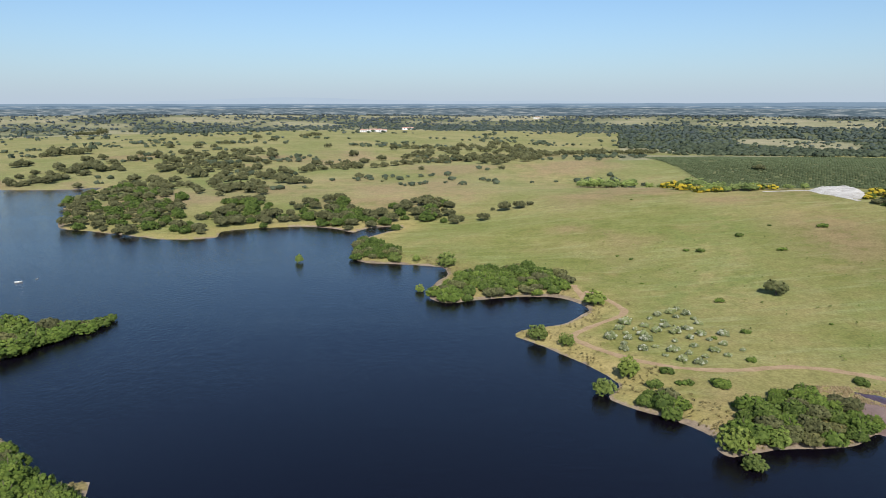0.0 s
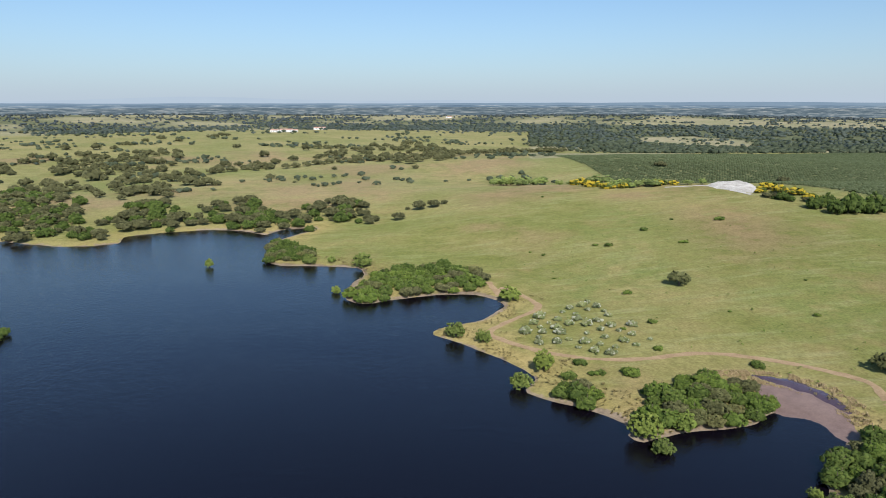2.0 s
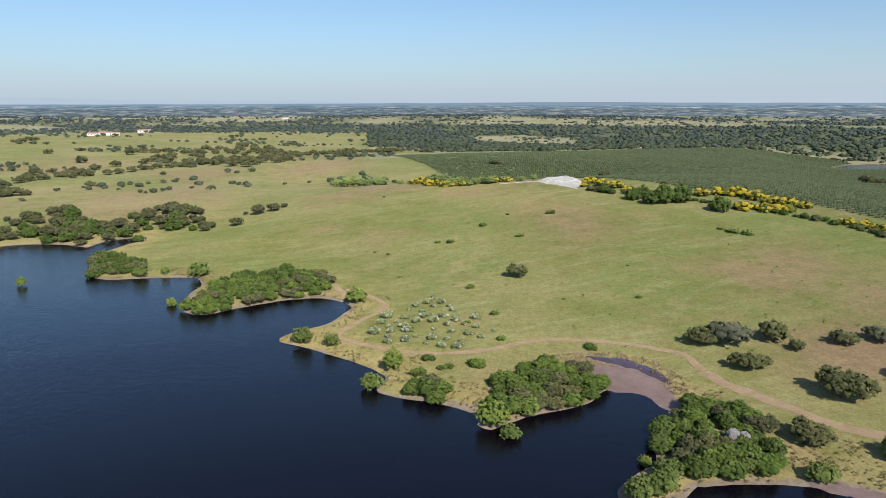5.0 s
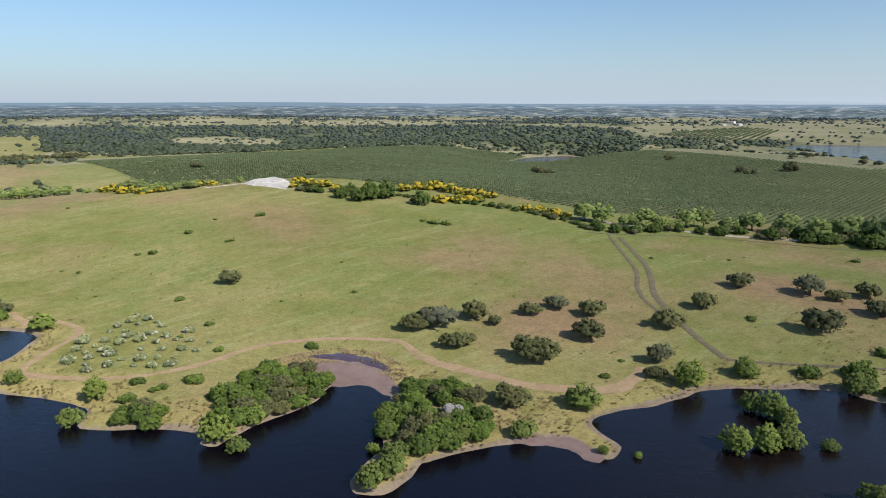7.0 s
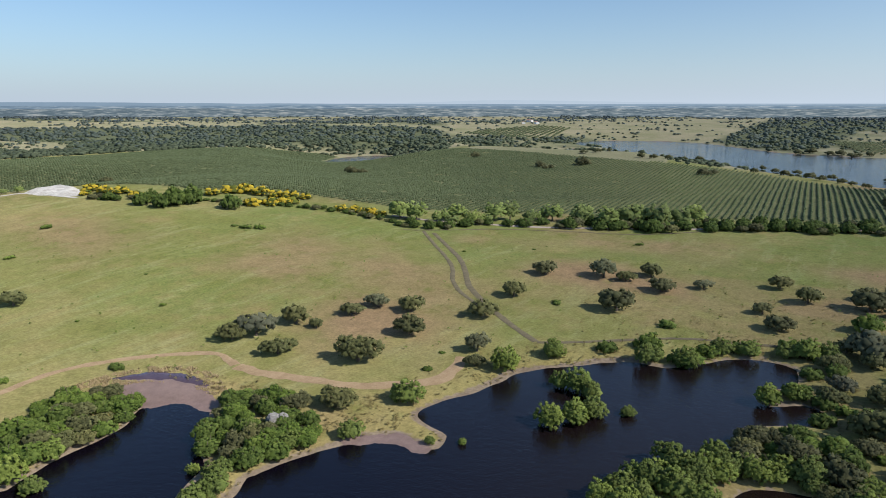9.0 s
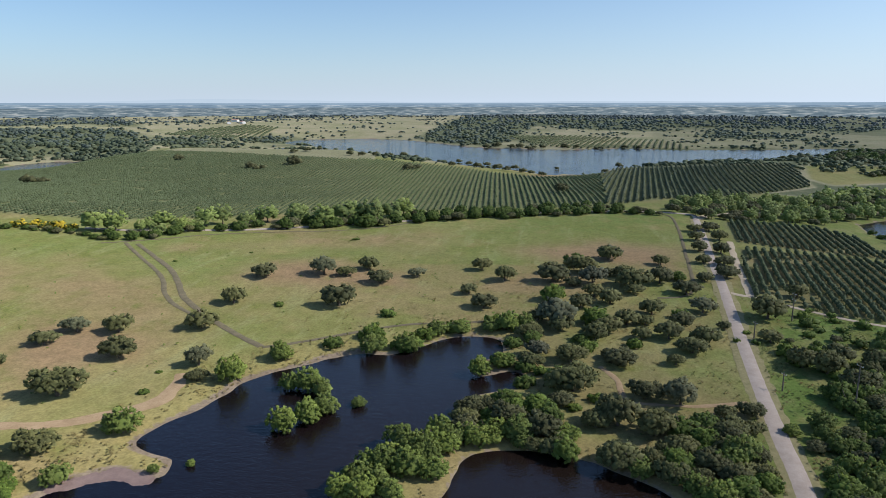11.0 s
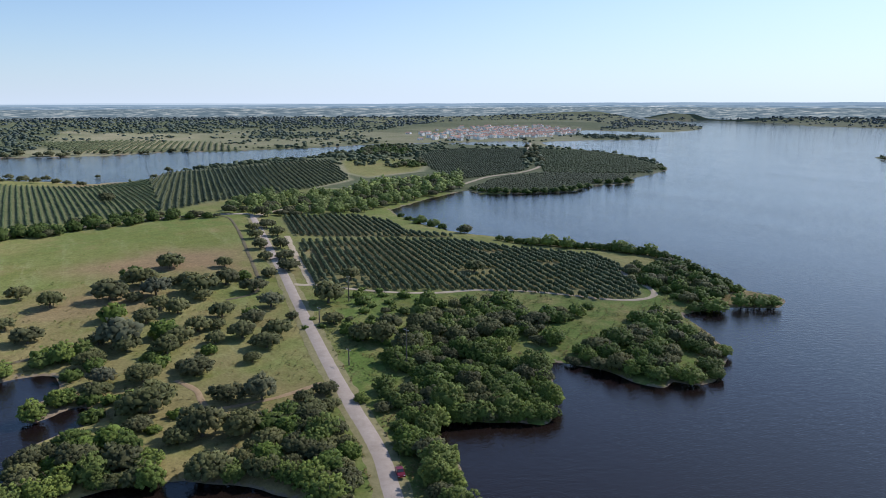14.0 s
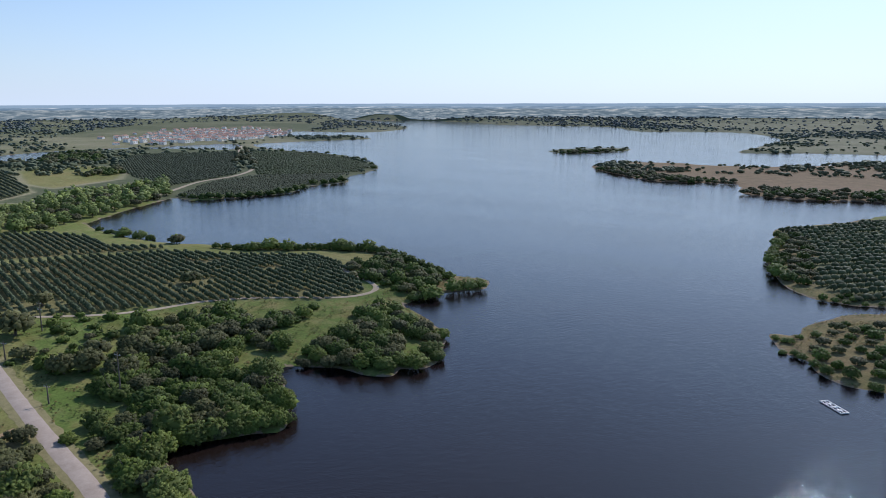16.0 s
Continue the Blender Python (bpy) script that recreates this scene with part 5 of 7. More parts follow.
def build_water():
    rings = np.concatenate([[0.5], np.geomspace(20, 4855, 60)])
    ang = np.radians(np.arange(0, 360, 3))
    A, R = np.meshgrid(ang, rings)
    v = np.stack([-np.sin(A) * R, np.cos(A) * R, np.zeros_like(R)], -1).reshape(-1, 3)
    idx = np.arange(len(v)).reshape(R.shape)
    f = np.stack([idx[:-1].ravel(), idx[1:].ravel(), np.roll(idx[1:], -1, 1).ravel(), np.roll(idx[:-1], -1, 1).ravel()], 1)
    me = mesh_from("water", v, f, WATER, True)
    deg = (np.degrees(np.arctan2(-v[:, 0], v[:, 1])) + 184) % 360 - 184
    r = np.hypot(v[:, 0], v[:, 1])
    # stirred up silt in the shallow arms near the road
    brown = np.clip(1.6 - r / 200, 0, 1) * np.clip((-deg - 50) / 25, 0, 1) * np.clip((deg + 175) / 30, 0, 1)
    at = me.color_attributes.new("silt", "FLOAT_COLOR", "POINT")
    at.data.foreach_set("color", np.repeat(brown[:, None], 4, 1).astype(np.float32).ravel())
    tagged(new("water", me), "dark blue rippled water of a reservoir", "water", kind="structure")


build_water()


def build_distance():
    """Hazy woods, fields and ridges at the plain's rim, painted on glowing rings."""
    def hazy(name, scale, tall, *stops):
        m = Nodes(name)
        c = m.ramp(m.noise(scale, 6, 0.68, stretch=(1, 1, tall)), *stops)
        # Black base with emission: the haze lies in the glowing ramp colours.
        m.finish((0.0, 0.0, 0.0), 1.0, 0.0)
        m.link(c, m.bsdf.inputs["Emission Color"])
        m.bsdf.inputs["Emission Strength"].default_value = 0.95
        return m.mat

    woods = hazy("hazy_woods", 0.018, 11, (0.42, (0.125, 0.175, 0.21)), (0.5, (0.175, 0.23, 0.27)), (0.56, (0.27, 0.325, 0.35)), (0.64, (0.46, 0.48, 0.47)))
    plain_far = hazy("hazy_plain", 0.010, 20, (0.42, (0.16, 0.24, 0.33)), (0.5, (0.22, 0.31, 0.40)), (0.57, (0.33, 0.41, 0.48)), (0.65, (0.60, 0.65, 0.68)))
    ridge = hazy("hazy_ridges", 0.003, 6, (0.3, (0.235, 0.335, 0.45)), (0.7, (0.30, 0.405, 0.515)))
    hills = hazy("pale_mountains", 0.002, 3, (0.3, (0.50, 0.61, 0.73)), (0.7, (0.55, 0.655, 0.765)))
    deg = np.arange(0, 360, 0.5)
    ang = np.radians(deg)
    turned = (deg + 180) % 360 - 180

    def bulge(*peaks):
        return sum(h * np.exp(-0.5 * ((turned - c) / w) ** 2) for c, w, h in peaks)

    rough = value_noise(deg / 9, np.full_like(ang, 3.0), 33, 5) - 0.4
    fine = value_noise(deg / 2.2, np.full_like(ang, 7.0), 51, 4) - 0.5
    arm = np.exp(-0.5 * ((turned + 130) / 5) ** 2)
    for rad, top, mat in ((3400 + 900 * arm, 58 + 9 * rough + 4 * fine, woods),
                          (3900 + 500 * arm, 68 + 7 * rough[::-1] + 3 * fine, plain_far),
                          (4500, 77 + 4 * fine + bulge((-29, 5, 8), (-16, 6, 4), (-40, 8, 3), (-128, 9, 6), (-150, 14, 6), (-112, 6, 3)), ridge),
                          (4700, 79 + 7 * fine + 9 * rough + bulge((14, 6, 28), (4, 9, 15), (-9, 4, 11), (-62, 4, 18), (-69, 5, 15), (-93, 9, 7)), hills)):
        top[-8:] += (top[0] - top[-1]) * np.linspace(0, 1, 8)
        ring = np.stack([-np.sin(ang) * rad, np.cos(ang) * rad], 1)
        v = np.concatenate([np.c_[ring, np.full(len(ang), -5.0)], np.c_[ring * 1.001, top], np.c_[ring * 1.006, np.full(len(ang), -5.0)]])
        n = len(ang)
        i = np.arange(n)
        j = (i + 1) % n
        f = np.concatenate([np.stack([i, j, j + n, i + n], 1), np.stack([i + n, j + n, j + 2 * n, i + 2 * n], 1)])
        tagged(new("backdrop", mesh_from("backdrop", v, f, mat, True)), "glowing backdrop painted as blue hazy ridges along the horizon", "backdrop", kind="structure")


build_distance()


def strip(name, line, width, mat, label, lift=0.05, wobble=0.25, seed=0, kind="structure", category="track", crown=0.0):
    """A road or track laid over the ground."""
    p = smooth_line(line, False, 8)
    seg = np.r_[0, np.cumsum(np.hypot(*np.diff(p, axis=0).T))]
    at = np.arange(0, seg[-1], 1.3)
    p = np.stack([np.interp(at, seg, p[:, 0]), np.interp(at, seg, p[:, 1])], 1)
    t = np.gradient(p, axis=0)
    t /= np.linalg.norm(t, axis=1)[:, None] + 1e-9
    side = np.stack([-t[:, 1], t[:, 0]], 1)
    wl = 1 + wobble * (value_noise(at / 4, np.full_like(at, seed), seed + 1, 4) - 0.5) * 2
    wr = 1 + wobble * (value_noise(at / 4, np.full_like(at, seed), seed + 9, 4) - 0.5) * 2
    cols = []
    for u in (-1, -0.5, 0, 0.5, 1):
        w = np.where(u < 0, wl, wr) * u * width / 2
        q = p + side * w[:, None]
        z = np.maximum(gz(q[:, 0], q[:, 1]), 0.15) + lift + np.hypot(q[:, 0], q[:, 1]) * 0.0004 + crown * (1 - u * u)
        if abs(u) == 1:
            z = z - lift * 1.4
        cols.append(np.c_[q, z])
    v = np.stack(cols, 1).reshape(-1, 3)
    n = len(p)
    idx = np.arange(n * 5).reshape(n, 5)
    f = np.stack([idx[:-1, :-1].ravel(), idx[:-1, 1:].ravel(), idx[1:, 1:].ravel(), idx[1:, :-1].ravel()], 1)
    return tagged(new(name, mesh_from(name, v, f, mat, True)), label, category, kind=kind)


strip("verge", ROAD, 8.0, PALE_VERGE, "dry pale verge of the asphalt road", 0.12, 0.2, 21, category="verge")
strip("road", ROAD, 5.6, ASPHALT, "narrow worn grey asphalt country road", 0.22, 0.03, 1, category="road", crown=0.06)
strip("road", ROAD_FAR, 3.6, ASPHALT, "asphalt road behind a line of trees", 0.25, 0.03, 2, category="road")
strip("track", LANE_PENINSULA, 5.0, PALE_DIRT, "pale dirt lane through olive groves", 0.2, 0.25, 3)
strip("track", TRACK_SHORE[:19], 2.7, DIRT, "brown dirt track winding along the shore", 0.07, 0.5, 4)
strip("track", TRACK_SHORE[18:], 4.4, DIRT, "bare reddish dirt track below the oaks", 0.08, 0.45, 14)
strip("track", TRACK_DOUBLE_A, 2.1, DARK_DIRT, "dark farm track down the meadow", 0.08, 0.25, 5)
strip("track", TRACK_DOUBLE_B, 2.7, DARK_DIRT, "dark farm track down the meadow", 0.08, 0.25, 6)
strip("track", TRACK_FIELD, 2.0, DARK_DIRT, "faint track across the meadow", 0.05, 0.5, 7)
strip("track", TRACK_EDGE, 1.7, DARK_DIRT, "dark track along the meadow edge", 0.08, 0.3, 8)
strip("track", TRACK_ORCHARD, 3.0, PALE_DIRT, "pale dirt track beside an olive grove", 0.08, 0.3, 9)
strip("track", TRACK_ORCHARD_B, 2.4, PALE_DIRT, "pale dirt track below an olive grove", 0.08, 0.3, 10)
strip("track", TRACK_GROVE, 1.8, DIRT, "narrow dirt path among the oaks", 0.06, 0.4, 11)
strip("ditch", FIELD_EDGE, 1.6, DARK_DIRT, "narrow dark ditch along the meadow edge", 0.06, 0.5, 25, category="ditch")
strip("track", TRACK_WHITE, 3.0, WHITE_EARTH, "white gravel track on the ridge", 0.1, 0.3, 12)


def patch(name, poly, mat, label, step, bumps, lift, seed, category, kind="structure"):
    """A patch of bare earth with a ragged rim and a bumpy top."""
    line = smooth_line(poly, True, 5)
    lo, hi = line.min(0) - step, line.max(0) + step
    xs, ys = np.arange(lo[0], hi[0], step), np.arange(lo[1], hi[1], step)
    X, Y = np.meshgrid(xs, ys)
    P = np.c_[X.ravel(), Y.ravel()]
    d, i = seg_distance(P, line)
    d = np.where(i, d, -d) + (value_noise(P[:, 0] / 4, P[:, 1] / 4, seed) - 0.5) * 4
    rise = np.clip(d / 5, -0.3, 1)
    z = np.maximum(gz(P[:, 0], P[:, 1]), 0.0) + lift * np.clip(rise * 3, -1, 1) + bumps * np.clip(rise, 0, 1) * value_noise(P[:, 0] / 7, P[:, 1] / 7, seed + 4)
    keep = (d > -1.5).reshape(X.shape)
    idx = np.arange(len(P)).reshape(X.shape)
    ok = keep[:-1, :-1] & keep[1:, :-1] & keep[:-1, 1:] & keep[1:, 1:]
    f = np.stack([idx[:-1, :-1][ok], idx[:-1, 1:][ok], idx[1:, 1:][ok], idx[1:, :-1][ok]], 1)
    used = np.unique(f)
    remap = np.zeros(len(P), int)
    remap[used] = np.arange(len(used))
    return tagged(new(name, mesh_from(name, np.c_[P, z][used], remap[f], mat, True)), label, category, kind=kind)


patch("earth_bank", QUARRY, WHITE_EARTH, "heap of bare white earth on the ridge", 1.0, 2.8, 0.15, 3, "earth bank")
patch("mudflat", MUDFLAT, MUD, "purple brown mudflat of a drying bay", 1.0, 0.25, 0.12, 9, "mudflat")

patch("pool", POOL, WET_MUD, "shallow purple pool behind a mudflat", 1.0, 0.05, 0.2, 12, "pool")
patch("mud_spit", MUD_SPIT, MUD, "brown mud spit running out into the pond", 0.8, 0.2, 0.06, 15, "mudflat")

# ---- trees and bushes ----
PHI = (1 + 5 ** 0.5) / 2
ICO_V = np.array([(-1, PHI, 0), (1, PHI, 0), (-1, -PHI, 0), (1, -PHI, 0), (0, -1, PHI), (0, 1, PHI),
                  (0, -1, -PHI), (0, 1, -PHI), (PHI, 0, -1), (PHI, 0, 1), (-PHI, 0, -1), (-PHI, 0, 1)]) / math.sqrt(1 + PHI * PHI)
_h = np.array([(np.dot(a, b), i, j) for i, a in enumerate(ICO_V) for j, b in enumerate(ICO_V) if i < j])
_near = {(int(i), int(j)) for d, i, j in _h if d > 0.4}
ICO_F = []
for i in range(12):
    for j in range(i + 1, 12):
        for k in range(j + 1, 12):
            if (i, j) in _near and (j, k) in _near and (i, k) in _near:
                n = np.cross(ICO_V[j] - ICO_V[i], ICO_V[k] - ICO_V[i])
                ICO_F.append((i, j, k) if np.dot(n, ICO_V[i]) > 0 else (i, k, j))
ICO_F = np.array(ICO_F)


def lumps(rng, centres, radii, squash=0.85, jitter=0.18, floor=None, open_below=False):
    """Many rough lumps in one vertex table."""
    n = len(centres)
    v = ICO_V[None] * (1 + jitter * rng.normal(size=(n, 12, 1)))
    v = v * np.asarray(radii)[:, None, None] * np.array([1, 1, squash])
    v = v + np.asarray(centres)[:, None]
    if floor is not None:
        v[..., 2] = np.maximum(v[..., 2], floor)
    tri = ICO_F[ICO_V[ICO_F].mean(1)[:, 2] > -0.45] if open_below else ICO_F
    f = tri[None] + (np.arange(n) * 12)[:, None, None]
    return v.reshape(-1, 3), f.reshape(-1, 3)


def leaf_tris(rng, centres, radii, count, size, up=0.25):
    """Small leaf sprays set over the lumps."""
    k = rng.integers(0, len(centres), count)
    d = rng.normal(size=(count, 3))
    d[:, 2] += up
    d /= np.linalg.norm(d, axis=1)[:, None]
    p = np.asarray(centres)[k] + d * np.asarray(radii)[k][:, None] * rng.uniform(0.86, 1.16, (count, 1))
    a = np.cross(d, rng.normal(size=(count, 3)))
    a /= np.linalg.norm(a, axis=1)[:, None] + 1e-9
    b = np.cross(d, a) + d * rng.uniform(-0.6, 0.9, (count, 1))
    s = size * rng.uniform(0.6, 1.4, (count, 1))
    v = np.stack([p - a * s * 0.6 - b * s * 0.4, p + a * s * 0.6 - b * s * 0.3, p + b * s * 0.9], 1)
    inward = np.einsum("ij,ij->i", np.cross(v[:, 1] - v[:, 0], v[:, 2] - v[:, 0]), d) < 0
    v[inward] = v[inward][:, [1, 0, 2]]
    return v.reshape(-1, 3), np.arange(count * 3).reshape(-1, 3)


def crown_mesh(name, seed, mat, tall, low, blobs, leaves, leaf, spread=1.0, spiky=0.0, dome=1.0):
    """A crown one metre wide: a full, uneven dome of small lumps with leaf sprays on them."""
    rng = np.random.default_rng(seed)
    k = np.arange(blobs) + 0.5
    up = 1 - 1.32 * k / blobs + rng.normal(size=blobs) * 0.05
    ang = k * 2.39996 + rng.normal(size=blobs) * 0.25
    rad = np.sqrt(np.clip(1 - (np.clip(up, 0, 1) * dome) ** 2, 0.0, 1)) * np.where(up < 0, 1 + up * 0.9, 1)
    lobe = 1 + 0.10 * np.sin(2 * ang + rng.uniform(0, 6)) + 0.09 * np.sin(3 * ang + rng.uniform(0, 6)) + 0.05 * np.sin(5 * ang + rng.uniform(0, 6))
    lobe *= rng.uniform(0.84, 1.06, blobs)
    br = rng.uniform(0.085, 0.15, blobs) * spread * math.sqrt(34 / max(blobs, 12))
    half = 0.5 - 0.07
    span = tall - low
    c = np.stack([np.cos(ang) * rad * half * lobe, np.sin(ang) * rad * half * lobe, low + span * (0.34 + 0.54 * up * np.where(up > 0, lobe, 1))], 1)
    c[:, :2] *= rng.uniform(0.88, 1.1, 2)
    c[:, 2] += spiky * rng.uniform(-0.06, 0.13, blobs)
    core = np.stack([np.cos(k[:5] * 1.2566) * 0.14, np.sin(k[:5] * 1.2566) * 0.14, np.full(5, low + span * 0.42)], 1)
    lv, lf = lumps(rng, np.concatenate([c, core]), np.concatenate([br * 0.88, np.full(5, min(0.26, span * 0.42))]), 0.85, 0.16, open_below=True)
    tv, tf = leaf_tris(rng, c, br, leaves, leaf)
    v = np.concatenate([lv, tv])
    v[:, 2] = np.maximum(v[:, 2], 0.01)
    # the shading of a whole crown, with a share of each lump's own
    heart = np.array([0, 0, low + span * 0.2])
    out = (v - heart) / np.array([0.5, 0.5, span * 0.75])
    out /= np.linalg.norm(out, axis=1)[:, None] + 1e-9
    owner = np.concatenate([np.repeat(np.concatenate([c, core]), 12, 0), c[np.argmin(((tv.reshape(-1, 3, 3).mean(1)[:, None] - c[None]) ** 2).sum(-1), 1)].repeat(3, 0)])
    own = v - owner
    own /= np.linalg.norm(own, axis=1)[:, None] + 1e-9
    return fast_mesh(name, v, np.concatenate([lf, tf + len(lv)]), mat, out * 0.55 + own * 0.45 + rng.normal(size=v.shape) * 0.08)


def trunk_mesh(name, seed, height, thick, limbs=4, reach=0.26, top=0.55):
    """A tapered trunk with limbs, for a crown one metre wide."""
    rng = np.random.default_rng(seed)
    bm = bmesh.new()

    def limb(a, b, ra, rb, sides=7):
        a, b = Vector(a), Vector(b)
        q = (b - a).to_track_quat("Z", "Y")
        ends = []
        for p, r in ((a, ra), ((a + b) / 2 + Vector(rng.normal(size=3) * 0.02), (ra + rb) / 2), (b, rb)):
            ends.append([bm.verts.new(p + q @ Vector((math.cos(t) * r, math.sin(t) * r, 0))) for t in np.linspace(0, 2 * math.pi, sides, endpoint=False)])
        for lo, hi in zip(ends, ends[1:]):
            for i in range(sides):
                bm.faces.new((lo[i], lo[(i + 1) % sides], hi[(i + 1) % sides], hi[i]))
        bm.faces.new(ends[-1])

    fork = (rng.normal() * 0.02, rng.normal() * 0.02, height)
    limb((0, 0, -0.06), fork, thick * 1.25, thick * 0.8)
    for k in range(limbs):
        t = 2 * math.pi * (k + rng.uniform(0, 0.5)) / limbs
        limb(fork, (math.cos(t) * reach, math.sin(t) * reach, top + rng.uniform(-0.05, 0.08)), thick * 0.6, thick * 0.2, 6)
    me = bpy.data.meshes.new(name)
    bm.to_mesh(me)
    bm.free()
    me.materials.append(BARK)
    return me


class Species:
    def __init__(self, key, label, category, mat, tall, low, blobs, leaves, leaf, trunk, count=5, **kw):
        self.key, self.label, self.category, self.mat, self.queue = key, label, category, mat, []
        self.near = [crown_mesh(key + "_crown", 100 + i + len(key) * 7, mat, tall * (0.9 + 0.05 * i), low, blobs, leaves, leaf, **kw) for i in range(count)]
        self.far = [crown_mesh(key + "_crown_far", 300 + i + len(key) * 7, mat, tall * (0.9 + 0.06 * i), low, max(int(blobs * 0.6), 8), leaves // 5, leaf * 1.55, **kw) for i in range(3)]
        self.tiny = [crown_mesh(key + "_crown_tiny", 400 + i + len(key) * 7, mat, tall * (0.9 + 0.06 * i), low, 12, 40, leaf * 2.6, **kw) for i in range(3)]
        self.trunks = [trunk_mesh(key + "_trunk", 500 + i, *trunk) for i in range(2)]
        self.rng = np.random.default_rng(len(key) * 31)

    def plant(self, x, y, width, group="", tall=1.0, label=""):
        """Notes a plant, to be set out by finish()."""
        r = self.rng
        z = max(float(gz(x, y)[0]), -0.25)
        s = width * 1.03
        m = Matrix.LocRotScale((x, y, z), Euler((r.normal() * 0.03, r.normal() * 0.03, r.uniform(0, 6.28))), (s, s * r.uniform(0.88, 1.1), s * tall * r.uniform(0.85, 1.12)))
        away = math.hypot(x, y)
        crowns = self.near if away < 235 else self.far if away < 620 else self.tiny
        self.queue.append((math.hypot(x, y) + (0 if group else 400), m, self.trunks[int(r.integers(0, 2))], crowns[int(r.integers(0, len(crowns)))], group, label or self.label))

    def finish(self, most=300):
        """The nearest plants are things of their own; those past them make one stretch of growth."""
        self.queue.sort(key=lambda q: q[0])
        for _, m, trunk, crown, group, label in self.queue[:most]:
            root = new(self.key)
            root.matrix_basis = m
            for name, me in (("trunk", trunk), ("crown", crown)):
                new(name, me).parent = root
            tagged(root, label, self.category, group)
        rest = self.queue[most:]
        if not rest:
            return
        tables = {}
        vs, fs, ns, at = [], [], [], 0
        for _, m, _t, crown, _g, _l in rest:
            if crown not in tables:
                co = np.empty(len(crown.vertices) * 3, np.float32)
                crown.vertices.foreach_get("co", co)
                ix = np.empty(len(crown.polygons) * 3, np.int32)
                crown.polygons.foreach_get("vertices", ix)
                tables[crown] = (co.reshape(-1, 3), ix.reshape(-1, 3))
            co, ix = tables[crown]
            mm = np.array(m)
            vs.append(co @ mm[:3, :3].T + mm[:3, 3])
            fs.append(ix + at)
            ns.append(SOFT[crown.name] @ mm[:3, :3].T)
            at += len(co)
        name = "far_" + self.key + "_growth"
        me = fast_mesh(name, np.concatenate(vs), np.concatenate(fs), self.mat, np.concatenate(ns))
        tagged(new(name, me), "dense growth of " + self.label, self.category, kind="stuff")


SOFT = {}


def fast_mesh(name, v, f, mat, normals=None):
    """A mesh of triangles from tables."""
    me = bpy.data.meshes.new(name)
    me.vertices.add(len(v))
    me.vertices.foreach_set("co", np.asarray(v, np.float32).ravel())
    me.loops.add(len(f) * 3)
    me.loops.foreach_set("vertex_index", np.asarray(f, np.int32).ravel())
    me.polygons.add(len(f))
    me.polygons.foreach_set("loop_start", np.arange(len(f), dtype=np.int32) * 3)
    me.materials.append(mat)
    me.polygons.foreach_set("use_smooth", np.ones(len(f), bool))
    me.update(calc_edges=True)
    me.validate()
    if normals is not None:
        n = (normals / (np.linalg.norm(normals, axis=1)[:, None] + 1e-9)).astype(np.float32)
        me.normals_split_custom_set_from_vertices(n)
        SOFT[me.name] = n
    return me


oak = Species("holm_oak", "dark round holm oak on the meadow", "tree", OAK, 0.55, 0.12, 84, 1000, 0.036, (0.17, 0.035, 4, 0.26, 0.4))
grey_oak = Species("cork_oak", "greyish cork oak with a loose crown", "tree", OAK_GREY, 0.58, 0.16, 76, 1000, 0.036, (0.2, 0.035, 4, 0.26, 0.42))
thicket_bush = Species("mastic_bush", "dense green mastic bush in a shore thicket", "bush", THICKET, 0.58, 0.0, 80, 1100, 0.037, (0.15, 0.03, 3))
willow = Species("willow", "bright green willow at the water", "tree", WILLOW, 0.74, 0.0, 96, 1500, 0.034, (0.2, 0.03), spread=0.9, spiky=0.8)
ash = Species("ash_tree", "tall light green ash by the road", "tree", ASH, 1.05, 0.10, 60, 650, 0.044, (0.35, 0.03, 4, 0.2, 0.8), dome=0.85)
shrub = Species("shrub", "low dark green shrub in the grass", "bush", THICKET, 0.42, 0.0, 14, 340, 0.09, (0.1, 0.03, 3, 0.2, 0.3))
white_bush = Species("white_broom", "white flowering broom bush in the grass", "bush", WHITE_BLOOM, 0.5, 0.0, 18, 420, 0.07, (0.1, 0.02, 3, 0.2, 0.3))
yellow_bush = Species("yellow_broom", "yellow flowering broom bush on the ridge", "bush", YELLOW_BLOOM, 0.5, 0.0, 18, 360, 0.08, (0.1, 0.02, 3, 0.2, 0.3))


def plant_all(kind, table, group, tall=1.0, label="", mixed=None):
    for i, (x, y, w) in enumerate(table):
        if math.hypot(x - CAR[0][0], y - CAR[0][1]) < 6:
            continue
        k = mixed if mixed and i % 5 == 2 else kind
        if w > 15 and math.hypot(x, y) > 400:
            # a wide clump is a few trees side by side
            for n in range(3):
                across, along = (n - 1) * w * 0.3, ((i * 3 + n) % 4 - 1.5) * 4
                d = math.hypot(x, y)
                k.plant(x + (y * across + x * along) / d, y + (-x * across + y * along) / d, w * (0.46, 0.58, 0.4)[(i + n) % 3], group, tall, label if k is kind else "")
            continue
        k.plant(x, y, w, group, tall, label if k is kind else "")


plant_all(oak, OAKS_FIELD, "oaks on the meadow", mixed=grey_oak)
plant_all(oak, OAKS_GROVE, "oaks of the grove", label="dark holm oak in a loose grove", mixed=grey_oak)
plant_all(oak, [(x, y, w * (1.22 if y < -60 and x > 170 else 1.0)) for x, y, w in OAKS_ROAD_SIDE], "oaks beside the road", label="dark holm oak beside the asphalt road")
plant_all(oak, OAKS_LANE, "oaks beside the olive grove", label="dark holm oak in rough green grass")
plant_all(oak, OAKS_HILLS, "oaks on the hills", label="round holm oak on a distant pasture")
plant_all(oak, OAKS_HILLS_B, "oaks on the hills", label="round holm oak on a distant pasture")
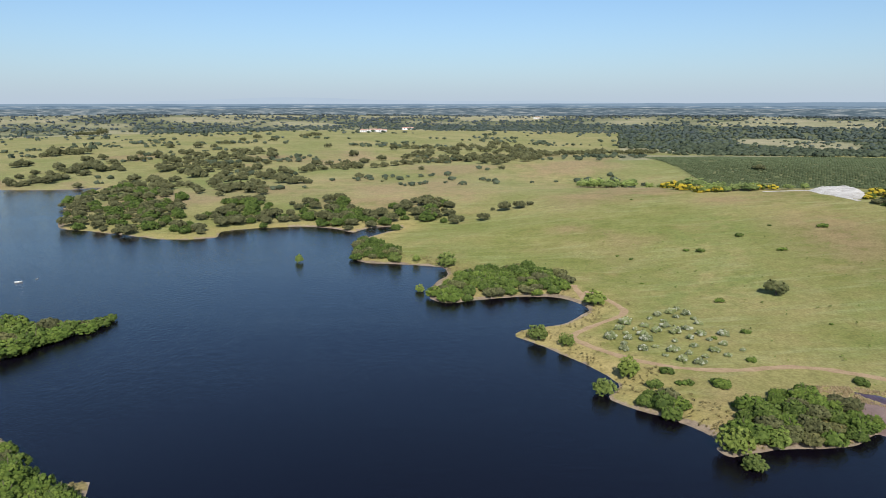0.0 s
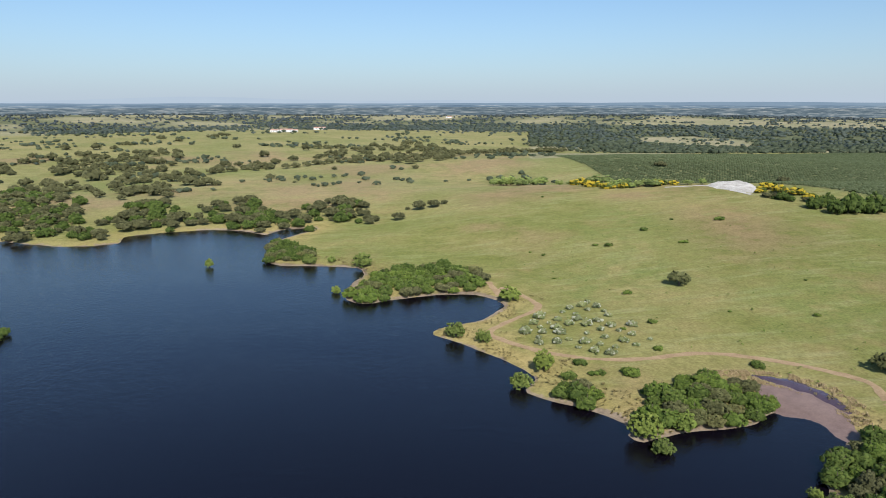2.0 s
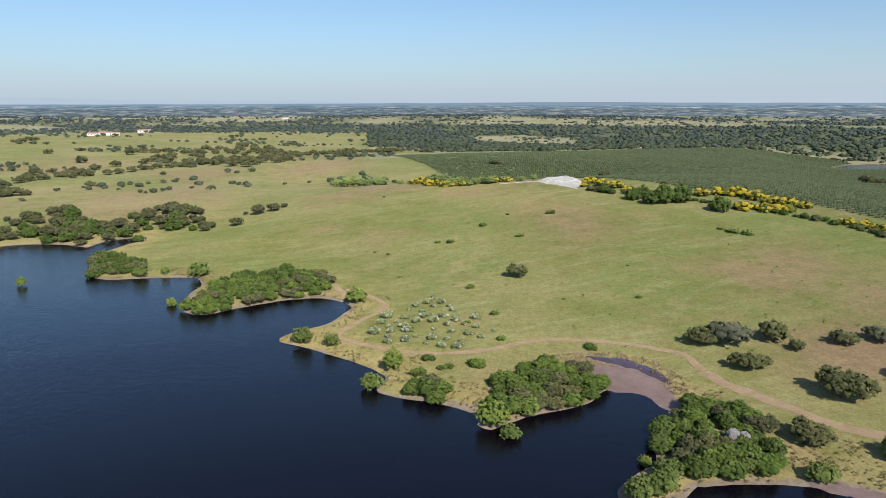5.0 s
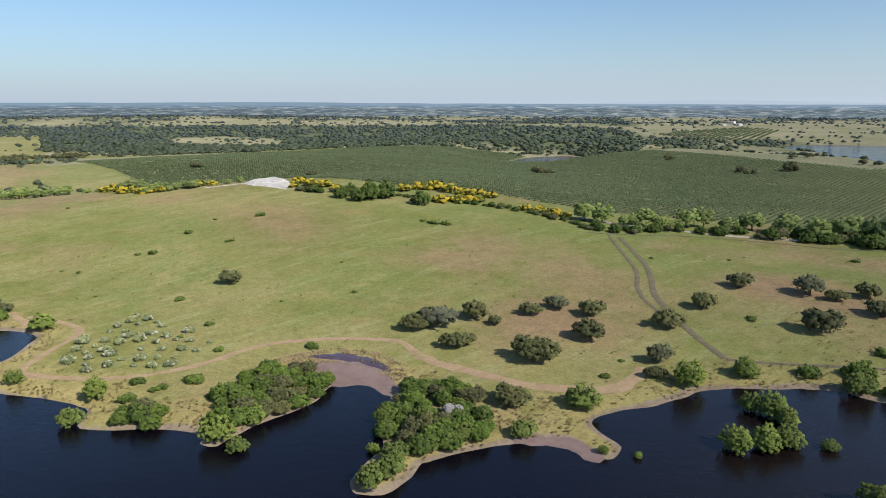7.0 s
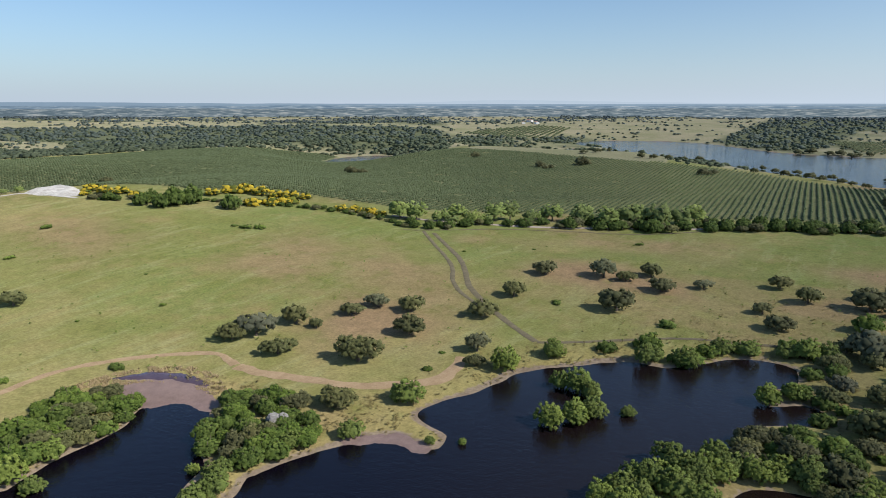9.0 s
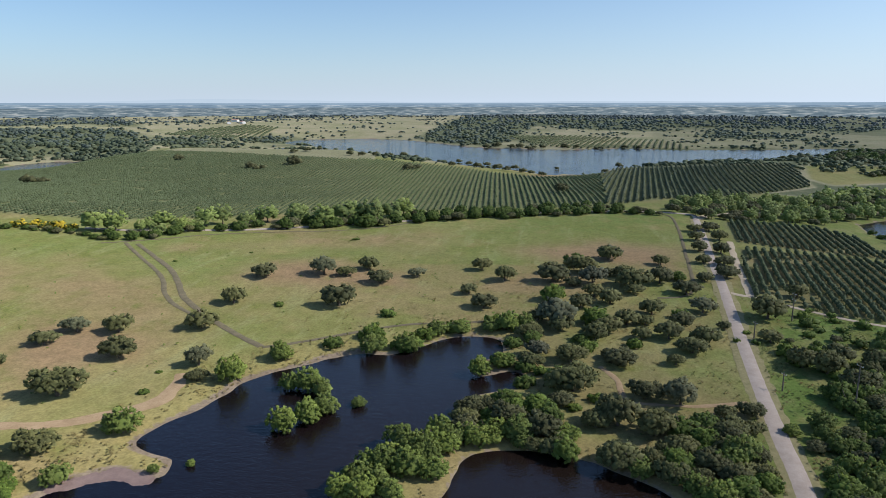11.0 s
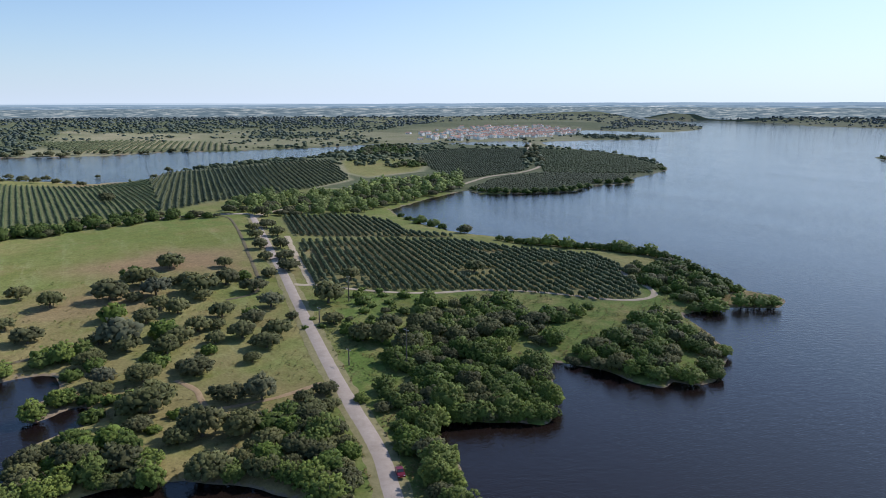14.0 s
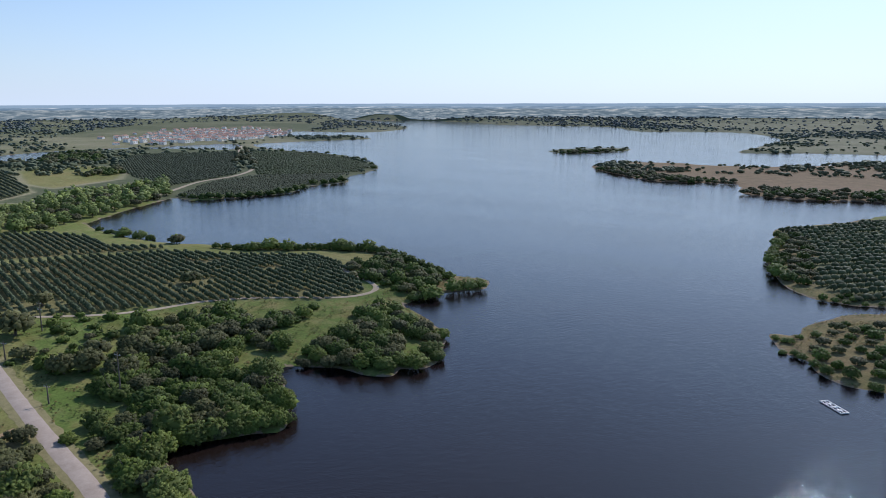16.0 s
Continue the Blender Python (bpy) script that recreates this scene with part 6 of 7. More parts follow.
plant_all(willow, WILLOWS, "willows on the shore")
plant_all(willow, WILLOWS_B, "willows on the shore")
plant_all(willow, WILLOWS_C, "willows on the far shore", 0.78, label="bright green willow on the orchard shore")
plant_all(thicket_bush, ISLET_TREES, "trees of the islet", 0.8, "dense green tree on a wooded islet")
plant_all(thicket_bush, NEAR_BANK, "bushes on the near bank", 0.95, "dense green bush on the near bank")
plant_all(thicket_bush, SHORE_ROW, "bushes along the olive grove shore", 0.95, "dark bush on the shore below olives")
plant_all(shrub, [(x, y, w * 0.66) for x, y, w in SHRUBS], "shrubs in the meadow", 0.75)
plant_all(shrub, SHRUBS_B, "shrubs in the grove", label="green shrub among the oaks")
plant_all(ash, [(x, y, w * 1.08) for x, y, w in ROADSIDE_TREES], "ash trees along the road", 0.88)
plant_all(thicket_bush, BROADLEAF_RIDGE[:6], "bushes among the broom", 1.25, "dark green broadleaf tree behind the ridge")
plant_all(ash, BROADLEAF_RIDGE[6:], "broadleaf trees behind the ridge", 0.62, "light green broadleaf tree behind the ridge")
plant_all(oak, AVENUE_TREES, "trees of the avenue", 1.55, "tall dark tree along a lane to the town")
plant_all(thicket_bush, PENINSULA_BUSHES, "bushes on the peninsula shore", 0.9, "dark bush on the peninsula shore")
plant_all(oak, CHANNEL_BUSHES, "trees on the channel shore", 0.9, "round dark tree on the channel shore")
plant_all(yellow_bush, BROOM, "broom on the ridge", 0.8)
plant_all(thicket_bush, [(x + 3.5, y + 2.5, w * 0.8) for x, y, w in BROOM[::2]], "bushes among the broom", 0.8, "dark green bush among yellow broom")
plant_all(thicket_bush, [(x, y, w * 0.75) for x, y, w in HEDGE_BUSHES], "bushes below the road", label="dark green bush in a roadside hedge")
hedge_rng = np.random.default_rng(66)
fringe = smooth_line(RIDGE_FRINGE, False, 6)
for x, y in fringe:
    kind = oak if hedge_rng.random() < 0.3 else thicket_bush
    kind.plant(x + hedge_rng.normal() * 2, y + hedge_rng.normal() * 2, hedge_rng.uniform(3.2, 6.5), "bushes below the road", 0.8, "low dark green bush along the ridge")
for x, y, w in HEDGE_BUSHES:
    for k in range(2):
        kind = oak if hedge_rng.random() < 0.5 else thicket_bush
        kind.plant(x + hedge_rng.normal() * 5, y + hedge_rng.normal() * 5, w * hedge_rng.uniform(0.35, 0.8), "bushes below the road", hedge_rng.uniform(0.8, 1.2), "dark holm oak bush in a roadside hedge" if kind is oak else "dark green bush in a roadside hedge")


def scatter(poly, spacing, seed, margin=0.0, tries=30):
    """Points over a plan area, no two nearer than the spacing."""
    rng = np.random.default_rng(seed)
    p = np.array(poly, float)
    lo, hi = p.min(0), p.max(0)
    n = int(np.prod(hi - lo) / spacing ** 2 * tries) + 20
    c = rng.uniform(lo, hi, (min(n, 60000), 2))
    c = c[inside(c, p)]
    if len(c):
        c = c[gd(c[:, 0], c[:, 1]) > margin]
    cells, out = {}, []
    for q in c:
        k = (int(q[0] // spacing), int(q[1] // spacing))
        if all((q[0] - o[0]) ** 2 + (q[1] - o[1]) ** 2 > spacing ** 2 for dx in (-1, 0, 1) for dy in (-1, 0, 1) for o in cells.get((k[0] + dx, k[1] + dy), ())):
            cells.setdefault(k, []).append(q)
            out.append(q)
    return out


def road_gap(x, y):
    """How far a place is from the middle of the asphalt road."""
    return float(seg_distance(np.array([[x, y]]), ROAD_LINE, False)[0][0])


ROAD_LINE = smooth_line(ROAD, False, 4)
rng = np.random.default_rng(5)
for i, poly in enumerate(THICKETS):
    far = np.hypot(*np.mean(poly, 0)) > 380
    for x, y in scatter(poly, 8.8 if far else 4.0, 40 + i, 0.3):
        kind = oak if rng.random() < (0.55 if far else 0.22) else thicket_bush
        if far and value_noise(np.array([x / 22]), np.array([y / 22]), 44, 2)[0] < 0.36:
            continue
        kind.plant(x, y, rng.uniform(5.5, 12.5) if far else rng.uniform(4.6, 7.6), "thickets on the shore", 0.95,
                   "dark oak bush in a dense shore thicket" if kind is oak else "")
for i, poly in enumerate(STREWN):
    for x, y in scatter(poly, 17.0, 60 + i, 2.0):
        if value_noise(np.array([x / 34]), np.array([y / 34]), 90, 2)[0] > 0.46:
            oak.plant(x, y, rng.uniform(8, 13), "oaks on the hills", 0.95, "round holm oak in a loose group")
for line, gap in ((TREE_LINE_VALLEY, 8.5), (TREE_LINE_UPPER, 13.0)):
    p = smooth_line(line, False, 30)
    far_along = np.r_[0, np.cumsum(np.hypot(*np.diff(p, axis=0).T))]
    for d in np.arange(0, far_along[-1], gap):
        x, y = np.interp(d, far_along, p[:, 0]), np.interp(d, far_along, p[:, 1])
        oak.plant(x + rng.normal() * 3, y + rng.normal() * 9, rng.uniform(7, 13), "oaks on the hills", 0.95, "holm oak in a tree line between pastures")
for i, poly in enumerate(GROVE_AREAS):
    taken = [(q[0], q[1]) for q in OAKS_GROVE + OAKS_ROAD_SIDE + OAKS_LANE]
    for x, y in scatter(poly, 16.5 if i in (0, 3) else 14.5, 160 + i, 1.0):
        if road_gap(x, y) < 7 or min((x - a) ** 2 + (y - b) ** 2 for a, b in taken) < 36:
            continue
        kind = thicket_bush if rng.random() < 0.35 else oak
        kind.plant(x, y, rng.uniform(5.5, 11), "oaks of the grove", 0.95, "dark holm oak in a loose grove" if kind is oak else "green mastic bush among the oaks")
for i, poly in enumerate(WOODS):
    for x, y in scatter(poly, 4.6, 80 + i, -0.5):
        u = rng.random()
        if road_gap(x, y) < 6.5 or math.hypot(x - CAR[0][0], y - CAR[0][1]) < 7:
            continue
        near_water = gd(x, y)[0] < 7
        kind = willow if i not in (7, 8) and ((near_water and u < 0.6) or u < 0.12) else thicket_bush if u < 0.62 else oak
        kind.plant(x, y, rng.uniform(4.4, 9.6), "trees of the lakeside wood", 0.98, "tree in a dense lakeside wood, dark green" if kind is oak else "")
SOUTH_STEP = (7.0, 4.2, 6.0, 7.0, 8.0, 8.0, 8.5, 11.0, 10.0)
for i, poly in enumerate(WOODS_SOUTH):
    step = SOUTH_STEP[i]
    for x, y in scatter(poly, step, 120 + i, -0.5):
        u = rng.random()
        kind = ash if i == 6 and u < 0.7 else willow if gd(x, y)[0] < 6 and i < 3 else thicket_bush if u < 0.45 else oak
        kind.plant(x, y, rng.uniform(0.6, 1.0) * step if i in (1, 2) else rng.uniform(0.75, 1.3) * step, "trees of the far shore", 0.85 if kind is ash else 0.9, "dark green tree on the far shore" if kind is oak else "")
for x, y in scatter(WHITE_BUSH_AREA, 5.0, 7, 1.0):
    if rng.random() < 0.62:
        white_bush.plant(x, y, rng.uniform(1.9, 4.3), "flowering bushes in the meadow")

for x, y in scatter(ROUGH_SLOPE, 6.5, 71, 2.0):
    if road_gap(x, y) > 6:
        (shrub if rng.random() < 0.75 else thicket_bush).plant(x, y, rng.uniform(2.5, 5.5), "bushes beside the road", 0.9, "green bush on rough ground by the road")

for kind in (oak, grey_oak, thicket_bush, willow, ash, shrub, white_bush, yellow_bush):
    kind.finish()


def undergrowth(name, mat, label, count, seed, size, where):
    """Low rough growth over a stretch of ground, too fine to tell apart."""
    rng = np.random.default_rng(seed)
    tries = min(count * 24, 130000)
    deg = rng.uniform(-182, 40, tries)
    r = np.sqrt(rng.uniform(95 ** 2, 400 ** 2, tries))
    x, y = -np.sin(np.radians(deg)) * r, np.cos(np.radians(deg)) * r
    d = gd(x, y)
    clump = value_noise(x / 9, y / 9, seed, 3)
    keep = (d > 0.4) & (rng.random(len(x)) < where(deg, r, d, clump))
    keep &= seg_distance(np.c_[x, y], ROAD_LINE, False)[0] > 3.4
    for line in (TRACK_SHORE, TRACK_DOUBLE_A, TRACK_DOUBLE_B, TRACK_ORCHARD_B):
        keep &= seg_distance(np.c_[x, y], np.array(line), False)[0] > 2.6
    for poly in ORCHARDS[:2] + [MUDFLAT]:
        keep &= ~inside(np.c_[x, y], poly)
    x, y = x[keep][:count], y[keep][:count]
    w = rng.uniform(0.5, 1.0, len(x)) ** 2 * size
    c = np.stack([x, y, gz(x, y) + w * 0.12], 1)
    tv, tf = leaf_tris(rng, c, w * 0.8, len(x) * 14, size * 0.26, 2.6)
    tv[:, 2] = np.maximum(tv[:, 2], gz(tv[:, 0], tv[:, 1]) - 0.05)
    tri = tv.reshape(-1, 3, 3)
    down = np.cross(tri[:, 1] - tri[:, 0], tri[:, 2] - tri[:, 0])[:, 2] < 0
    tri[down] = tri[down][:, [1, 0, 2]]
    tv = tri.reshape(-1, 3)
    up = np.tile([0.0, 0.0, 1.0], (len(tv), 1)) + rng.normal(size=tv.shape) * 0.3
    tagged(new(name, fast_mesh(name, tv, tf, mat, up)), label, "undergrowth", kind="stuff")


def reeds():
    """The pale reed bed round the drying bay."""
    rng = np.random.default_rng(8)
    p = np.array(REED_BED)
    q = rng.uniform(p.min(0) - 3, p.max(0) + 3, (30000, 2))
    d, within = seg_distance(q, p)
    q = q[(within | (d < 2.5)) & (value_noise(q[:, 0] / 1.3, q[:, 1] / 1.3, 6, 2) > 0.47) & ~inside(q, POOL)][:5200]
    h = rng.uniform(0.25, 0.75, len(q))
    a = rng.uniform(0, 6.28, len(q))
    z = gz(q[:, 0], q[:, 1])
    wide = np.stack([np.cos(a), np.sin(a)], 1) * 0.2
    lean = rng.normal(size=(len(q), 2)) * 0.25
    v = np.stack([np.c_[q - wide, z], np.c_[q + wide, z], np.c_[q + lean, z + h]], 1).reshape(-1, 3)
    tagged(new("reed_bed", fast_mesh("reed_bed", v, np.arange(len(v)).reshape(-1, 3), REED)), "pale dry reeds round a drying bay", "reeds", kind="stuff")


reeds()
undergrowth("green_undergrowth", ROUGH_GREEN, "rough green herbs and low scrub by the road", 6000, 3, 0.8,
            lambda deg, r, d, n: np.where((deg < -78) & (r < 340), np.clip(n * 4 - 1.7, 0, 1) * np.where(deg < -107, 1.0, 0.12), 0.0))
undergrowth("meadow_weeds", THICKET, "scattered low weeds on the open meadow", 900, 12, 1.15,
            lambda deg, r, d, n: np.where((deg > -96) & (deg < -8) & (d > 12), 0.05, 0.0))
undergrowth("dry_undergrowth", STRAW, "tufts of tall dry grass along the shore", 6500, 4, 0.95,
            lambda deg, r, d, n: np.clip(n * 4 - 1.6, 0, 1) * np.where(d < 16, 0.9, np.where((deg < -70) & (r < 300), 0.22, 0.0)))


def far_woods():
    """The open oak country out to the rim of the plain."""
    rng = np.random.default_rng(77)
    n = 170000
    deg = rng.uniform(-184, 42, n)
    r = 560 * np.exp(rng.uniform(0, 1, n) ** 0.85 * math.log(3650 / 560))
    x, y = -np.sin(np.radians(deg)) * r, np.cos(np.radians(deg)) * r
    wood = grid_value(WOODINESS, x, y)
    start = 1000 + 700 * (deg > -14) - 150 * (deg < -75)
    # woods close up, pastures keep a few trees in loose groups
    clump = value_noise(x / 55, y / 55, 93, 3)
    dens = np.clip(wood * 1.9 - 0.55, 0, 1) ** 1.3 + np.clip(clump * 5 - 2.75, 0, 0.5) * (1 - wood) + 0.035
    dens = np.where((deg < -98) & (r > 1900), np.maximum(dens, 0.3 * np.clip(value_noise(x / 260, y / 260, 17, 3) * 5 - 1.8, 0.05, 1)), dens)
    dens = np.where(r < start, 0.0, np.clip(dens, 0, 1))
    strewn = (deg > -16) & (r > 620) & (r < start)
    dens = np.where(strewn, np.clip(value_noise(x / 90, y / 60, 61, 3) * 5 - 2.85, 0.0, 0.22), dens)
    keep = (rng.random(n) < dens * np.where(r > 1450, 0.6, 0.85) * np.clip(value_noise(x / 38, y / 38, 27, 2) * 4 - 1.0, 0.15, 1)) & (gd(x, y) > 3)
    P = np.c_[x, y]
    for poly in ORCHARDS + [TOWN]:
        keep &= ~inside(P, poly)
    x, y, r, wood = x[keep], y[keep], r[keep], wood[keep]
    w = rng.uniform(1.9, 4.4, len(x)) * (0.66 + 0.44 * r / 1500) * (1 + 0.25 * wood)
    z = gz(x, y)
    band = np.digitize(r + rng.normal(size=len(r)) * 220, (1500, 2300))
    # Each farther band takes leaf colours with more haze mixed in.
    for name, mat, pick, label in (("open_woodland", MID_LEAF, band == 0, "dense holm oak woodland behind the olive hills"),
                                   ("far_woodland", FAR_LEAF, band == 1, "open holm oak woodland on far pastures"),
                                   ("horizon_woodland", HAZE_LEAF, band == 2, "woodland painted in haze blue, spreading to the horizon")):
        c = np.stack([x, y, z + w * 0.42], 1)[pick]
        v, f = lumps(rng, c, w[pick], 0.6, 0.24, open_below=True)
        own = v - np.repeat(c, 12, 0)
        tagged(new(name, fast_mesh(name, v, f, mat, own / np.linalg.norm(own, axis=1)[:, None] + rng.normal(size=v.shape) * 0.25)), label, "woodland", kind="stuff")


far_woods()


# ---- olive groves ----
SINGLE_OLIVES = []


def olive_grove(poly, bearing, gap, step, width, height, group, seed, leaves=6, mat=None, label="clipped hedge rows of grey green olives", singles=0, but=None, origin=None):
    """Rows of olives across a plan area, each row one thing."""
    rng = np.random.default_rng(seed)
    p = np.array(poly, float)
    mid = p.mean(0) if origin is None else np.array(origin, float)
    u = polar(bearing, 1.0)
    n = np.array([-u[1], u[0]])
    reach = np.abs((p - mid)).max() * 1.6
    tables = []
    for k in range(int(-reach / gap), int(reach / gap) + 1):
        s = np.arange(-reach, reach, step)
        q = mid + n * k * gap + u * s[:, None] + rng.normal(size=(len(s), 2)) * 0.15
        ok = inside(q, p)
        if but is not None:
            ok &= ~inside(q, but)
        ok &= (gd(q[:, 0], q[:, 1]) > 5) & (rng.random(len(q)) > 0.03)
        for cx, cy, _w in OAKS_LANE[-4:-2]:
            ok &= np.hypot(q[:, 0] - cx, q[:, 1] - cy) > 9 + 3 * np.sin(q[:, 0])
        ok &= value_noise(q[:, 0] / 12, q[:, 1] / 12, seed + 5, 2) < 0.80
        q = q[ok]
        if singles and len(q):
            close = np.hypot(q[:, 0], q[:, 1]) < singles
            SINGLE_OLIVES.extend((a, b, u[0], u[1]) for a, b in q[close])
            q = q[~close]
        if len(q) < 3:
            continue
        h = height * rng.uniform(0.8, 1.15, len(q))
        c = np.c_[q, gz(q[:, 0], q[:, 1]) + h * 0.5]
        v = ICO_V[None] * (1 + 0.2 * rng.normal(size=(len(q), 12, 1))) * np.array([1, 1, 0])
        turn = v[..., 0:1] * u * step * 0.62 + v[..., 1:2] * n * width * 0.5
        lv = np.concatenate([turn, (ICO_V[None, :, 2:] * (1 + 0.12 * rng.normal(size=(len(q), 12, 1)))) * h[:, None, None] * 0.55], -1) + c[:, None]
        tri = ICO_F[ICO_V[ICO_F].mean(1)[:, 2] > -0.45]
        lf = tri[None] + (np.arange(len(q)) * 12)[:, None, None]
        lv, lf = lv.reshape(-1, 3), lf.reshape(-1, 3)
        if leaves:
            tv, tf = leaf_tris(rng, c, np.full(len(q), width * 0.55), leaves * len(q), width * 0.24, 0.5)
            lf = np.concatenate([lf, tf + len(lv)])
            lv = np.concatenate([lv, tv])
        tables.append((lv, lf))
    if not tables:
        return
    v, f, o = [], [], 0
    for lv, lf in tables:
        v.append(lv), f.append(lf + o)
        o += len(lv)
    tagged(new("olive_grove", fast_mesh("olive_grove", np.concatenate(v), np.concatenate(f), mat or OLIVE)), label, "olive grove", kind="stuff")


olive_grove(ORCHARDS[0], -99, 3.9, 1.35, 1.9, 2.4, "", 1, 4, singles=268)
olive_grove(ORCHARDS[1], -99, 3.9, 1.5, 1.9, 2.4, "", 2, 3)
olive_grove(ORCHARDS[2], -86, 4.2, 2.6, 1.6, 1.5, "", 3, 0, OLIVE_YOUNG, "low hedge rows of young green olives", origin=(560, 60))
olive_grove(ORCHARDS[3], -86, 4.2, 2.6, 1.6, 1.5, "", 4, 0, OLIVE_YOUNG, "low hedge rows of young green olives", but=ORCHARDS[2], origin=(560, 60))
olive_grove(ORCHARDS[4], -97.5, 5.0, 3.0, 2.3, 2.8, "", 5, 1, None, "dark hedge rows of olives on a slope", but=ORCHARDS[3])
olive_grove(ORCHARDS[5], 157, 6.2, 3.1, 2.6, 2.4, "", 6, 0, None, "rows of olives on the peninsula")
olive_grove(ORCHARDS[6], 157, 6.2, 3.1, 2.6, 2.4, "", 7, 0, None, "rows of olives on the peninsula")
olive_grove(ORCHARDS[7], -147, 5.6, 2.8, 2.3, 2.4, "", 8, 0, None, "rows of olives on the peninsula")
olive_grove(ORCHARDS[8], 140, 7.4, 4.4, 3.0, 2.9, "", 9, 6, None, "rows of round olive trees on dry ground")

olive_grove(ORCHARDS[9], -100, 11, 5, 5, 3.4, "", 10, 0, None, "dark hedge rows of olives across the water")
olive_grove(ORCHARDS[10], -78, 13, 9, 5.5, 3.6, "", 11, 0, None, "rows of round olives on pale tilled ground")



def single_olives():
    meshes = []
    for k in range(4):
        rng = np.random.default_rng(900 + k)
        c = np.c_[rng.uniform(-0.55, 0.55, 6), rng.uniform(-0.5, 0.5, 6), rng.uniform(0.5, 2.0, 6)]
        rad = rng.uniform(0.5, 0.82, 6)
        lv, lf = lumps(rng, c, rad * 0.95, 0.95)
        tv, tf = leaf_tris(rng, c, rad, 110, 0.26, 0.3)
        v = np.concatenate([lv, tv])
        v[:, 2] = np.maximum(v[:, 2], 0.05)
        meshes.append(fast_mesh("olive_crown", v, np.concatenate([lf, tf + len(lv)]), OLIVE))
    stem = trunk_mesh("olive_stem", 3, 0.5, 0.06, 3, 0.3, 1.1)
    for i, (x, y, ux, uy) in enumerate(SINGLE_OLIVES[:320]):
        root = new("olive_tree")
        root.matrix_basis = Matrix.LocRotScale((x, y, float(gz(x, y)[0])), Euler((0, 0, math.atan2(uy, ux) + (i % 2) * math.pi)), (1, 1, 1 + 0.1 * ((i * 7) % 5 - 2) / 2))
        for name, me in (("trunk", stem), ("crown", meshes[i % 4])):
            new(name, me).parent = root
        tagged(root, "grey green olive in a clipped hedge row", "olive tree", "olives of the near grove")


single_olives()

# ---- buildings, car, poles and small things ----
def part(name, bm, mat, parent, label=""):
    """Links a bmesh as one mesh under a thing."""
    me = bpy.data.meshes.new(name)
    bm.to_mesh(me)
    bm.free()
    me.materials.append(mat)
    ob = new(name, me)
    ob.parent = parent
    return tagged(ob, label) if label else ob


def box(x0, y0, z0, x1, y1, z1, bevel=0.0):
    bm = bmesh.new()
    bmesh.ops.create_cube(bm, size=1, matrix=Matrix.Translation(((x0 + x1) / 2, (y0 + y1) / 2, (z0 + z1) / 2)) @ Matrix.Diagonal((x1 - x0, y1 - y0, z1 - z0, 1)))
    if bevel:
        bmesh.ops.bevel(bm, geom=bm.edges[:], offset=bevel, segments=2, affect="EDGES")
    return bm


def gable(w, d, z, rise, over=0.35):
    """A ridged roof with thickness."""
    bm = bmesh.new()
    a, b = w / 2 + over, d / 2 + over
    pts = [(-a, -b, z), (a, -b, z), (a, b, z), (-a, b, z), (-a, 0, z + rise), (a, 0, z + rise)]
    low = [bm.verts.new((x, y, h - 0.22)) for x, y, h in pts]
    top = [bm.verts.new((x, y, h)) for x, y, h in pts]
    for q in ((0, 1, 5, 4), (2, 3, 4, 5)):
        bm.faces.new([top[i] for i in q])
        bm.faces.new([low[i] for i in reversed(q)])
    for i, j in ((0, 1), (1, 5), (5, 2), (2, 3), (3, 4), (4, 0)):
        bm.faces.new((low[i], low[j], top[j], top[i]))
    return bm


def gable_walls(w, d, h, rise):
    bm = box(-w / 2, -d / 2, -1.0, w / 2, d / 2, h)
    for sx in (-1, 1):
        x = sx * (w / 2)
        tri = [bm.verts.new((x - sx * 0.25, y, z)) for y, z in ((-d / 2, h - 0.1), (d / 2, h - 0.1), (0, h + rise - 0.25))]
        out = [bm.verts.new((x - sx * 0.0, y, z)) for y, z in ((-d / 2, h - 0.1), (d / 2, h - 0.1), (0, h + rise - 0.25))]
        bm.faces.new(tri)
        bm.faces.new(out)
        for i in range(3):
            bm.faces.new((tri[i], tri[(i + 1) % 3], out[(i + 1) % 3], out[i]))
    return bm


def house(x, y, turn, w, d, h, label, group, windows=2):
    root = new("house")
    root.matrix_basis = pose(x, y, float(gz(x, y)[0]), 0, 0, turn)
    rise = d * 0.22
    part("wall", gable_walls(w, d, h, rise), PLASTER, root)
    part("roof", gable(w, d, h, rise), TILES, root, "red clay tile roof")
    for s in (-1, 1):
        for k in range(windows):
            cx = (k + 0.5) / windows * w - w / 2
            part("window", box(cx - 0.6, s * d / 2 - 0.05, h * 0.35, cx + 0.6, s * d / 2 + 0.05, h * 0.75), DARK_GLASS, root)
    return tagged(root, label, "house", group)


def farms():
    for i, (x, y) in enumerate(FARM):
        w = (16, 26, 12, 30, 26, 22, 30, 24)[i]
        house(x, y, 12 * i - 20, w, 9, 4.2 + (i % 2), "long white farmhouse on a distant hill", "farm buildings", 3)


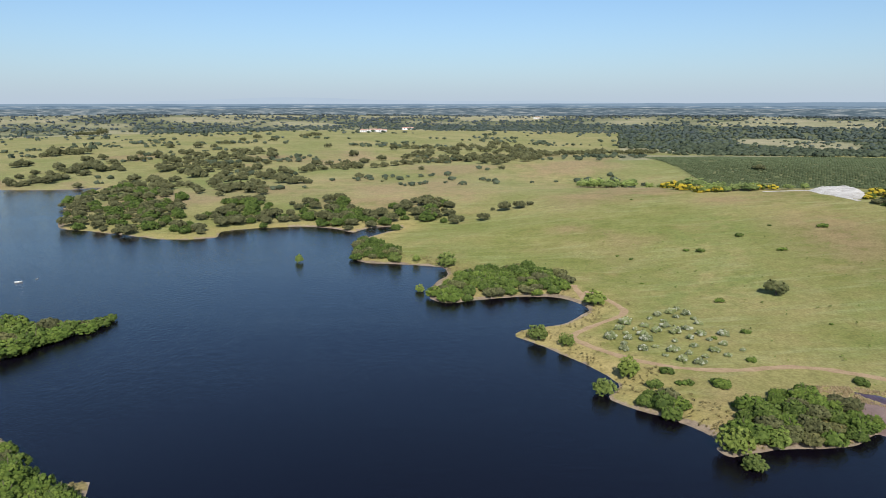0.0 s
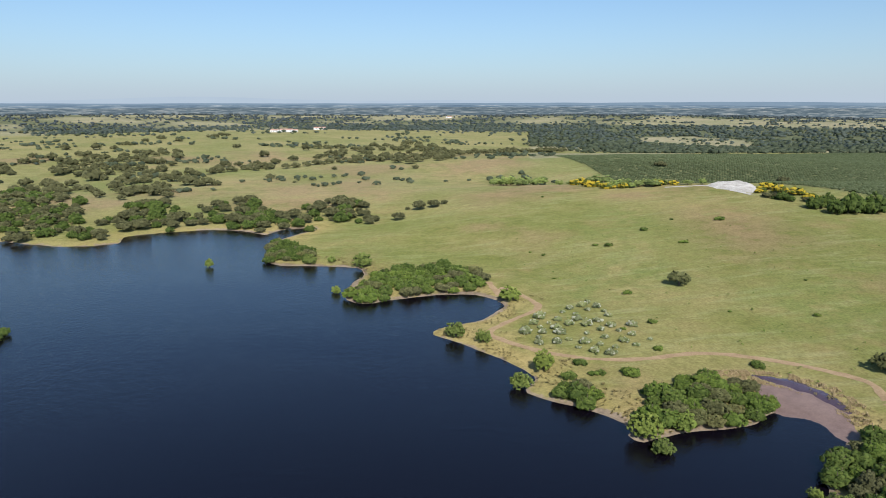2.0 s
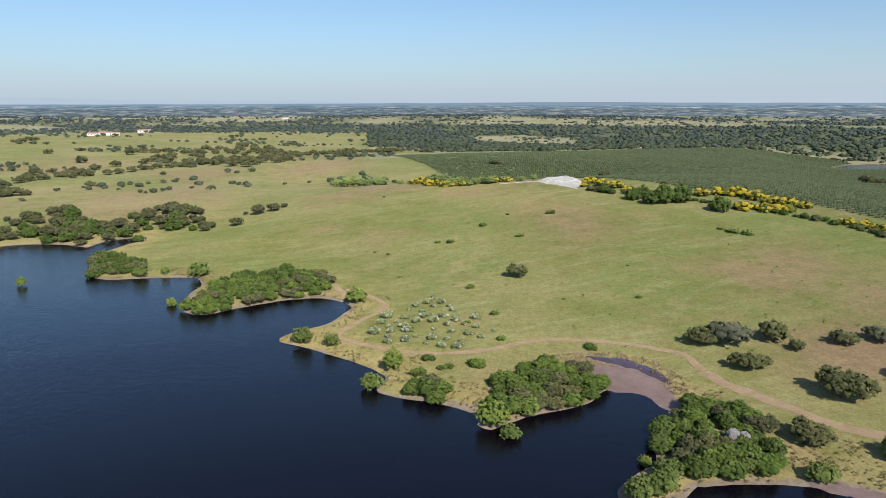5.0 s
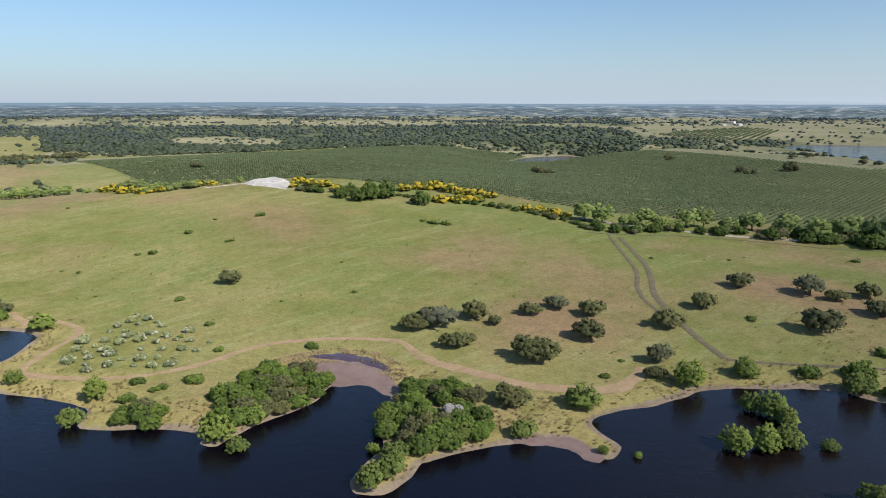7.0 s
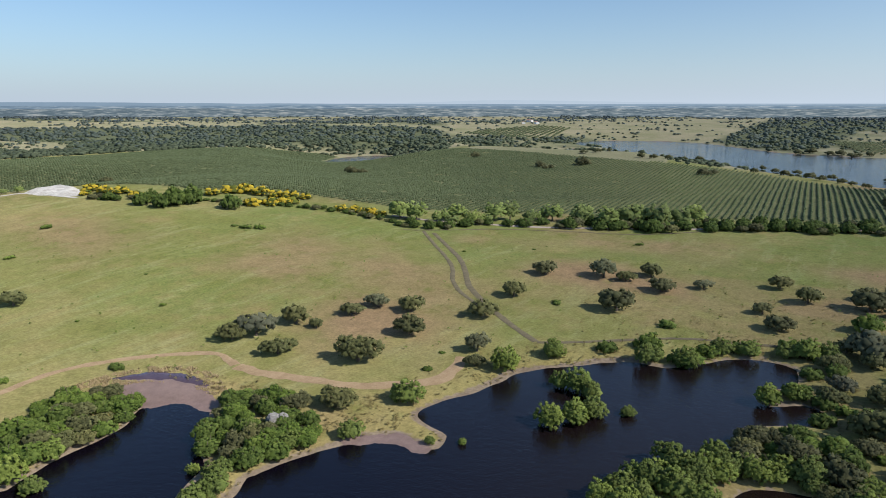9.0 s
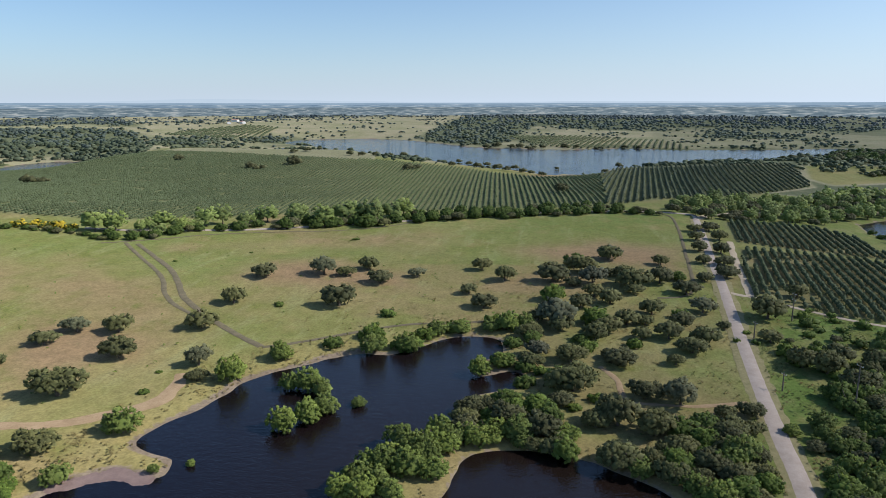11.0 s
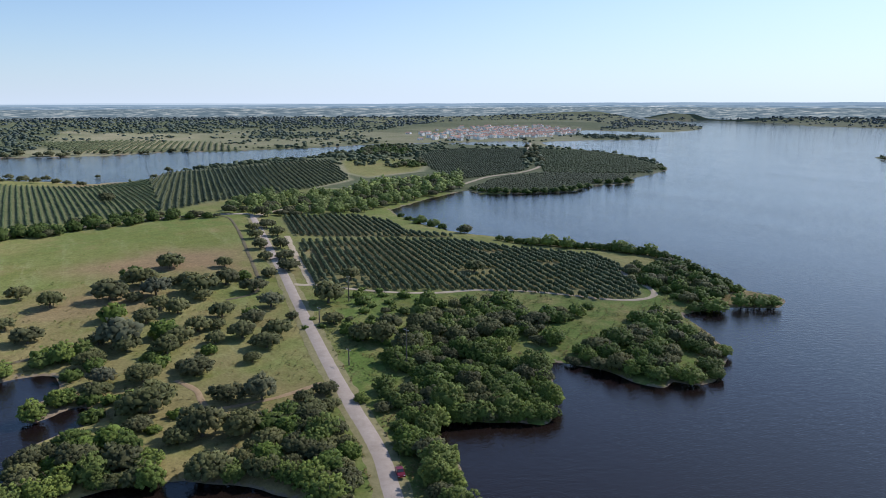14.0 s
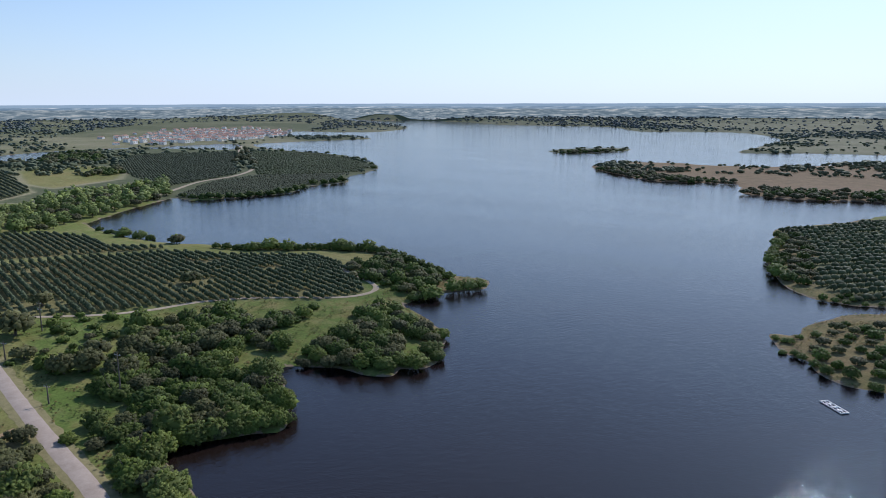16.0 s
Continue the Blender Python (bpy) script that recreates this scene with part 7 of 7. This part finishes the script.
def town():
    rng = np.random.default_rng(12)
    pts = np.array(scatter(TOWN, 15.0, 19, 8.0))
    # thickest round the church hill by the water, thinning out inland
    mid, out = np.array((1500, -1000)), np.array((0.83, -0.555))
    u, v = (pts - mid) @ out, (pts - mid) @ np.array((0.555, 0.83))
    far_off = np.hypot(u / 420, v / 210) + rng.uniform(0, 1.5, len(pts))
    for x, y in pts[np.argsort(far_off)[:300]]:
        w, d = rng.uniform(8, 16), rng.uniform(7, 10)
        house(x, y, rng.choice([20, 110]) + rng.normal() * 8, w, d, rng.uniform(3.4, 7), "white town house with a red roof", "houses of the town", 2)


farms()
town()


def car(x, y, turn):
    root = new("car")
    root.matrix_basis = pose(x, y, float(max(gz(x, y)[0], 0.15)) + 0.36, 0, 0, turn)
    bm = bmesh.new()
    half = [(-2.0, 0.45), (-2.02, 0.75), (-1.9, 0.95), (-1.45, 1.0), (-0.95, 1.42), (0.25, 1.46), (0.95, 1.02), (1.75, 0.88), (2.02, 0.68), (2.0, 0.38), (1.6, 0.28), (-1.7, 0.28)]
    rows = []
    for yy, inset in ((-0.84, 0.06), (-0.80, 0.0), (0.80, 0.0), (0.84, 0.06)):
        rows.append([bm.verts.new((px * (1 - inset * 0.15), yy * (0.86 if pz > 1.1 else 1.0), pz - (inset if pz > 0.9 else 0))) for px, pz in half])
    n = len(half)
    for a, b in zip(rows, rows[1:]):
        for i in range(n):
            bm.faces.new((a[i], a[(i + 1) % n], b[(i + 1) % n], b[i]))
    bm.faces.new(rows[0])
    bm.faces.new(list(reversed(rows[-1])))
    bmesh.ops.recalc_face_normals(bm, faces=bm.faces[:])
    part("body", bm, RED_PAINT, root)

    def pane(pts):
        bm = bmesh.new()
        v = [bm.verts.new(p) for p in pts]
        f = bm.faces.new(v)
        ext = bmesh.ops.extrude_face_region(bm, geom=[f])
        f.normal_update()
        for e in ext["geom"]:
            if isinstance(e, bmesh.types.BMVert):
                e.co += f.normal * 0.012
        bmesh.ops.recalc_face_normals(bm, faces=bm.faces[:])
        return bm
    part("windscreen", pane([(0.30, -0.60, 1.44), (0.30, 0.60, 1.44), (0.92, 0.70, 1.06), (0.92, -0.70, 1.06)]), DARK_GLASS, root)
    part("rear_window", pane([(-1.38, -0.66, 1.07), (-1.38, 0.66, 1.07), (-1.0, 0.60, 1.40), (-1.0, -0.60, 1.40)]), DARK_GLASS, root)
    for s in (-1, 1):
        part("side_window", pane([(-1.2, s * 0.80, 1.03), (0.75, s * 0.80, 1.03), (0.2, s * 0.715, 1.38), (-0.9, s * 0.715, 1.38)]), DARK_GLASS, root)
        part("headlight", box(1.86, s * 0.62 - 0.16, 0.66, 2.0, s * 0.62 + 0.16, 0.82, 0.03), WHITE_PLASTIC, root)
        part("tail_light", box(-2.03, s * 0.66 - 0.12, 0.72, -1.92, s * 0.66 + 0.12, 0.9, 0.03), RED_PAINT, root)
        for xx in (-1.25, 1.3):
            bm = bmesh.new()
            bmesh.ops.create_cone(bm, cap_ends=True, segments=16, radius1=0.31, radius2=0.31, depth=0.2, matrix=Matrix.Translation((xx, s * 0.76, 0.31)) @ Matrix.Rotation(math.pi / 2, 4, "X"))
            wheel = part("wheel", bm, RUBBER, root, "black tyre")
            bm = bmesh.new()
            bmesh.ops.create_cone(bm, cap_ends=True, segments=12, radius1=0.19, radius2=0.17, depth=0.04, matrix=Matrix.Translation((xx, s * 0.87, 0.31)) @ Matrix.Rotation(math.pi / 2, 4, "X"))
            part("rim", bm, STEEL, wheel)
    return tagged(root, "small red hatchback parked at the roadside", "car")


car(CAR[0][0], CAR[0][1], 180 - 13)


def pole(x, y, height, label):
    root = new("power_pole")
    root.matrix_basis = pose(x, y, float(gz(x, y)[0]), 0, 0, 20)
    bm = bmesh.new()
    bmesh.ops.create_cone(bm, cap_ends=True, segments=10, radius1=0.24, radius2=0.13, depth=height + 0.6, matrix=Matrix.Translation((0, 0, height / 2 - 0.3)))
    part("post", bm, WOOD_POLE, root)
    arm = part("crossarm", box(-1.1, -0.07, height - 0.75, 1.1, 0.07, height - 0.58, 0.02), STEEL, root)
    for xx in (-0.95, 0.0, 0.95):
        bm = bmesh.new()
        bmesh.ops.create_cone(bm, cap_ends=True, segments=8, radius1=0.07, radius2=0.05, depth=0.26, matrix=Matrix.Translation((xx, 0, height - 0.45)))
        part("insulator", bm, WHITE_PLASTIC, arm)
    return tagged(root, label, "pole", "power poles")


for (x, y), h in zip(POLES, (13.5, 8.5, 0, 6.0, 9.0, 5.5)):
    if h:
        pole(x, y, h, "weathered power pole in rough grass")


def boulder(x, y, size=1.0):
    bm = bmesh.new()
    bmesh.ops.create_icosphere(bm, subdivisions=3, radius=1.0)
    for v in bm.verts:
        n = noise.noise(v.co * 1.1 + Vector((3, 1, 7))) * 0.45 + noise.noise(v.co * 3.1) * 0.14
        v.co = v.co * (1 + n)
        v.co.x *= 2.3
        v.co.y *= 1.7
        v.co.z *= 1.25
        v.co *= size
    me = bpy.data.meshes.new("boulder")
    bm.to_mesh(me)
    bm.free()
    me.materials.append(ROCK)
    ob = new("boulder", me)
    ob.matrix_basis = pose(x, y, float(gz(x, y)[0]) + 2.0, 8, 0, 30)
    tagged(ob, "pale weathered boulder standing out of a thicket", "rock")


boulder(*ROCK_AT[0])
boulder(ROCK_AT[0][0] + 1.8, ROCK_AT[0][1] - 1.5, 0.8)


def pontoon(x, y):
    root = new("floating_pontoon")
    root.matrix_basis = pose(x, y, 0.02, 0, 0, 140)
    for k in range(4):
        x0 = -4.2 + k * 2.1
        for a in ((x0, -1.25, 0.0, x0 + 1.95, -0.95, 0.32), (x0, 0.95, 0.0, x0 + 1.95, 1.25, 0.32), (x0, -0.95, 0.0, x0 + 0.3, 0.95, 0.32), (x0 + 1.65, -0.95, 0.0, x0 + 1.95, 0.95, 0.32), (x0 + 0.3, -0.15, 0.0, x0 + 1.65, 0.15, 0.3)):
            part("float", box(*a, 0.06), WHITE_PLASTIC, root)
    tagged(root, "white plastic frame pontoon floating on the lake", "pontoon")


pontoon(*PONTOON[0])


def rowing_boat(x, y, turn, size, label):
    """An open hull with thwarts, afloat."""
    root = new("rowing_boat")
    root.matrix_basis = pose(x, y, 0.0, 0, 0, turn) @ Matrix.Scale(size, 4)
    bm = bmesh.new()
    rows = []
    for px, wide, keel, rim in ((-1.6, 0.5, 0.02, 0.42), (-0.8, 0.66, -0.1, 0.38), (0.2, 0.7, -0.12, 0.38), (1.1, 0.5, -0.08, 0.44), (1.7, 0.04, 0.1, 0.55)):
        outer = [bm.verts.new((px, s * wide * u, z)) for s, u, z in ((-1, 1, rim), (-1, 0.75, keel + 0.1), (1, 0.0, keel), (1, 0.75, keel + 0.1), (1, 1, rim))]
        inner = [bm.verts.new((px * 0.96, s * wide * u * 0.88, z)) for s, u, z in ((1, 1, rim), (1, 0.75, keel + 0.16), (1, 0.0, keel + 0.08), (-1, 0.75, keel + 0.16), (-1, 1, rim))]
        rows.append(outer + inner)
    n = len(rows[0])
    for a, b in zip(rows, rows[1:]):
        for i in range(n):
            bm.faces.new((a[i], a[(i + 1) % n], b[(i + 1) % n], b[i]))
    bm.faces.new(rows[0])
    bm.faces.new(list(reversed(rows[-1])))
    bmesh.ops.recalc_face_normals(bm, faces=bm.faces[:])
    part("hull", bm, PLASTER, root)
    for px in (-0.7, 0.5):
        part("thwart", box(px - 0.13, -0.55, 0.24, px + 0.13, 0.55, 0.3, 0.01), WOOD_POLE, root)
    tagged(root, label, "boat", "boats on the lake")


rowing_boat(-194, 311, 30, 0.95, "small open white boat on the lake")
rowing_boat(-189, 317, 70, 0.45, "tiny white dinghy on the lake")
